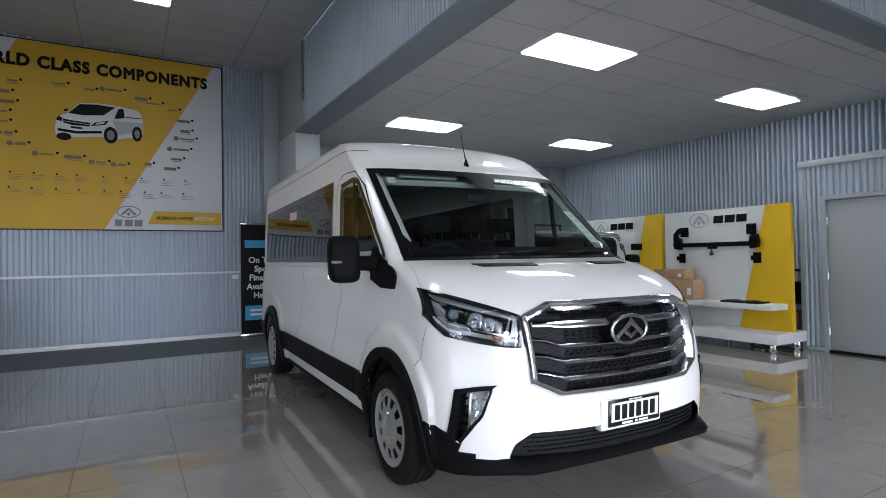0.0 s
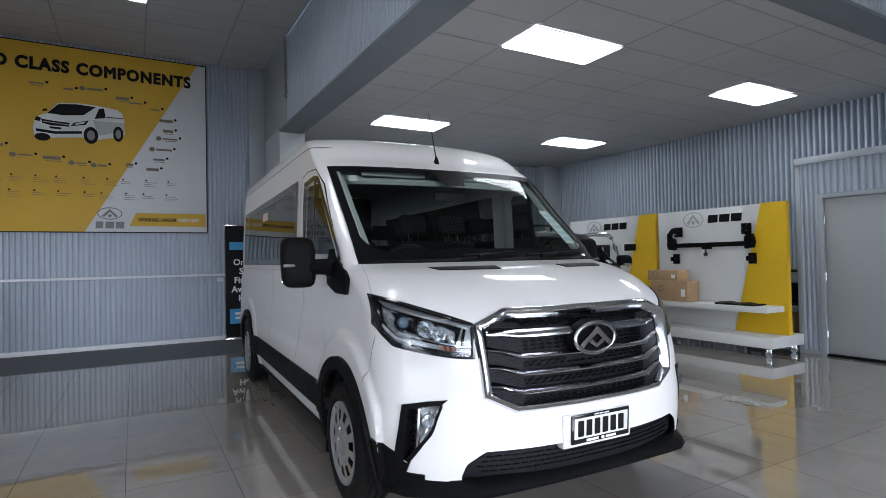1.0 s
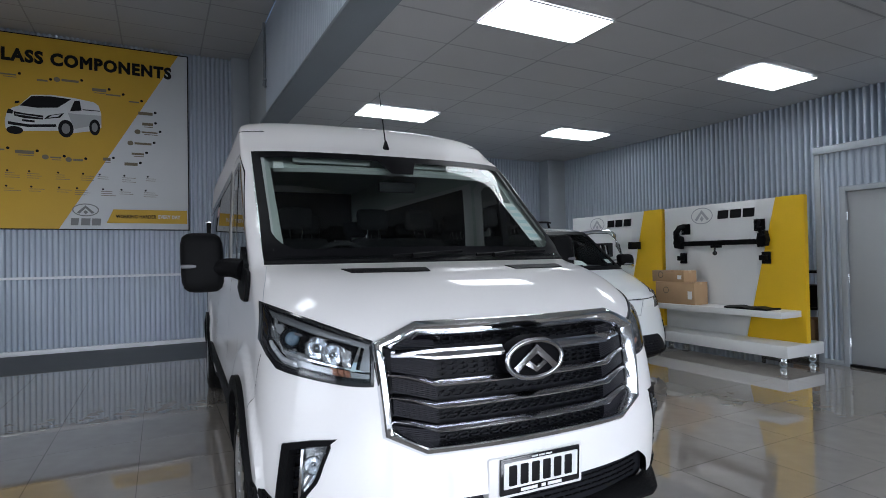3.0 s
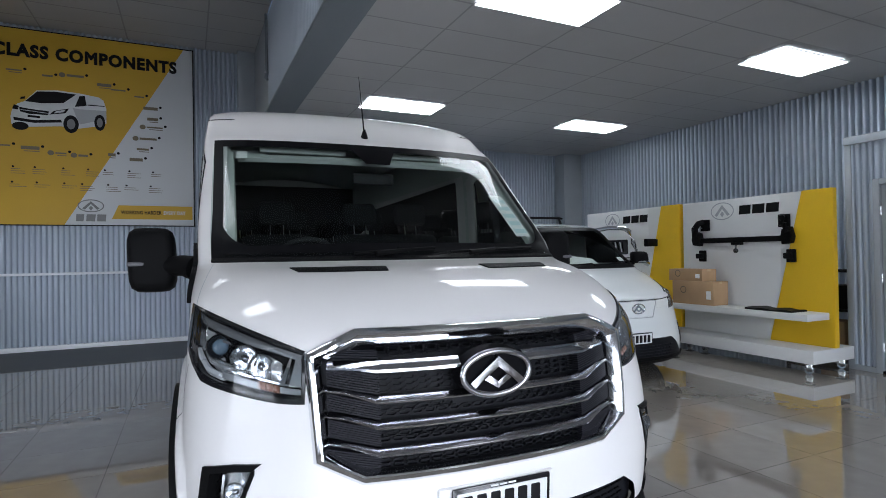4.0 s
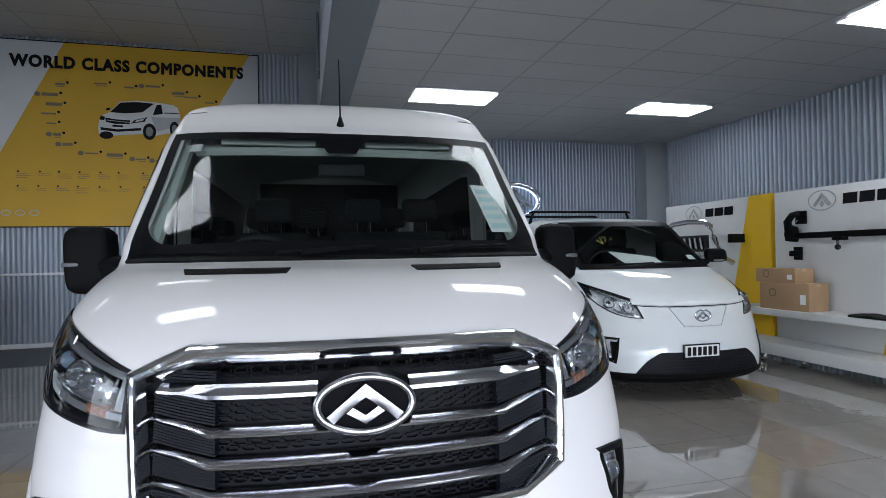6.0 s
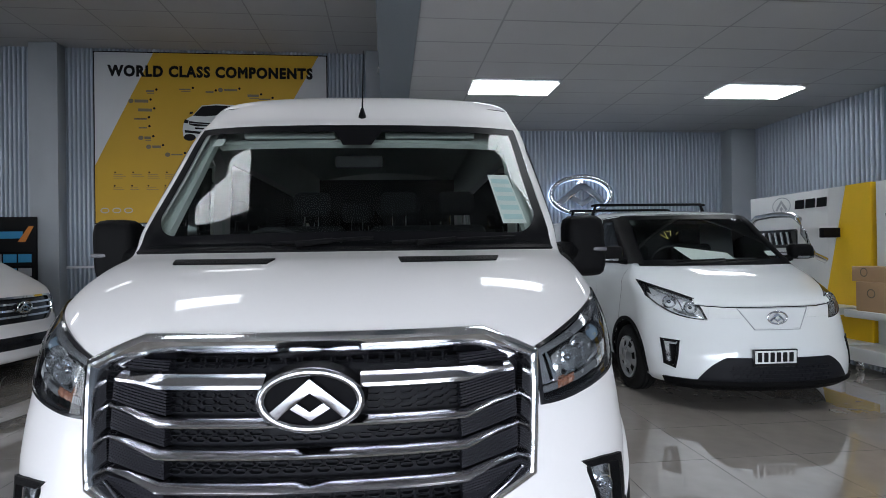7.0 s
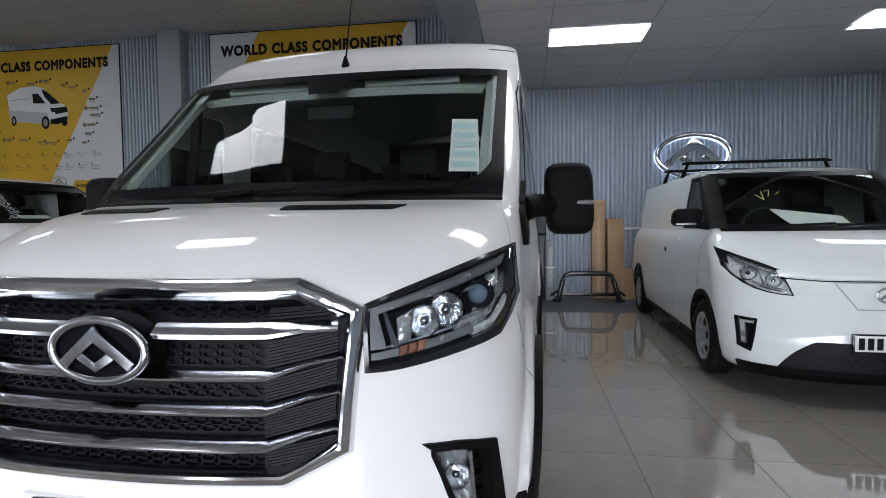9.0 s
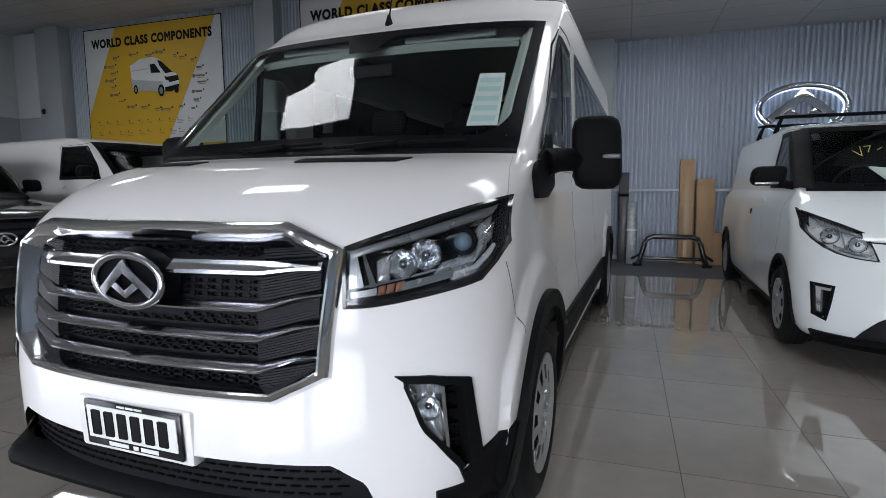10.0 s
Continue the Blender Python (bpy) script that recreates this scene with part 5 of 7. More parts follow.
def poster(x0, x1, z0, z1, kind_of_van, seed):
    W, Hh = x1 - x0, z1 - z0
    rnd = random.Random(seed)
    t = thing("wall_poster", pose(x0, 11.28, z0), "large yellow and white printed poster on the ribbed wall", "poster", "wall posters")
    sx, sz = W / 4.07, Hh / 3.05
    part("sheet", box(0, W, 0, .012, 0, Hh, .002), M_print_w, t, "white printed sheet")
    Y = -.003
    sc = lambda pts: [(x * sx, z * sz) for x, z in pts]
    part("yellow_band", flat(sc([(1.01, 3.05), (3.93, 3.05), (2.19, 0), (0, 0), (0, 1.02)]), Y), M_print_y, t, "broad slanting yellow band")
    lettering("title", "WORLD CLASS COMPONENTS", .262 * sz, pose(2.03 * sx, Y * 2, 2.63 * sz, 90), M_black, t, .0008, 0, spacing=1.14, across=3.60 * sx, heavy=.014)
    # maker marks: small bars with round dots
    bars, dots = bmesh.new(), bmesh.new()
    spots = [(.95, 2.36), (1.55, 2.40), (1.98, 2.36), (2.35, 2.40), (2.75, 2.30), (2.95, 2.24), (3.25, 2.16), (3.42, 1.98), (3.45, 1.80), (3.48, 1.66), (3.38, 1.46), (3.30, 1.28), (3.2, 1.10), (.80, 2.18), (.86, 2.02), (.78, 1.86), (.82, 1.70), (.9, 1.52), (1.05, 1.36), (1.40, 1.22), (1.75, 1.20), (2.15, 1.14), (2.45, 1.12), (2.85, 1.16)]
    for x, z in spots:
        wd, hh = rnd.uniform(.10, .26), rnd.uniform(.022, .055)
        flat(sc([(x - wd / 2, z - hh / 2), (x + wd / 2, z - hh / 2), (x + wd / 2, z + hh / 2), (x - wd / 2, z + hh / 2)]), Y * 2, bars)
        if rnd.random() < .6:
            flat(sc([(x - wd / 3, z - hh / 2 - .03), (x + wd / 2, z - hh / 2 - .03), (x + wd / 2, z - hh / 2 - .018), (x - wd / 3, z - hh / 2 - .018)]), Y * 2, bars)
        disc((x + wd / 2 + .04) * sx, (z + .03) * sz, .022, .022, Y * 2, 12, dots)
        if rnd.random() < .35:
            disc((x - wd / 2 - .06) * sx, z * sz, .045, .04, Y * 2, 14, bars)
    for row in (.86, .62):
        for k in range(11):
            x = .30 + k * .31 + rnd.uniform(-.05, .05)
            disc(x * sx, (row + .04) * sz, .016, .016, Y * 2, 10, dots)
            for j in range(rnd.choice((2, 3))):
                wd = rnd.uniform(.12, .22)
                flat(sc([(x - .03, row - j * .034), (x - .03 + wd, row - j * .034), (x - .03 + wd, row + .008 - j * .034), (x - .03, row + .008 - j * .034)]), Y * 2, bars)
    tagged(part("small_print", bars, M_print_g, t, "rows of small dark print"), kind="stuff")
    tagged(part("dot_print", dots, M_black, t, "small dark dots"), kind="stuff")
    mk = oval_mark(2.55 * sx, .31 * sz, .185, .105, Y * 2)
    mark(2.55 * sx, .115 * sz, .115, Y * 2, mk)
    part("maker_mark", mk, M_mark, t, "grey oval mark over three bars")
    part("strap", flat(sc([(2.84, .10), (4.05, .10), (4.05, .33), (2.94, .33)]), Y), M_print_y, t, "short yellow strap")
    lettering("slogan", "WORKING HARDER", .082 * sz, pose(3.27 * sx, Y * 2, .185 * sz, 90), M_black, t, .0004, .003, spacing=1.1, across=.60 * sx)
    lettering("slogan", "EVERY DAY", .082 * sz, pose(3.77 * sx, Y * 2, .185 * sz, 90), M_print_w, t, .0004, .003, spacing=1.1, across=.34 * sx)
    ed = bmesh.new()
    for a, b, c, d in ((-.018, 0, -.018, Hh + .018), (W, W + .018, -.018, Hh + .018), (0, W, -.018, 0), (0, W, Hh, Hh + .018)):
        box(a, b, -.004, .012, c, d, bm=ed)
    part("frame", ed, M_cabin, t, "thin dark poster frame")
    gm = bmesh.new()
    for k in range(3):
        ring((.16 + k * .2) * sx, .22 * sz, .075, .05, .016, Y * 2, 14, gm)
    part("model_mark", gm, M_print_s, t, "grey rounded model mark")
    # printed picture of a van
    ox, fx = (1.50, 1.28) if kind_of_van == "people" else (1.36, 1.50)
    m = lambda pts: [((ox + fx * x) * sx, (1.36 + 1.28 * z) * sz) for x, z in pts]
    if kind_of_van == "people":
        c_ = lambda pts: m([((x - 215) / 360, .06 + .52 * (515 - y + .07 * (x - 215)) / 197) for x, y in pts])
        part("van_print", flat(c_([(310, 322), (385, 318), (470, 329), (545, 345), (563, 360), (574, 400), (574, 470), (545, 485), (465, 498), (400, 488), (235, 494), (219, 480), (216, 445), (222, 410), (240, 386), (266, 374)]), Y * 2), M_print_c, t, "printed white van")
        part("van_glass_print", flat(c_([(312, 327), (268, 374), (330, 382), (408, 378), (458, 335), (380, 325)]), Y * 3), M_black, t)
        part("van_glass_print", flat(c_([(452, 394), (470, 342), (490, 340), (497, 388)]), Y * 3), M_black, t)
        part("van_side_print", flat(c_([(501, 386), (568, 390), (568, 386), (501, 381)]), Y * 3), M_black, t)
        part("van_mirror_print", flat(c_([(250, 366), (253, 354), (268, 352), (268, 362)]), Y * 3), M_black, t)
        part("van_lamp_print", flat(c_([(222, 410), (228, 390), (246, 397), (243, 414)]), Y * 3), M_black, t)
        part("van_lamp_print", flat(c_([(356, 434), (372, 416), (430, 403), (416, 426)]), Y * 3), M_black, t)
        part("van_lamp_print", flat(c_([(372, 428), (382, 417), (418, 409), (408, 421)]), Y * 3.6), M_print_w, t)
        part("van_nose_print", flat(c_([(246, 401), (290, 410), (354, 418), (352, 437), (285, 433), (250, 422)]), Y * 3), M_black, t)
        part("van_bar_print", flat(c_([(252, 412), (352, 427), (352, 430), (252, 415)]), Y * 3.6), M_print_s, t)
        part("van_plate_print", flat(c_([(277, 437), (322, 442), (322, 452), (277, 447)]), Y * 3), M_black, t)
        part("van_bumper_print", flat(c_([(226, 448), (300, 461), (400, 457), (402, 470), (300, 474), (228, 462)]), Y * 3), M_black, t)
        part("van_shade_print", flat(c_([(444, 400), (470, 405), (574, 410), (574, 455), (530, 462), (470, 478), (456, 440)]), Y * 2.6), M_print_s, t)
        wh = ((.617, .20, .095, .125), (.925, .245, .07, .115), (.10, .135, .095, .055))
    else:
        c_ = lambda pts: m([((x - 25) / 95, .08 + .66 * (190 - y) / 73) for x, y in pts])
        part("van_print", flat(c_([(27, 131), (47, 119), (70, 117), (84, 123), (97, 145), (114, 153), (119, 164), (118, 178), (104, 186), (80, 185), (31, 179)]), Y * 2), M_print_c, t, "printed white van")
        part("van_glass_print", flat(c_([(80, 123), (88, 128), (108, 150), (94, 151), (84, 136)]), Y * 3), M_black, t)
        part("van_glass_print", flat(c_([(66, 131), (75, 131), (86, 149), (67, 148)]), Y * 3), M_black, t)
        part("van_nose_print", flat(c_([(99, 158), (117, 156), (119, 166), (100, 169)]), Y * 3), M_black, t)
        part("van_bumper_print", flat(c_([(92, 178), (118, 173), (118, 179), (103, 187), (92, 186)]), Y * 3), M_black, t)
        part("van_lamp_print", flat(c_([(92, 157), (99, 158), (100, 166), (94, 164)]), Y * 3), M_black, t)
        part("van_shade_print", flat(c_([(28, 158), (88, 166), (90, 184), (80, 185), (31, 179)]), Y * 2.6), M_print_s, t)
        part("van_side_print", flat(c_([(30, 140), (62, 138), (62, 140), (30, 142)]), Y * 2.8), M_print_s, t)
        wh = ((.63, .14, .085, .115), (.12, .19, .055, .09), (.93, .13, .06, .06))
    wb, hb = bmesh.new(), bmesh.new()
    for x, z, a, c in wh:
        (px, pz), = m([(x, z)])
        disc(px, pz, a * 1.1, c * 1.15, Y * 4, 18, wb)
        if c > .07:
            disc(px, pz, a * .6, c * .68, Y * 5, 14, hb)
    pieces("van_wheel_print", wb, M_black, t)
    pieces("van_wheel_print", hb, M_mark, t)
    return t


poster(-2.09, 1.985, 1.99, 5.045, "people", 3)
poster(-8.0, -4.06, 1.99, 4.99, "panel", 8)

# ---------------- banner stand, leaflet board, pipe ----------------
t = thing("banner_stand", pose(2.62, 11.0, 0), "black pull-up banner with white words and a blue box", "banner")
part("sheet", box(-.36, .36, 0, .006, .07, 2.10, .002), M_black, t, "black printed banner sheet")
part("stand_base", box(-.38, .38, -.06, .08, 0, .07, .015), M_steel, t, "silver banner base")
part("top_rail", box(-.37, .37, -.008, .014, 2.095, 2.12, .004), M_steel, t)
part("blue_mark", prism([(-.29, 1.66), (.14, 1.66), (.14, 1.80), (-.29, 1.80)], -.004, 0), M_blue, t, "blue block mark")
for k, word in enumerate(("On The", "Spot", "Finance", "Available", "Here")):
    lettering("words", word, .155, pose(0.02, -.003, 1.38 - k * .165, 90), M_white, t, .001, .004)
part("blue_box", prism([(-.29, .31), (.29, .31), (.29, .58), (-.29, .58)], -.004, 0, bevel=.0), M_blue, t, "blue printed box")
bb = bmesh.new()
for z in (.47, .39):
    prism([(-.2, z), (.2, z), (.2, z + .045), (-.2, z + .045)], -.006, -.003, bm=bb)
part("box_print", bb, M_white, t)

t = thing("leaflet_board", pose(-3.33, 11.0, 0), "black display board with blue printed cards", "display board")
part("board", box(-.41, .41, 0, .05, .05, 2.09, .006), M_black, t, "black board")
part("foot", box(-.41, .41, -.18, .22, 0, .05, .01), M_plastic, t)
part("heading", prism([(-.34, 1.72), (.2, 1.72), (.2, 1.84), (-.34, 1.84)], -.004, 0), M_blue, t, "blue heading bar")
part("flash", prism([(.12, 1.66), (.24, 1.66), (.38, 1.93), (.30, 1.93)], -.006, 0), mat("orange_print", (.75, .25, .04), .5), t)
for r in range(4):
    part("rail", box(-.36, .36, -.012, 0, 1.47 - r * .24, 1.49 - r * .24, .003), M_plastic, t)
    for c in range(3):
        part("card", box(-.35 + c * .24, -.14 + c * .24, -.010, -.002, 1.31 - r * .24, 1.45 - r * .24), M_blue if (r + c) % 3 else M_print_s, t, "printed card")

t = thing("wall_pipe", pose(PX - .03, 9.37, 0), "dark vertical conduit pipe on the bulkhead", "pipe")
part("pipe", tube([(0, 0, 4.16), (0, 0, 5.10)], .022, 12), M_soffit, t)
part("clip", box(-.028, .03, -.028, .028, 4.20, 4.23, .004), M_steel, t)
part("elbow", tube([(0, 0, 4.18), (-.01, 0, 4.13), (.02, 0, 4.10)], .026, 12), M_soffit, t)
t = thing("wall_socket", pose(2.2, 11.27, 1.12), "small white wall socket below the rail", "socket")
part("plate", box(-.06, .06, -.02, 0, -.04, .04, .006), M_white, t)

# lit oval sign on the back wall
sg = thing("wall_sign", pose(6.81, 11.22, 2.45), "oval chrome wall sign with a cold white backlight", "sign")
b = badge(sg, 0, 0, 0, .60, .355, .045, M_chrome, None, .05)
part("halo", ring(0, 0, .64, .39, .09, .055, 48), glow("cold_white_backlight", (.62, .76, 1.0), 1.8), sg, "cold white light ring")
part("stand_off", tube([(0, 0, .1), (0, .08, .1)], .02, 8), M_steel, sg)

# ---------------- parts room and its door ----------------
RX = 9.0
w = part("parts_room_wall", corrugated((RX, 4.62), (RX, 4.36), 0.06, 2.645, (1, 0), .066, .035), M_sheet, angle=60)
tagged(w, "ribbed steel wall of the parts room", "wall", kind=S)
w = part("parts_room_wall_upper", corrugated((RX, 4.36), (RX, -2.0), 2.20, 2.645, (1, 0), .082, .035), M_sheet, angle=60)
tagged(w, "ribbed steel wall above the door", "wall", kind=S)
w = part("parts_room_wall_front", corrugated((RX, 3.30), (RX, -2.0), 0.06, 2.20, (1, 0), .082, .035), M_sheet, angle=60)
tagged(w, "ribbed steel wall beside the door", "wall", kind=S)
w = part("parts_room_side", box(RX + .02, X1 - .02, 4.60, 4.64, 0.0, 2.645), M_flash)
tagged(w, "grey side wall of the parts room", "wall", kind=S)
w = part("parts_room_roof", box(RX - .03, X1 - .02, -2.0, 4.67, 2.645, 2.74, .006), M_flash)
tagged(w, "grey flashing on top of the parts room", "trim", kind=S)
w = part("parts_room_corner", box(RX - .012, RX + .05, 4.60, 4.67, 0, 2.645, .006), M_flash)
tagged(w, "grey corner flashing of the parts room", "trim", kind=S)
w = part("parts_room_skirting", box(RX - .015, RX + .01, 4.34, 4.60, 0, .06, .004), M_flash)
tagged(w, "grey skirting of the parts room", "skirting", kind=S)
d = thing("door_1", pose(RX, 3.85, 0), "closed plain grey flush door in a grey steel frame", "door", kind=S)
part("door_leaf", box(.02, .06, -.46, .46, .035, 2.14, .004), M_door, d, "plain grey door leaf")
fr = bmesh.new()
for y0, y1, z0, z1 in ((-.53, -.465, 0, 2.21), (.465, .53, 0, 2.21), (-.465, .465, 2.145, 2.21)):
    box(-.02, .08, y0, y1, z0, z1, .004, bm=fr)
part("door_frame", fr, M_flash, d)
part("threshold", box(-.02, .08, -.465, .465, 0, .03, .004), M_plastic, d)
for z in (.30, 1.08, 1.85):
    part("hinge", tube([(.012, .462, z - .05), (.012, .462, z + .05)], .011, 8), M_steel, d)
hd = tube([(.02, -.39, 1.03), (-.03, -.39, 1.03), (-.035, -.36, 1.03), (-.035, -.27, 1.03)], .010, 8)
part("door_handle", hd, M_steel, d, "steel lever handle")

# ---------------- two accessory stands on castors ----------------
def stand(y0):
    t = thing("accessory_stand", pose(8.62, y0, 0), "white and yellow accessory display stand on castors", "display stand", "accessory stands")
    part("base", box(-.42, .36, 0, 2.10, .125, .275, .008), M_white, t, "white base board")
    part("back_panel", box(0, .07, .62, 2.10, .275, 2.125, .006), M_white, t, "white back panel")
    y = bmesh.new()
    vs0 = [y.verts.new((-.006, *p)) for p in ((.0, .275), (.78, .275), (.35, 2.13), (.0, 2.13))]
    vs1 = [y.verts.new((.078, *p)) for p in ((.0, .275), (.78, .275), (.35, 2.13), (.0, 2.13))]
    y.faces.new(vs0)
    y.faces.new(vs1[::-1])
    for k in range(4):
        y.faces.new((vs0[k], vs1[k], vs1[(k + 1) % 4], vs0[(k + 1) % 4]))
    bmesh.ops.recalc_face_normals(y, faces=y.faces[:])
    bmesh.ops.bevel(y, geom=y.edges[:], offset=.006, segments=2, affect="EDGES")
    part("yellow_panel", y, M_yellow, t, "yellow slanting end panel")
    part("white_filler", prism([(.35, 2.125), (.78, .275), (.9, .275), (.9, 2.125)], .002, .068), M_white, t).matrix_local = pose(0, 0, 0, 0, 0, 90) @ pose(0, -.07, 0)
    part("shelf", box(-.42, 0, .06, 2.10, .60, .68, .006), M_white, t, "white shelf")
    for yy in (.10, 1.98):
        for xx in (-.34, .28):
            c = new("castor", None)
            c.parent = t
            c.matrix_local = pose(xx, yy, 0)
            part("castor_wheel", lathe([(.02, -.018), (.038, -.018), (.042, -.012), (.042, .012), (.038, .018), (.02, .018)], 20), M_steel, c).matrix_local = pose(0, 0, .042, 0, 0, 35)
            part("castor_plate", box(-.045, .045, -.045, .045, .110, .126, .004), M_steel, c)
            fk = box(-.030, -.024, -.03, .03, .035, .11, .003)
            box(.024, .030, -.03, .03, .035, .11, .003, bm=fk)
            part("castor_fork", fk, M_steel, c).matrix_local = pose(0, 0, 0, 0, 0, 35)
    bm = bmesh.new()
    for k in range(3):
        x = 1.02 + (k - 1) * .19
        flat([(x - .088, 1.90), (x + .078, 1.90), (x + .088, 2.02), (x - .078, 2.02)], 0, bm)
    for v in bm.verts:
        v.co = Vector((-.009, 1.98 - v.co.x - .06, v.co.z))
    pieces("word_bar", bm, M_black, t, "black bar")
    bm = bmesh.new()
    oval_mark(.49, 1.965, .18, .122, 0, .014, bm)
    for v in bm.verts:
        v.co = Vector((-.009, 1.98 - v.co.x - .06, v.co.z))
    part("oval_mark", bm, M_print_s, t, "grey oval mark")
    return t


stand(4.60)
stand(6.76)

t = thing("tow_bar", pose(8.60, 5.72, 1.56), "black steel tow bar mounted on the display panel", "tow bar")
part("cross_bar", box(-.10, -.03, -.66, .66, -.035, .035, .008), M_plastic, t, "square black cross bar")
for s in (1, -1):
    part("end_clamp", prism([(s * .60, -.075), (s * .70, -.06), (s * .72, .02), (s * .69, .14), (s * .60, .11), (s * .58, .0)], 0, .10, bevel=.01), M_plastic, t, "black end clamp").matrix_local = pose(-.02, 0, 0, 0, 0, 90)
    part("hook_arm", tube([(-.10, s * .66, .08), (-.14, s * .64, .17), (-.11, s * .60, .25), (-.05, s * .57, .27)], [.05, .045, .04, .035], 10), M_plastic, t, "bent black arm")
    part("bracket_plate", box(-.02, .0, s * .57 - .075, s * .57 + .075, .14, .30, .006), M_plastic, t)
    for z in (.18, .26):
        part("bolt", tube([(-.02, s * .60, z), (-.035, s * .60, z)], .016, 6), M_steel, t)
part("tongue", box(-.16, -.06, -.06, .06, -.07, -.03, .01), M_plastic, t)
bl = bmesh.new()
bmesh.ops.create_uvsphere(bl, u_segments=16, v_segments=10, radius=.032)
bl.transform(pose(-.14, 0.0, -.145))
tube([(-.14, 0, -.12), (-.14, 0, -.07)], .014, 10, bm=bl)
part("tow_ball", bl, M_gloss, t, "dark tow ball")
for yy in (5.07, 6.34):
    t = thing("bracket", pose(8.60, yy, 1.345), "small black mounting bracket on the display panel", "bracket", "mounting brackets")
    part("plate", box(-.02, 0, -.06, .06, -.08, .08, .008), M_plastic, t)
    part("lug", box(-.10, -.01, -.03, .05, -.035, .035, .01), M_plastic, t)


def carton(m, sx, sy, sz, label):
    t = thing("carton", m, label, "cardboard box", "cartons")
    part("box", box(-sx / 2, sx / 2, -sy / 2, sy / 2, 0, sz, .004), M_card, t)
    part("tape", box(-.03, .03, -sy / 2 - .001, sy / 2 + .001, sz - .03, sz + .0015), mat("packing_tape", (.50, .36, .20), .3), t)
    part("label", box(-sx / 2 - .002, -sx / 2, -sy / 2 + .04, -sy / 2 + .11, sz * .25, sz * .6), M_paper, t)
    pr = bmesh.new()
    ring(0, 0, .05, .05, .012, 0, 20, pr)
    for v in pr.verts:
        v.co = Vector((-sx / 2 - .0015, v.co.x + sy * .22, v.co.z + sz * .62))
    part("print", pr, M_print_g, t)
    return t


carton(pose(8.39, 6.24, .68, 0, 0, 2), .30, .66, .32, "brown cardboard carton with printed ring on a white shelf")
carton(pose(8.39, 6.36, 1.001, 0, 0, -2), .27, .58, .165, "flat brown cardboard carton on top of another carton")
t = thing("folded_mat", pose(8.38, 5.15, .682), "folded black rubber mat on a white shelf", "mat")
mb = bmesh.new()
g = []
for i in range(15):
    g.append([mb.verts.new((-.15 + .30 * j / 8, -.29 + .58 * i / 14, .022 + .008 * math.sin(i * .9 + j * .4))) for j in range(9)])
for a, b in zip(g, g[1:]):
    for j in range(8):
        mb.faces.new((a[j], a[j + 1], b[j + 1], b[j]))
ext = bmesh.ops.extrude_face_region(mb, geom=mb.faces[:])
for v in ext["geom"]:
    if isinstance(v, bmesh.types.BMVert):
        v.co.z = 0.0
bmesh.ops.recalc_face_normals(mb, faces=mb.faces[:])
part("mat_sheet", mb, M_tyre, t)

# nudge bar and lamp grille on the second stand
t = thing("nudge_bar", pose(8.50, 7.85, 1.52), "polished steel nudge bar mounted on the display panel", "nudge bar")
hoop = [(-.05, .62, -.30), (-.20, .60, -.22), (-.26, .52, .05), (-.26, .44, .22), (-.26, .34, .28), (-.26, 0, .30), (-.26, -.34, .28), (-.26, -.44, .22), (-.26, -.52, .05), (-.20, -.60, -.22), (-.05, -.62, -.30)]
part("hoop", tube(hoop, .038, 14), M_steel, t, "polished steel hoop")
part("lower_tube", tube([(-.20, .58, -.20), (-.26, .3, -.22), (-.26, -.3, -.22), (-.20, -.58, -.20)], .030, 12), M_steel, t)
part("skid_plate", box(-.24, -.20, -.36, .36, -.14, .10, .02), M_gloss, t, "black centre plate")
for k in range(6):
    part("plate_slot", tube([(-.262, -.28 + k * .11, -.10), (-.262, -.24 + k * .11, .06)], .016, 8), M_steel, t)
for s in (1, -1):
    part("side_bracket", box(-.12, .10, s * .64 - .04, s * .64 + .04, -.02, .10, .01), M_plastic, t)

# ---------------- things along the back wall ----------------
def tall_box(x, y, wd, dp, h, lean, rz, label):
    t = thing("tall_carton", pose(x, y, 0, lean, 0, rz), label, "cardboard box", "tall cartons")
    part("box", box(-wd / 2, wd / 2, -dp / 2, dp / 2, 0, h, .005), M_card, t)
    part("flap", box(-wd / 2 + .01, wd / 2 - .01, -dp / 2 - .003, -dp / 2, h - .10, h - .01), M_card, t)
    tp = bmesh.new()
    box(-.025, .025, -dp / 2 - .0015, -dp / 2, .05, h - .12, bm=tp)
    part("tape", tp, mat("clear_brown_tape", (.40, .27, .15), .3), t)


tall_box(5.21, 11.08, .22, .16, 1.70, -3, 0, "tall narrow brown carton leaning on the ribbed wall")
tall_box(5.49, 11.02, .27, .18, 1.38, -4, 4, "tall brown carton leaning on the ribbed wall")
tall_box(5.78, 11.0, .30, .22, .52, 0, -6, "short brown carton standing on the floor")
t = thing("roll_bar", pose(4.98, 10.55, 0), "black tubular sports bar standing on the floor", "sports bar")
part("hoop", tube([(-.50, .0, .03), (-.47, 0, .12), (-.41, 0, .36), (-.37, 0, .44), (-.29, 0, .475), (.29, 0, .475), (.37, 0, .44), (.41, 0, .36), (.47, 0, .12), (.50, 0, .03)], .040, 14), M_gloss, t, "glossy black hoop")
part("lower_rail", tube([(-.45, .06, .12), (.45, .06, .12)], .028, 12), M_gloss, t)
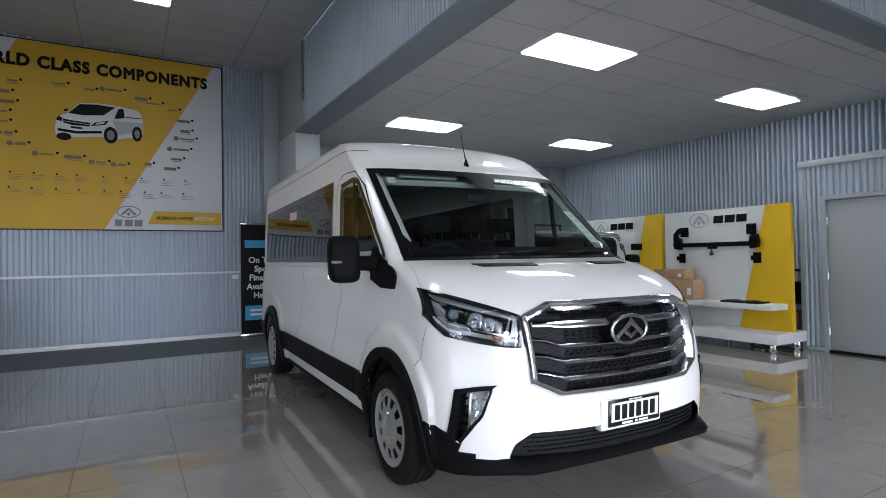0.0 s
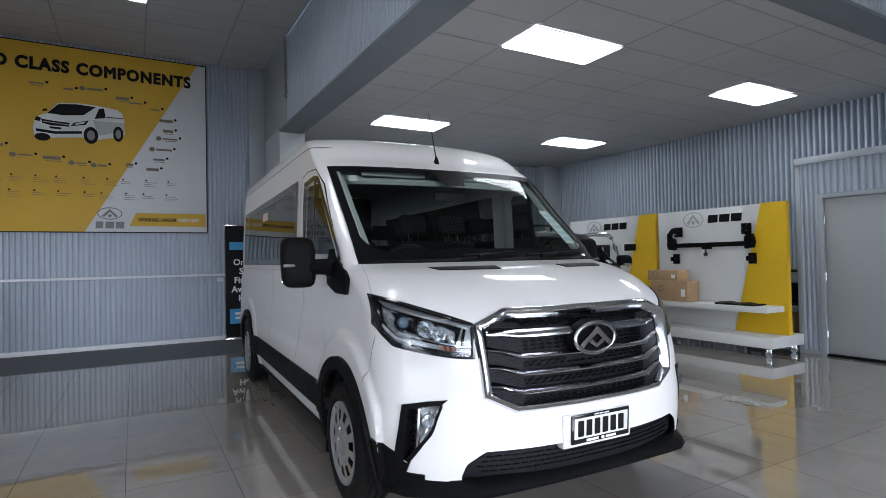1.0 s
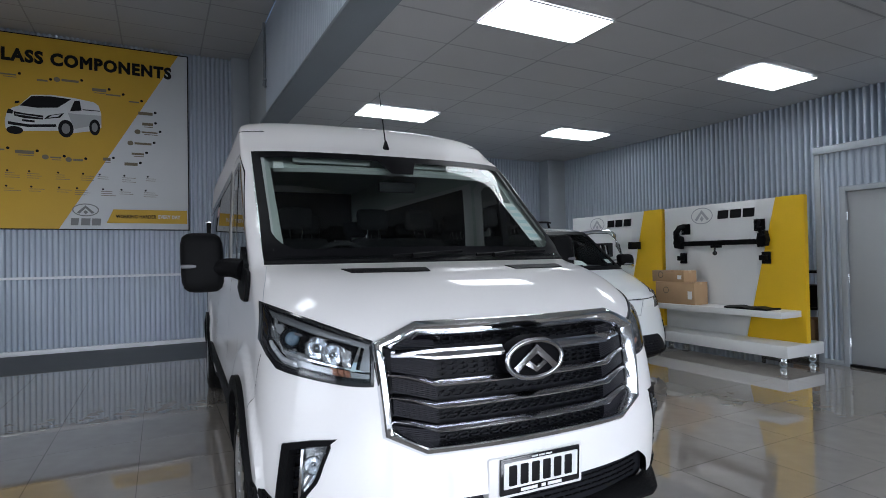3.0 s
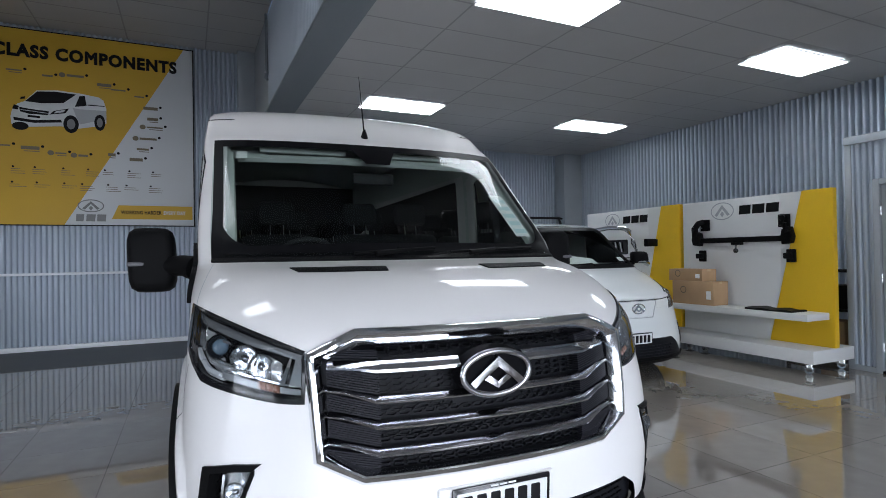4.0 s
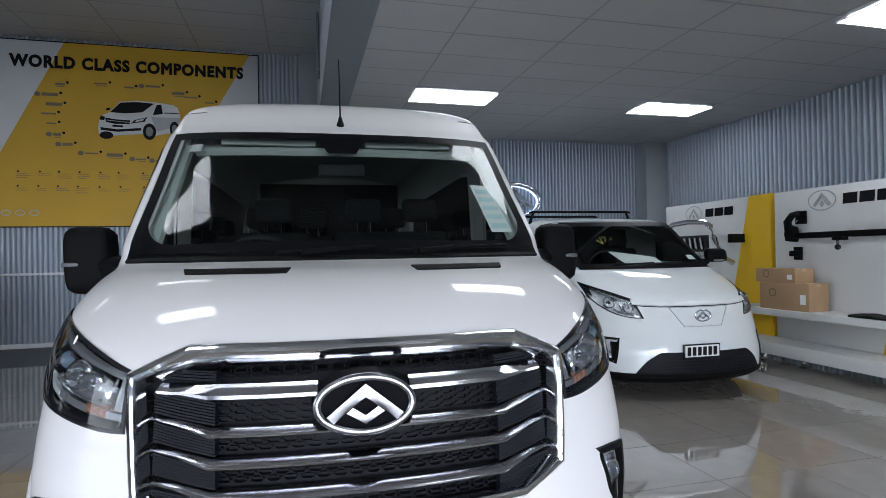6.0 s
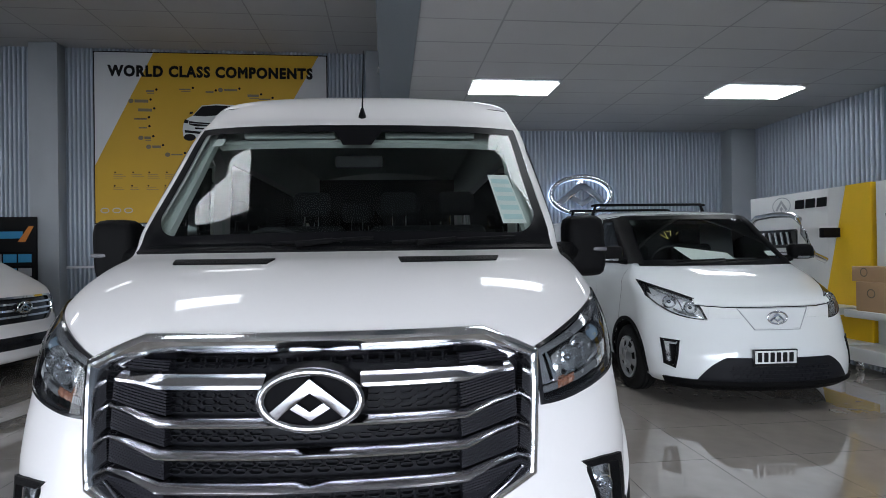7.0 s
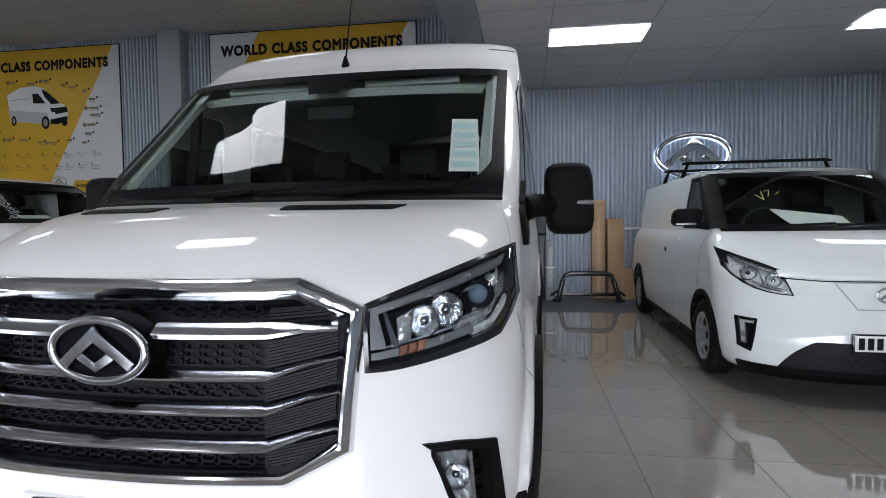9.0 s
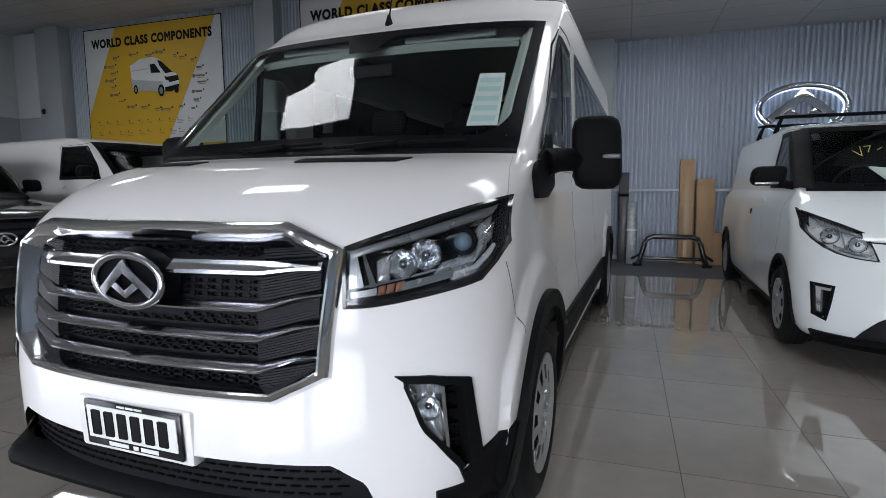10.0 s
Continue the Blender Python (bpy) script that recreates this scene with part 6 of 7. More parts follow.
for s in (1, -1):
    part("foot", box(s * .51 - .07, s * .51 + .07, -.06, .14, 0, .035, .008), M_plastic, t)
    part("stay", tube([(s * .46, 0, .20), (s * .60, .10, .10)], .020, 10), M_gloss, t)
t = thing("wrapped_parts", pose(4.37, 10.75, 0), "clear wrapped parts standing on the dark floor strip", "wrapped parts")
part("wrap", box(-.08, .08, -.05, .05, 0, 1.02, .02), mat("clear_plastic_wrap", (.27, .29, .31), .18, 0, .7, 45, .35, 14), t)
part("strap", box(-.084, .084, -.054, .054, .55, .57, .004), M_white, t, "white strap")
t = thing("tall_carton", pose(4.23, 10.92, 0, -2), "tall dark grey wrapped carton leaning on the ribbed wall", "cardboard box", "tall cartons")
part("box", box(-.08, .08, -.06, .06, 0, 1.50, .008), mat("dark_grey_wrap", (.035, .04, .043), .35, 0, .4, 50, .25, 12), t)
part("tape", box(-.082, .082, -.063, .063, 1.10, 1.15, .004), M_plastic, t)

# shelving with stock in the gap behind the stands
t = thing("stock_rack", pose(9.60, 5.2, 0), "dark steel rack with stock behind the stands", "rack")
for yy in (-.45, .45):
    for xx in (-.2, .2):
        part("upright", box(xx - .02, xx + .02, yy - .02, yy + .02, 0, 1.6, .003), M_plastic, t)
for z in (.12, .62, 1.12):
    part("shelf", box(-.22, .22, -.47, .47, z, z + .03, .003), M_plastic, t)
for yy, z, h in ((-.2, .65, .30), (.2, .65, .36), (-.1, .15, .34), (.25, 1.15, .25)):
    k = thing("stock_box", pose(9.58, 5.2 + yy, z), "small dark stock box on a rack shelf", "box", "stock boxes")
    part("box", box(-.15, .15, -.15, .15, 0, h, .01), M_card if h > .33 else M_plastic, k)
# ---------------- the other vehicles ----------------
M_paint2 = mat("black_car_paint", (0.010, 0.010, 0.011), 0.25, 0.0, 0.0, 60, 0.1, 2, coat=1.0)
M_sglass = glass("dark_side_glass", (0.16, 0.18, 0.18), 1.4)
M_pale = mat("pale_silver_lamp_housing", (0.80, 0.82, 0.83), 0.28, 0.3, 0.0, 60, 0.06, 20)
# White car paint toned grey-blue for the shade where the electric van stands.
M_paint_shade = mat("shaded_white_car_paint", (0.70, 0.725, 0.73), 0.45, 0.0, 0.0, 60, 0.015, 2, coat=1.0, spec=0.15)
M_dglass = glass("dark_van_glass", (0.36, 0.40, 0.39), 1.4)


def other_vehicle(name, m, label, category, sh, length, paint, axles, wr, ww, ws, door, openings, zs, pillar=None):
    """A smaller vehicle: skin with openings, glass, wheels, dark cabin and arch rims."""
    t = thing(name, m, label, category)
    xb, xt, z0, z1 = ws
    wspoly = [(-xb + .05, z0 + .03), (xb - .05, z0 + .03), (xt - .05, z1 - .03), (-xt + .05, z1 - .03)]
    def drop(x, y, z, front):
        if z < 0.9:
            for a in axles:
                if math.hypot(y - a, z - wr) < wr + .055 and abs(x) > .5:
                    return True
        for p in openings:
            if y < .9 and inside(p, abs(x), z):
                return True
        if front and z > z0 and inside(wspoly, x, z):
            return True
        return (not front) and inside(door, y, z)
    part("body", sh.skin(zs, 48, 100, drop, [("front", p) for p in openings] + [("front", wspoly), ("side", door)]), paint, t, "", 50)
    part("windscreen", sh.patch(fl(span(-xb, xb, 30), z0, sh), fl(span(-xt, xt, 30), z1, sh), 30, 10, .003), M_glass, t, "windscreen").visible_shadow = False
    b = bmesh.new()
    sh.patch(fl(span(-xb, xb, 30), z0, sh), fl(span(-xb + .02, xb - .02, 30), z0 + .06, sh), 30, 2, .005, bm=b)
    sh.patch(fl(span(-xt - .01, xt + .01, 30), z1 - .05, sh), fl(span(-xt, xt, 30), z1, sh), 30, 2, .005, bm=b)
    for s in (1, -1):
        n = 8
        lo = [(sh.qx(s * (xb + (xt - xb) * k / n), z0 + (z1 - z0) * k / n), z0 + (z1 - z0) * k / n) for k in range(n + 1)]
        hi = [(sh.qx(s * (xb - .06 + (xt - xb) * k / n), z0 + (z1 - z0) * k / n), z0 + (z1 - z0) * k / n) for k in range(n + 1)]
        sh.patch(lo, hi, 12, 1, .005, bm=b)
    part("windscreen_border", b, M_print, t, "black windscreen border")
    zt, zb = max(p[1] for p in door), min(p[1] for p in door)
    ya, yb, yc = min(p[0] for p in door), max(p[0] for p in door), [p[0] for p in door if p[1] > zt - .03][0]
    for s in (1, -1):
        lo, hi = sl([(ya - .03, zb - .03), (yb + .03, zb - .03)], s, sh), sl([(yc - .03, zt + .03), (yb + .03, zt + .03)], s, sh)
        part("door_glass", sh.patch(lo, hi, 14, 6, .002), M_sglass, t).visible_shadow = False
        b = bmesh.new()
        sh.patch(lo, sl([(ya + .0, zb + .02), (yb, zb + .02)], s, sh), 12, 1, .005, bm=b)
        sh.patch(sl([(yc - .02, zt - .01), (yb, zt - .01)], s, sh), hi, 12, 1, .005, bm=b)
        sh.patch([lo[0], hi[0]], sl([(ya + .05, zb), (yc + .04, zt)], s, sh), 10, 1, .005, bm=b)
        sh.patch([lo[1], hi[1]], sl([(yb - .03, zb), (yb - .03, zt)], s, sh), 10, 1, .005, bm=b)
        part("window_seal", b, M_plastic, t)
        if pillar:
            n = 10
            a = [(sh.qx(s * (xb - .045 + (xt - xb) * k / n), z0 + .01 + (z1 - z0 - .02) * k / n), z0 + .01 + (z1 - z0 - .02) * k / n) for k in range(n + 1)]
            c = [(sh.qy(ya + .13 + (yc - ya) * k / n, zb - .02 + (zt + .03 - zb) * k / n, s), zb - .02 + (zt + .03 - zb) * k / n) for k in range(n + 1)]
            part("pillar_cover", sh.patch(a, c, 16, 5, .016), pillar, t, "black windscreen pillar")
        b = bmesh.new()
        sh.patch(sl([(yb + .10, .35), (yb + .10, zt + .04), (yc, zt + .06)], s, sh), sl([(yb + .106, .35), (yb + .106, zt + .046), (yc, zt + .066)], s, sh), 30, 1, .0012, bm=b)
        sh.patch(sl([(ya + .10, .45), (ya + .02, .9), (ya, zb - .08)], s, sh), sl([(ya + .106, .45), (ya + .026, .9), (ya + .006, zb - .08)], s, sh), 20, 1, .0012, bm=b)
        pieces("door_shut_line", b, M_gloss, t)
        part("door_handle", sh.patch(sl([(yb - .10, zb - .16), (yb + .05, zb - .16)], s, sh), sl([(yb - .10, zb - .125), (yb + .05, zb - .125)], s, sh), 6, 2, .022, .02), paint, t)
        # Near-black lining gives the door's inside the shade of an unlit cabin.
        wl = sh.row(zb - .1)[1]
        part("door_lining", box(min(s * (wl - .10), s * (wl - .06)), max(s * (wl - .10), s * (wl - .06)), ya + .12, yb + .55, .5, zb - .03, .01), M_cabin, t, "dark door lining, toned for the shaded cabin")
        e = new("door_mirror", None)
        e.parent = t
        hx = sh.row(zb)[1]
        wx = sh.row(wr * 1.6)[1]
        mw = .13 if pillar else .10
        hs = box(-mw, mw, -.06, .07, -.075, .085, .05, segs=3)
        for v in hs.verts:
            if v.co.z > 0:
                v.co.x -= s * .25 * v.co.z
        hs.transform(pose(s * (hx + .07 + mw), ya + .06, zb + .07))
        part("housing", hs, M_plastic, e)
        if pillar:
            part("indicator", box(min(s * (hx + .13), s * (hx + .30)), max(s * (hx + .13), s * (hx + .30)), ya - .006, ya + .03, zb + .005, zb + .025, .005), M_lampgrey, e, "clear side indicator")
        part("arm", tube([(s * (hx - .02), ya + .10, zb - .01), (s * (hx + .10), ya + .07, zb + .01)], .035, 10), M_plastic, e)
        for a in axles:
            ang = [radians(d) for d in span(-8, 188, 30)]
            inn = [(a - (wr + .05) * math.cos(k), wr + (wr + .05) * math.sin(k)) for k in ang]
            out = [(a - (wr + .085) * math.cos(k), wr + (wr + .085) * math.sin(k)) for k in ang]
            part("wheel_surround", sh.patch(sl(inn, s, sh), sl(out, s, sh), 36, 3, .012, .02), M_plastic, t)
            w = bmesh.new()
            ra = [w.verts.new((s * (wx - .03), a - (wr + .06) * math.cos(k), wr + (wr + .06) * math.sin(k))) for k in ang]
            rb_ = [w.verts.new((s * (wx - .36), a - (wr + .06) * math.cos(k), wr + (wr + .06) * math.sin(k))) for k in ang]
            for k in range(len(ang) - 1):
                w.faces.new((ra[k], ra[k + 1], rb_[k + 1], rb_[k]))
            w.faces.new(rb_)
            part("wheel_well", w, M_cabin, t)
            wheel(t, s * (wx - ww / 2 + .005), a, wr, ww, wr * .64, s, M_rim, 7)
    # Dark roof and rear panels are added so that the cabin looks unlit.
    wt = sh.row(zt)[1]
    part("roof_lining", box(-wt + .07, wt - .07, yc + .16, yb + .56, zt - .01, zt + .01), M_cabin, t, "dark roof lining, toned for the shaded cabin")
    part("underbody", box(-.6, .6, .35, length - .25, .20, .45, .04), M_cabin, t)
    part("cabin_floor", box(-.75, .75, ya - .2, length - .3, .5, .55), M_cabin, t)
    part("bulkhead", box(-.72, .72, yb + .55, yb + .58, .5, zt + .05), M_cabin, t, "dark panel behind the seats, added to shade the cabin")
    part("dash", box(-.70, .70, ya - .02, ya + .30, zb - .30, zb - .05, .05, segs=3), M_cabin, t, "dark dashboard")
    for x in (-.40, .40):
        e = new("front_seat", None)
        e.parent = t
        part("backrest", box(x - .24, x + .24, yb + .12, yb + .27, .7, zb + .18, .05, segs=3), M_cloth, e)
        part("headrest", box(x - .13, x + .13, yb + .18, yb + .27, zb + .20, zb + .36, .04, segs=3), M_cloth, e)
    st = lathe([(.17, -.012), (.185, 0), (.17, .012), (.155, 0), (.17, -.012)], 24, "z")
    st.transform(pose(-.38, ya + .16, zb + .0, -60))
    part("steering_wheel", st, M_cabin, t)
    return t


def plate(parent, x, y, z, wd=.36):
    e = new("number_plate", None)
    e.parent = parent
    e.matrix_local = pose(x, y, z, 2)
    part("plate_frame", box(-wd / 2 - .012, wd / 2 + .012, -.004, .02, -.075, .068, .005), M_gloss, e)
    part("plate_face", box(-wd / 2, wd / 2, -.008, -.003, -.050, .058, .003), M_white, e)
    ch = bmesh.new()
    for k in range(6):
        box(-wd / 2 + .02 + k * .055, -wd / 2 + .056 + k * .055, -.0095, -.0075, -.036, .044, .004, bm=ch)
    pieces("plate_bar", ch, M_black, e)


# small white electric van with roof bars
SV = Shell([
    (.18, .12, .86, .50, 2.4), (.25, .03, .91, .55, 2.4), (.40, .03, .945, .60, 2.4), (.60, .06, .955, .64, 2.3), (.78, .11, .952, .64, 2.3),
    (.88, .14, .948, .64, 2.3), (.95, .21, .942, .62, 2.3), (1.05, .40, .93, .56, 2.3), (1.13, .58, .905, .45, 2.3), (1.19, .76, .868, .32, 2.3), (1.22, .86, .85, .24, 2.4),
    (1.5, 1.26, .81, .21, 2.4), (1.755, 1.62, .765, .18, 2.4), (1.80, 1.76, .75, .2, 2.3), (1.84, 2.0, .69, .3, 2.2), (1.87, 2.4, .48, .4, 2.0), (1.885, 2.8, .2, .4, 2.0), (1.89, 3.1, .02, .3, 2.0)], 4.95, .06)
SHL_LO = [(.55, .768), (.62, .772), (.69, .783), (.755, .803), (.815, .838), (.865, .888), (.900, .950)]
SHL_HI = [(.605, .945), (.655, .970), (.71, .998), (.76, 1.022), (.81, 1.048), (.86, 1.075), (.893, 1.098)]
SHL = [(x + .006, z + .008) for x, z in SHL_LO] + [(x - .004, z - .008) for x, z in reversed(SHL_HI)]
SFOGO = [(.760, .585), (.872, .592), (.866, .375), (.80, .345)]
SFOG = [(.770, .577), (.864, .582), (.858, .384), (.804, .358)]
SMOUTH = [(0, .23), (.66, .23), (.60, .36), (.48, .435), (0, .435)]
sv = other_vehicle("electric_van", pose(6.38, 5.27, 0, 0, 0, -2.0), "small white electric panel van with black roof bars", "van", SV, 4.95, M_paint_shade,
                   (.97, 4.2), .32, .20, (.80, .70, 1.215, 1.765), [(1.12, 1.27), (1.62, 1.72), (2.02, 1.72), (2.06, 1.27)], [SHL, SFOG], levels(SV, .2, 1.89, .025), M_plastic)
for s in (1, -1):
    L = lambda u, v: (lambda p, q: (SV.qx(s * (p[0] + v * (q[0] - p[0])), p[1] + v * (q[1] - p[1])), p[1] + v * (q[1] - p[1])))(along(SHL_LO, u), along(SHL_HI, u))
    R = lambda u0, u1, v: [L(u, v) for u in span(u0, u1, 8)]
    e = new("headlamp", None)
    e.parent = sv
    part("housing", SV.patch(R(0, 1, -.03), R(0, 1, 1.03), 20, 8, -.05), M_pale, e, "satin silver lamp housing")
    part("rim", ring_bar(SV, [(s * x, z) for x, z in SHL_LO + SHL_HI[::-1]], [-.003, -.001, .005, .008, .010], [-.004, .004, .005, -.004, -.05], 4), M_gloss, e, "black lamp rim", 50)
    part("outer_bezel", SV.patch(R(.86, .98, .46), R(.80, .98, .94), 8, 4, -.022, .01), M_gloss, e, "black outer lamp corner")
    part("upper_bezel", SV.patch(R(.06, .70, .80), R(.06, .70, .93), 14, 2, -.018, .01), M_refl, e)
    part("lower_bezel", SV.patch(R(.06, .55, .10), R(.06, .55, .24), 14, 2, -.018, .012, bulge=.006), M_refl, e)
    part("divider", SV.patch([L(.37, .22), L(.40, .22)], [L(.37, .80), L(.40, .80)], 2, 6, -.014, .02), M_lampgrey, e)
    part("lens", SV.patch(R(.01, .99, .03), R(.01, .99, .97), 20, 8, .003), M_lens, e).visible_shadow = False
    for u, v, r in ((.58, .50, .055), (.22, .50, .052)):
        q, z = L(u, v)
        bowl_in(SV, s, abs(SV.at(q, z).x), z, r, .030, e, False, 11)
    e = new("fog_lamp", None)
    e.parent = sv
    fz = lambda pts: [(SV.qx(s * x, z), z) for x, z in pts]
    part("bezel", ring_bar(SV, [(s * x, z) for x, z in SFOGO], [-.003, 0, .010, .014, .016], [-.004, .008, .010, -.002, -.035], 6), M_plastic, e, "black bezel", 40)
    part("fog_housing", SV.patch(fz([(.79, .35), (.87, .37)]), fz([(.755, .59), (.876, .595)]), 6, 6, -.03), M_plastic, e)
    part("running_light", SV.patch(fz([(.832, .395), (.852, .40)]), fz([(.828, .565), (.858, .57)]), 3, 6, -.008, .02), M_refl, e, "pale running light strip")
    part("running_light", SV.patch(fz([(.785, .548), (.834, .55)]), fz([(.779, .566), (.834, .568)]), 5, 2, -.008, .02), M_refl, e, "pale upper strip")
    for k in range(3):
        z = .42 + k * .042
        part("bezel_slat", SV.patch(fz([(.804, z), (.826, z)]), fz([(.802, z + .012), (.826, z + .012)]), 3, 1, -.024, .006), M_plastic, e)
b = bmesh.new()
SV.patch(fl(span(-.68, .68, 30), .225, SV), fl(span(-.56, .56, 30), lambda x: .462 - .07 * max(0, abs(x) - .46) / .1, SV), 30, 6, .012, .03, bm=b)
part("bumper_mouth", b, M_mesh, sv, "black lower bumper grille")
b = bmesh.new()
qe = SV.qy(.38, .25)
SV.patch([(q, .18) for q in span(-qe, qe, 40)], [(q, .265) for q in span(-qe, qe, 40)], 40, 3, .02, .04, bm=b)
part("bumper_lip", b, M_plastic, sv)
b = bmesh.new()
for r in range(4):
    for k in range(-8, 9):
        x, z = k * .052 + (.026 if r % 2 else 0), .285 + r * .032
        if abs(x) < .45:
            SV.patch(fl([x - .02, x + .02], z - .009, SV), fl([x - .02, x + .02], z + .009, SV), 1, 1, .018, .01, bm=b)
tagged(part("lower_mesh", b, M_mesh, sv), kind="stuff")
part("charge_cover", SV.patch(fl(span(-.20, .20, 10), .70, SV), fl(span(-.30, .30, 10), .862, SV), 10, 6, .005, .006), M_paint_shade, sv, "white charging cover")
for s in (1, -1):
    part("nose_strip", SV.patch(fl([s * .285, s * .54], .785, SV), fl([s * .335, s * .53], .862, SV), 6, 2, .004, .005), mat("pale_lens_strip", (.72, .74, .74), .15), sv)
part("bonnet_gap", SV.patch(fl(span(-.60, .60, 30), lambda x: .872 + .06 * max(0, abs(x) - .40), SV), fl(span(-.60, .60, 30), lambda x: .880 + .06 * max(0, abs(x) - .40), SV), 30, 1, .0015), M_gloss, sv, "dark bonnet gap")
part("bonnet_edge", SV.patch(fl(span(-.62, .62, 30), lambda x: .884 + .06 * max(0, abs(x) - .40), SV), fl(span(-.62, .62, 30), lambda x: .925 + .06 * max(0, abs(x) - .40), SV), 30, 3, .010, .014, bulge=.004), M_paint_shade, sv, "white raised bonnet edge")
part("cover_gap", ring_bar(SV, [(-.315, .868), (-.20, .69), (.20, .69), (.315, .868)], [-.003, -.001, .002, .004], [-.002, .007, .007, -.002], 8), M_print_s, sv, "grey gap round the charging cover")
for s in (1, -1):
    part("sill", SV.patch(sl([(1.30, .19), (3.80, .19)], s, SV), sl([(1.30, .275), (3.80, .275)], s, SV), 20, 2, .006, .02), M_plastic, sv, "black sill")
badge(sv, 0, .092, .79, .085, .052, .008, M_chrome, None, .012)
plate(sv, -.07, .02, .468)
for yy in (2.55, 3.5):
    e = new("roof_bar", None)
    e.parent = sv
    part("bar", tube([(-.76, yy, 1.955), (-.70, yy, 1.965), (.70, yy, 1.965), (.76, yy, 1.955)], [.012, .018, .018, .012], 10), M_plastic, e)
    for s in (1, -1):
        part("bar_foot", tube([(s * .745, yy, 1.80), (s * .735, yy, 1.86), (s * .70, yy, 1.95)], [.03, .022, .016], 10), M_plastic, e)
pp = SV.patch(fl(span(-.20, .24, 6), 1.232, SV), fl(span(-.36, .17, 6), lambda x: 1.43 - .14 * (x + .36), SV), 6, 4, -.02, .002)
part("dash_paper", pp, M_paper, sv, "white paper on the dashboard")
sc_ = bmesh.new()
for k, (a, c) in enumerate((((0, .03), (.03, .0)), ((.03, .0), (.035, .05)), ((.05, .05), (.08, .055)), ((.08, .055), (.06, .02)), ((.10, .03), (.125, .045)))):
    x0, z0 = -.42 + 1.6 * a[0], 1.49 + 1.6 * a[1]
    x1, z1 = -.42 + 1.6 * c[0], 1.49 + 1.6 * c[1]
    tube([SV.at(SV.qx(x0, z0), z0, .006), SV.at(SV.qx(x1, z1), z1, .006)], .003, 5, bm=sc_)
part("chalk_mark", sc_, mat("yellow_chalk", (.55, .50, .15), .9), sv, "yellow scribble on the windscreen")
part("windscreen_label", SV.patch(fl([-.66, -.60], 1.66, SV), fl([-.655, -.60], 1.72, SV), 2, 2, -.006), M_paper, sv)
part("windscreen_label", SV.patch(fl([.60, .72], 1.31, SV), fl([.60, .71], 1.36, SV), 2, 2, -.006), M_paper, sv)
for x0, x1 in ((-.45, .05), (.05, .55)):
    wb = bmesh.new()
    tube([SV.at(SV.qx(x0 + (x1 - x0) * k / 8, 1.245 + .02 * k / 8), 1.245 + .02 * k / 8, .02) for k in range(9)], .008, 6, bm=wb)
    part("wiper", wb, M_plastic, sv)

# white people carrier by the posters
GV = Shell([
    (.20, .14, .86, .50, 2.4), (.28, .03, .90, .56, 2.4), (.45, .03, .93, .58, 2.4), (.62, .06, .945, .60, 2.3), (.80, .08, .945, .62, 2.3),
    (.92, .11, .94, .62, 2.3), (1.02, .18, .935, .60, 2.3), (1.12, .34, .93, .58, 2.3), (1.22, .56, .92, .52, 2.3), (1.32, .80, .905, .40, 2.3), (1.38, 1.0, .90, .28, 2.4),
    (1.65, 1.38, .87, .23, 2.4), (1.96, 1.84, .81, .20, 2.4), (2.0, 2.0, .79, .2, 2.3), (2.04, 2.35, .71, .3, 2.2), (2.065, 2.8, .48, .4, 2.0), (2.075, 3.2, .2, .4, 2.0), (2.08, 3.5, .02, .3, 2.0)], 5.17, .08)
GHL = [(.56, .89), (.61, .70), (.80, .73), (.92, .84), (.93, 1.02), (.80, 1.01)]
GGR = [(.0, .66), (.42, .66), (.60, .80), (.62, .93), (.0, .96)]
gv = other_vehicle("people_carrier", pose(-0.97, 7.64, 0, 0, 0, 82), "white people carrier van parked by the posters", "van", GV, 5.17, M_paint,
                   (.95, 4.0), .33, .215, (.85, .75, 1.385, 1.95), [(1.52, 1.45), (1.90, 1.86), (2.40, 1.86), (2.44, 1.45)], [GHL, GGR], levels(GV, .22, 2.08, .03))
for s in (1, -1):
    lo = fl([s * .62, s * .72, s * .80, s * .88, s * .93], lambda x: .695 + max(0, abs(x) - .66) * .50, GV)
    hi = fl([s * .55, s * .70, s * .80, s * .88, s * .93], lambda x: .925 + max(0, abs(x) - .55) * .28, GV)
    e = new("headlamp", None)
    e.parent = gv
    part("housing", GV.patch(lo, hi, 16, 6, -.04), M_gloss, e)
    part("lens", GV.patch(lo, hi, 16, 6, .004), M_lens, e).visible_shadow = False
    part("reflector", GV.patch([(a[0] * .96 + c[0] * .04, a[1] + .3 * (c[1] - a[1])) for a, c in zip(lo, hi)][:4], [(a[0], a[1] + .75 * (c[1] - a[1])) for a, c in zip(lo, hi)][:4], 10, 4, -.01, .02, bulge=.015), M_chrome, e, "", 10)
    part("turn_signal", GV.patch([(a[0], a[1] + .3 * (c[1] - a[1])) for a, c in zip(lo, hi)][3:], [(a[0], a[1] + .6 * (c[1] - a[1])) for a, c in zip(lo, hi)][3:], 4, 2, -.005, .01), M_amber, e)
    part("fog_recess", GV.patch(fl([s * .52, s * .70, s * .84], .43, GV), fl([s * .60, s * .70, s * .82], .58, GV), 10, 5, .004, .01), M_gloss, gv, "black fog lamp recess")
part("grille_backing", GV.patch(fl(span(-.60, .60, 24), lambda x: .655 + max(0, abs(x) - .40) * .6, GV), fl(span(-.62, .62, 24), .955, GV), 24, 6, -.03), M_gloss, gv, "black grille")
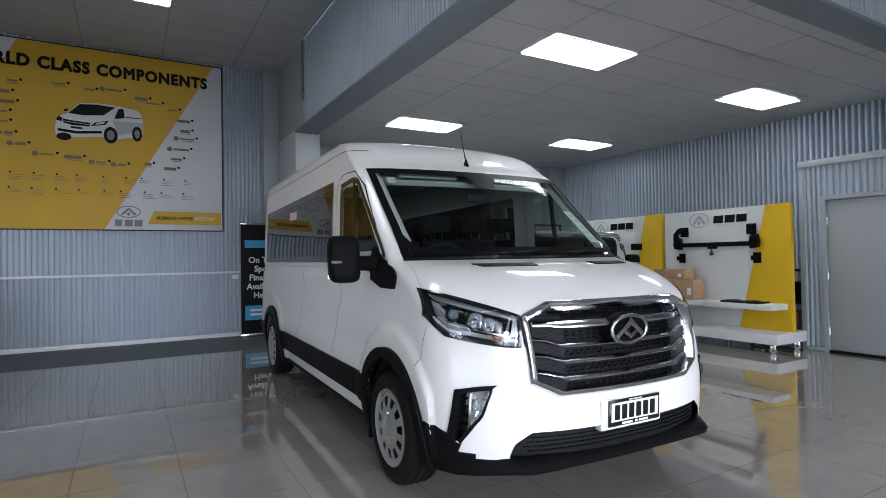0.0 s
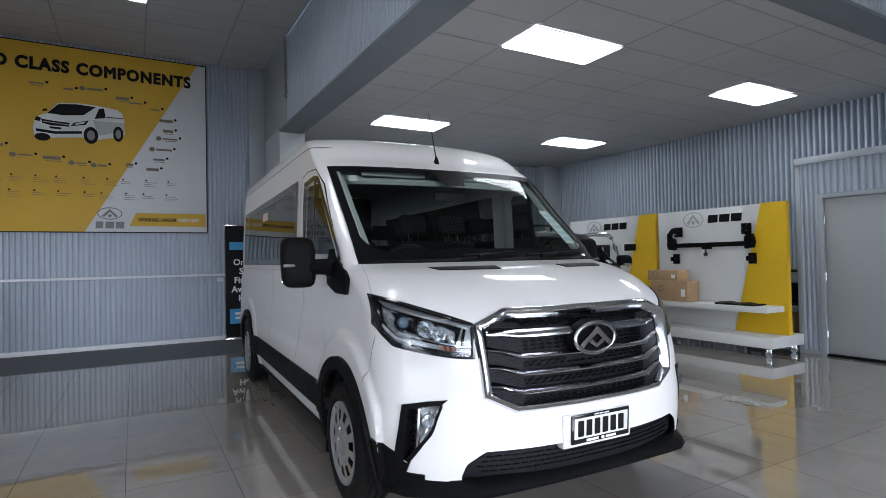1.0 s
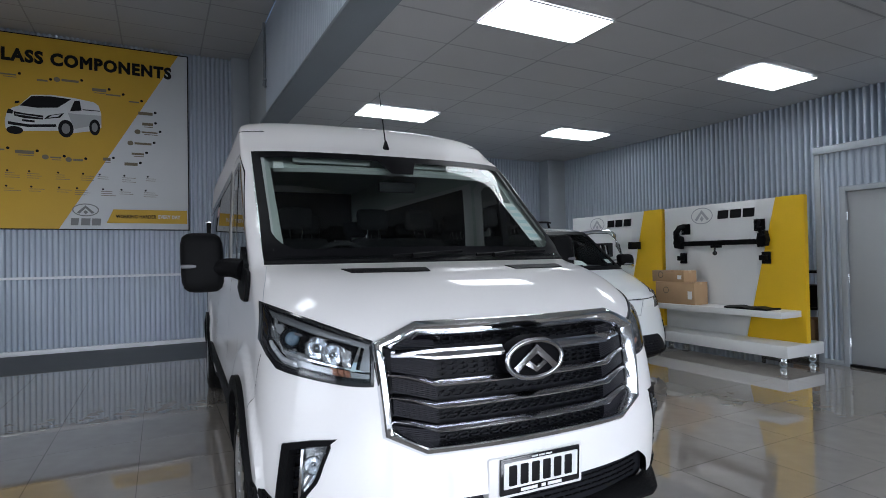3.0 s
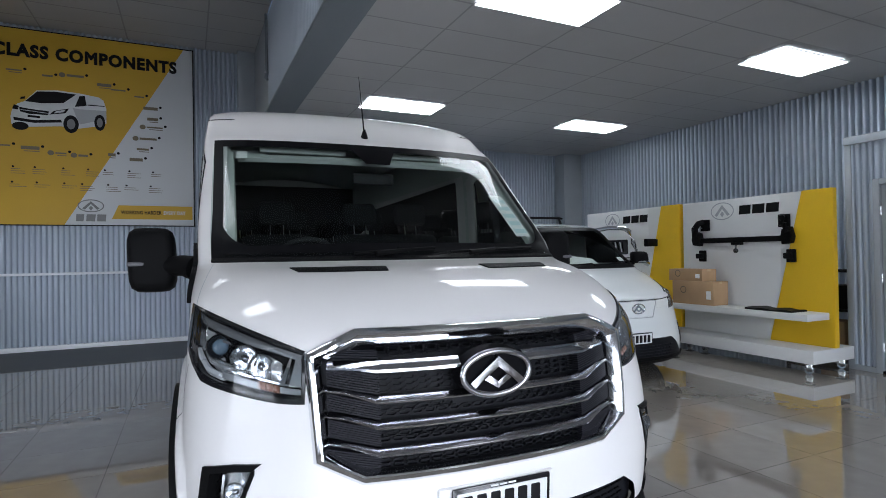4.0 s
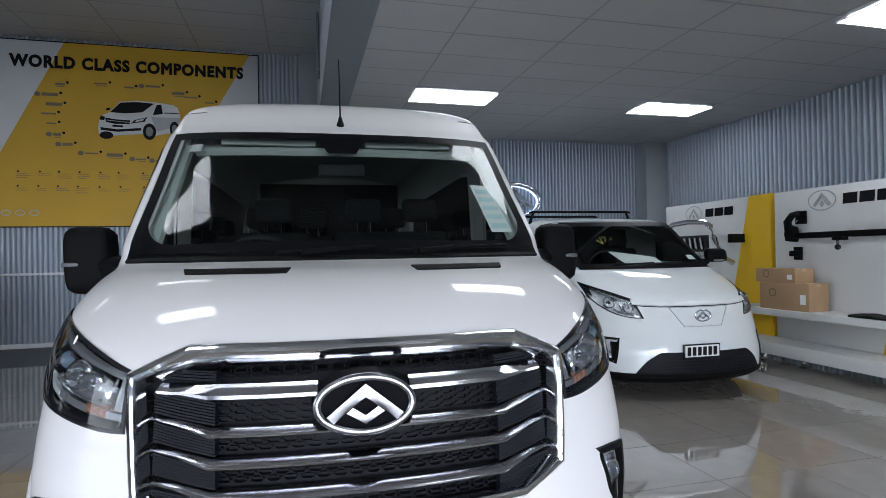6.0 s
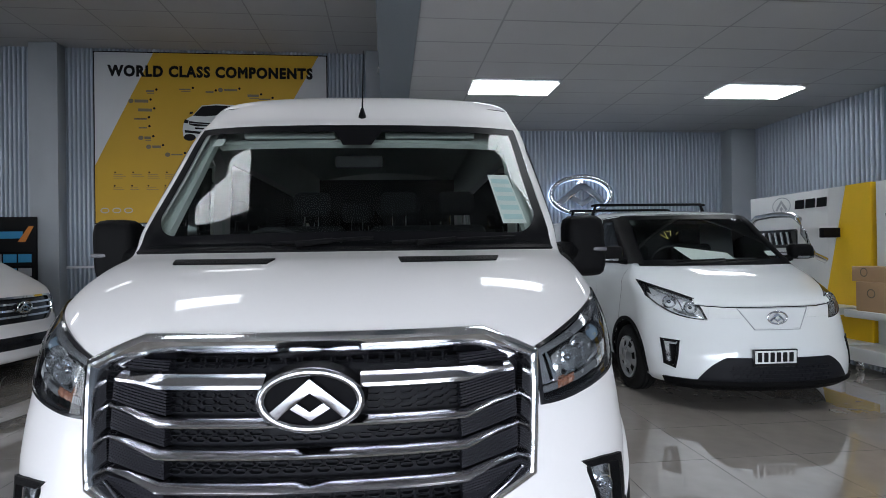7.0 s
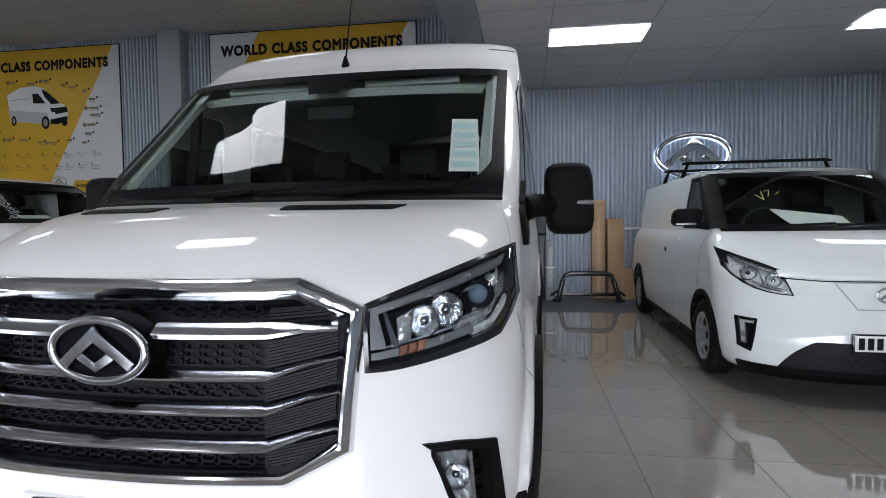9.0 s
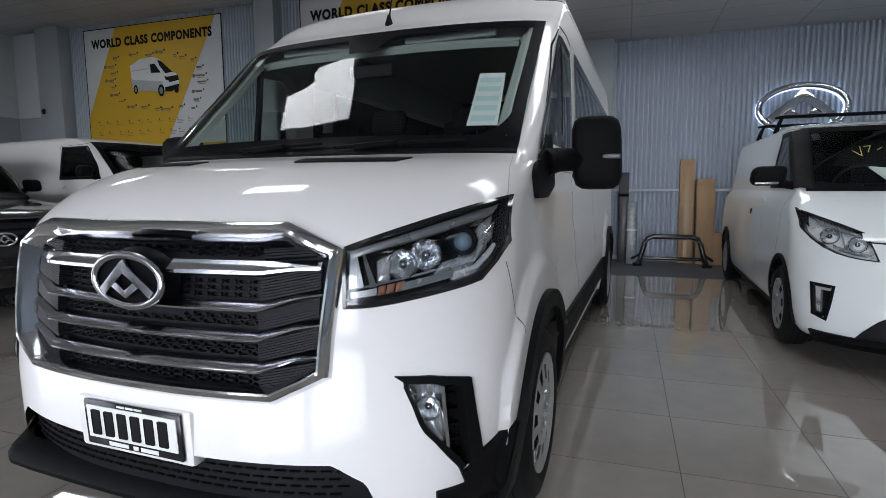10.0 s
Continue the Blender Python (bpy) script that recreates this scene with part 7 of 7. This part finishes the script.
for z in (.72, .79, .86, .93):
    h = .42 + (z - .66) * .62
    part("grille_bar", GV.patch(fl(span(-h, h, 20), z, GV), fl(span(-h, h, 20), z + .022, GV), 20, 1, .002, .03), M_chrome, gv, "chrome grille bar")
part("lower_grille", GV.patch(fl(span(-.78, .78, 24), .375, GV), fl(span(-.74, .74, 24), .515, GV), 24, 5, .004, .01), M_gloss, gv, "black lower grille")
badge(gv, 0, .055, .83, .10, .06, .010, M_chrome, None, .014)
b = bmesh.new()
qe = GV.qy(.5, .25)
GV.patch([(q, .20) for q in span(-qe, qe, 40)], [(q, .235) for q in span(-qe, qe, 40)], 40, 3, .012, .03, bm=b)
part("bumper_lip", b, M_plastic, gv)
pp = box(-.02, .34, 0, .003, 0, .2)
pp.transform(pose(-.55, 1.14, 1.40, -62, 0, -8))
part("dash_paper", pp, M_paper, gv)

# black four-wheel drive beside it
DV = Shell([
    (.30, .12, .88, .45, 2.4), (.38, .03, .92, .50, 2.4), (.60, .02, .95, .52, 2.5), (.85, .05, .955, .54, 2.4), (.98, .10, .95, .55, 2.4),
    (1.05, .22, .94, .52, 2.3), (1.10, .60, .93, .45, 2.3), (1.14, 1.25, .92, .35, 2.3), (1.17, 1.65, .91, .26, 2.4), (1.45, 2.07, .86, .22, 2.4), (1.68, 2.45, .78, .2, 2.3), (1.74, 2.65, .70, .3, 2.2), (1.78, 3.05, .45, .4, 2.0), (1.80, 3.6, .02, .3, 2.0)], 5.3, .08)
DGR = [(.0, .60), (.45, .60), (.58, .74), (.55, .98), (.0, 1.0)]
dv = other_vehicle("black_four_wheel_drive", pose(-1.37, 4.9, 0, 0, 0, 75), "black four wheel drive with a large dark grille", "car", DV, 5.3, M_paint2,
                   (.90, 3.8), .37, .25, (.86, .74, 1.175, 1.66), [(2.17, 1.26), (2.53, 1.62), (3.0, 1.62), (3.05, 1.26)], [DGR], levels(DV, .32, 1.80, .03))
part("grille_backing", DV.patch(fl(span(-.55, .55, 24), lambda x: .60 + max(0, abs(x) - .42) * .9, DV), fl(span(-.55, .55, 24), .99, DV), 24, 6, -.04), M_gloss, dv, "black grille")
for z in (.66, .74, .82, .90):
    part("grille_bar", DV.patch(fl(span(-.53, .53, 20), z, DV), fl(span(-.53, .53, 20), z + .02, DV), 20, 1, -.005, .03), M_gloss, dv)
part("grille_trim", DV.patch(fl(span(-.58, .58, 24), .985, DV), fl(span(-.60, .60, 24), 1.0, DV), 24, 1, .006, .012), M_chrome_d, dv, "thin dark chrome line")
part("bumper_trim", DV.patch(fl(span(-.70, .70, 24), .52, DV), fl(span(-.70, .70, 24), .54, DV), 24, 1, .006, .012), M_chrome_d, dv, "thin dark chrome line")
badge(dv, 0, .02, .80, .10, .06, .010, M_chrome, None, .014)
for s in (1, -1):
    part("headlamp", DV.patch(fl([s * .62, s * .75, s * .90], .90, DV), fl([s * .60, s * .75, s * .92], 1.0, DV), 12, 4, .005, .02), M_gloss, dv, "dark smoked headlamp")
    part("lamp_strip", DV.patch(fl([s * .63, s * .75, s * .90], .985, DV), fl([s * .63, s * .75, s * .91], .997, DV), 12, 1, .008, .01), M_chrome, dv)

for s in (1, -1):
    q = SV.qy(2.52, 1.0, s)
    part("door_lock", tube([SV.at(q, 1.0, -.01), SV.at(q, 1.0, .008)], .028, 16), M_plastic, sv, "round black door lock")
# ---------------- small fixtures ----------------
t = thing("security_camera", pose(-9.12, 10.99, 3.16), "small black dome camera on the grey column", "camera")
part("mount", lathe([(.001, -.005), (.05, -.005), (.05, .03), (.035, .045), (.001, .045)], 20, "z"), M_plastic, t)
part("dome", lathe([(.045, -.005), (.042, -.03), (.03, -.05), (.001, -.06)], 20, "z"), M_gloss, t, "glossy black dome")
part("wall_plate", box(-.045, .045, -.01, .009, -.05, .07, .006), M_plastic, t)
# ---------------- floor tiles, piece by piece ----------------
TS, GX, GY = 0.631, 0.12, 3.80


def tile_mesh(name, x0, x1, y0, y1):
    g = 0.0012
    b = 0.0004
    a = [(x0 + g, y0 + g, -0.0011), (x1 - g, y0 + g, -0.0011), (x1 - g, y1 - g, -0.0011), (x0 + g, y1 - g, -0.0011)]
    t = [(x0 + g + b, y0 + g + b, 0), (x1 - g - b, y0 + g + b, 0), (x1 - g - b, y1 - g - b, 0), (x0 + g + b, y1 - g - b, 0)]
    return a + t, [(4, 5, 6, 7), (0, 1, 5, 4), (1, 2, 6, 5), (2, 3, 7, 6), (3, 0, 4, 7)]


tv, tf = tile_mesh("tile", 0, TS, 0, TS)
tile_me = bpy.data.meshes.new("tile")
tile_me.from_pydata(tv, [], tf)
tile_me.materials.append(M_floor)
tile_me.materials.append(M_grout)
tile_me.polygons.foreach_set("material_index", [0 if k % 5 == 0 else 1 for k in range(len(tf))])
rest_v, rest_f, singles = [], [], []
for i in range(math.floor((X0 - GX) / TS), math.ceil((X1 - GX) / TS)):
    for j in range(math.floor((Y0 - GY) / TS), math.ceil((9.45 - GY) / TS)):
        x0, y0 = GX + i * TS, GY + j * TS
        x1, y1 = min(x0 + TS, X1), min(y0 + TS, 9.45)
        x0, y0 = max(x0, X0), max(y0, Y0)
        if x1 - x0 < 0.02 or y1 - y0 < 0.02:
            continue
        full = x1 - x0 > TS - 1e-6 and y1 - y0 > TS - 1e-6
        if full and len(singles) < 296 and -1.9 < x0 < 9.4 and 2.4 < y0 < 9.4:
            singles.append((x0, y0))
        else:
            v, f = tile_mesh("tile", x0, x1, y0, y1)
            k = len(rest_v)
            rest_v += v
            rest_f += [tuple(a + k for a in q) for q in f]
for x0, y0 in singles:
    o = new("tile", tile_me)
    o.location = (x0, y0, 0)
    o.parent = base
me = bpy.data.meshes.new("tiles_beyond")
me.from_pydata(rest_v, [], rest_f)
me.materials.append(M_floor)
me.materials.append(M_grout)
me.polygons.foreach_set("material_index", [0 if k % 5 == 0 else 1 for k in range(len(rest_f))])
o = tagged(new("tiles_beyond", me), kind="stuff")
o.parent = base
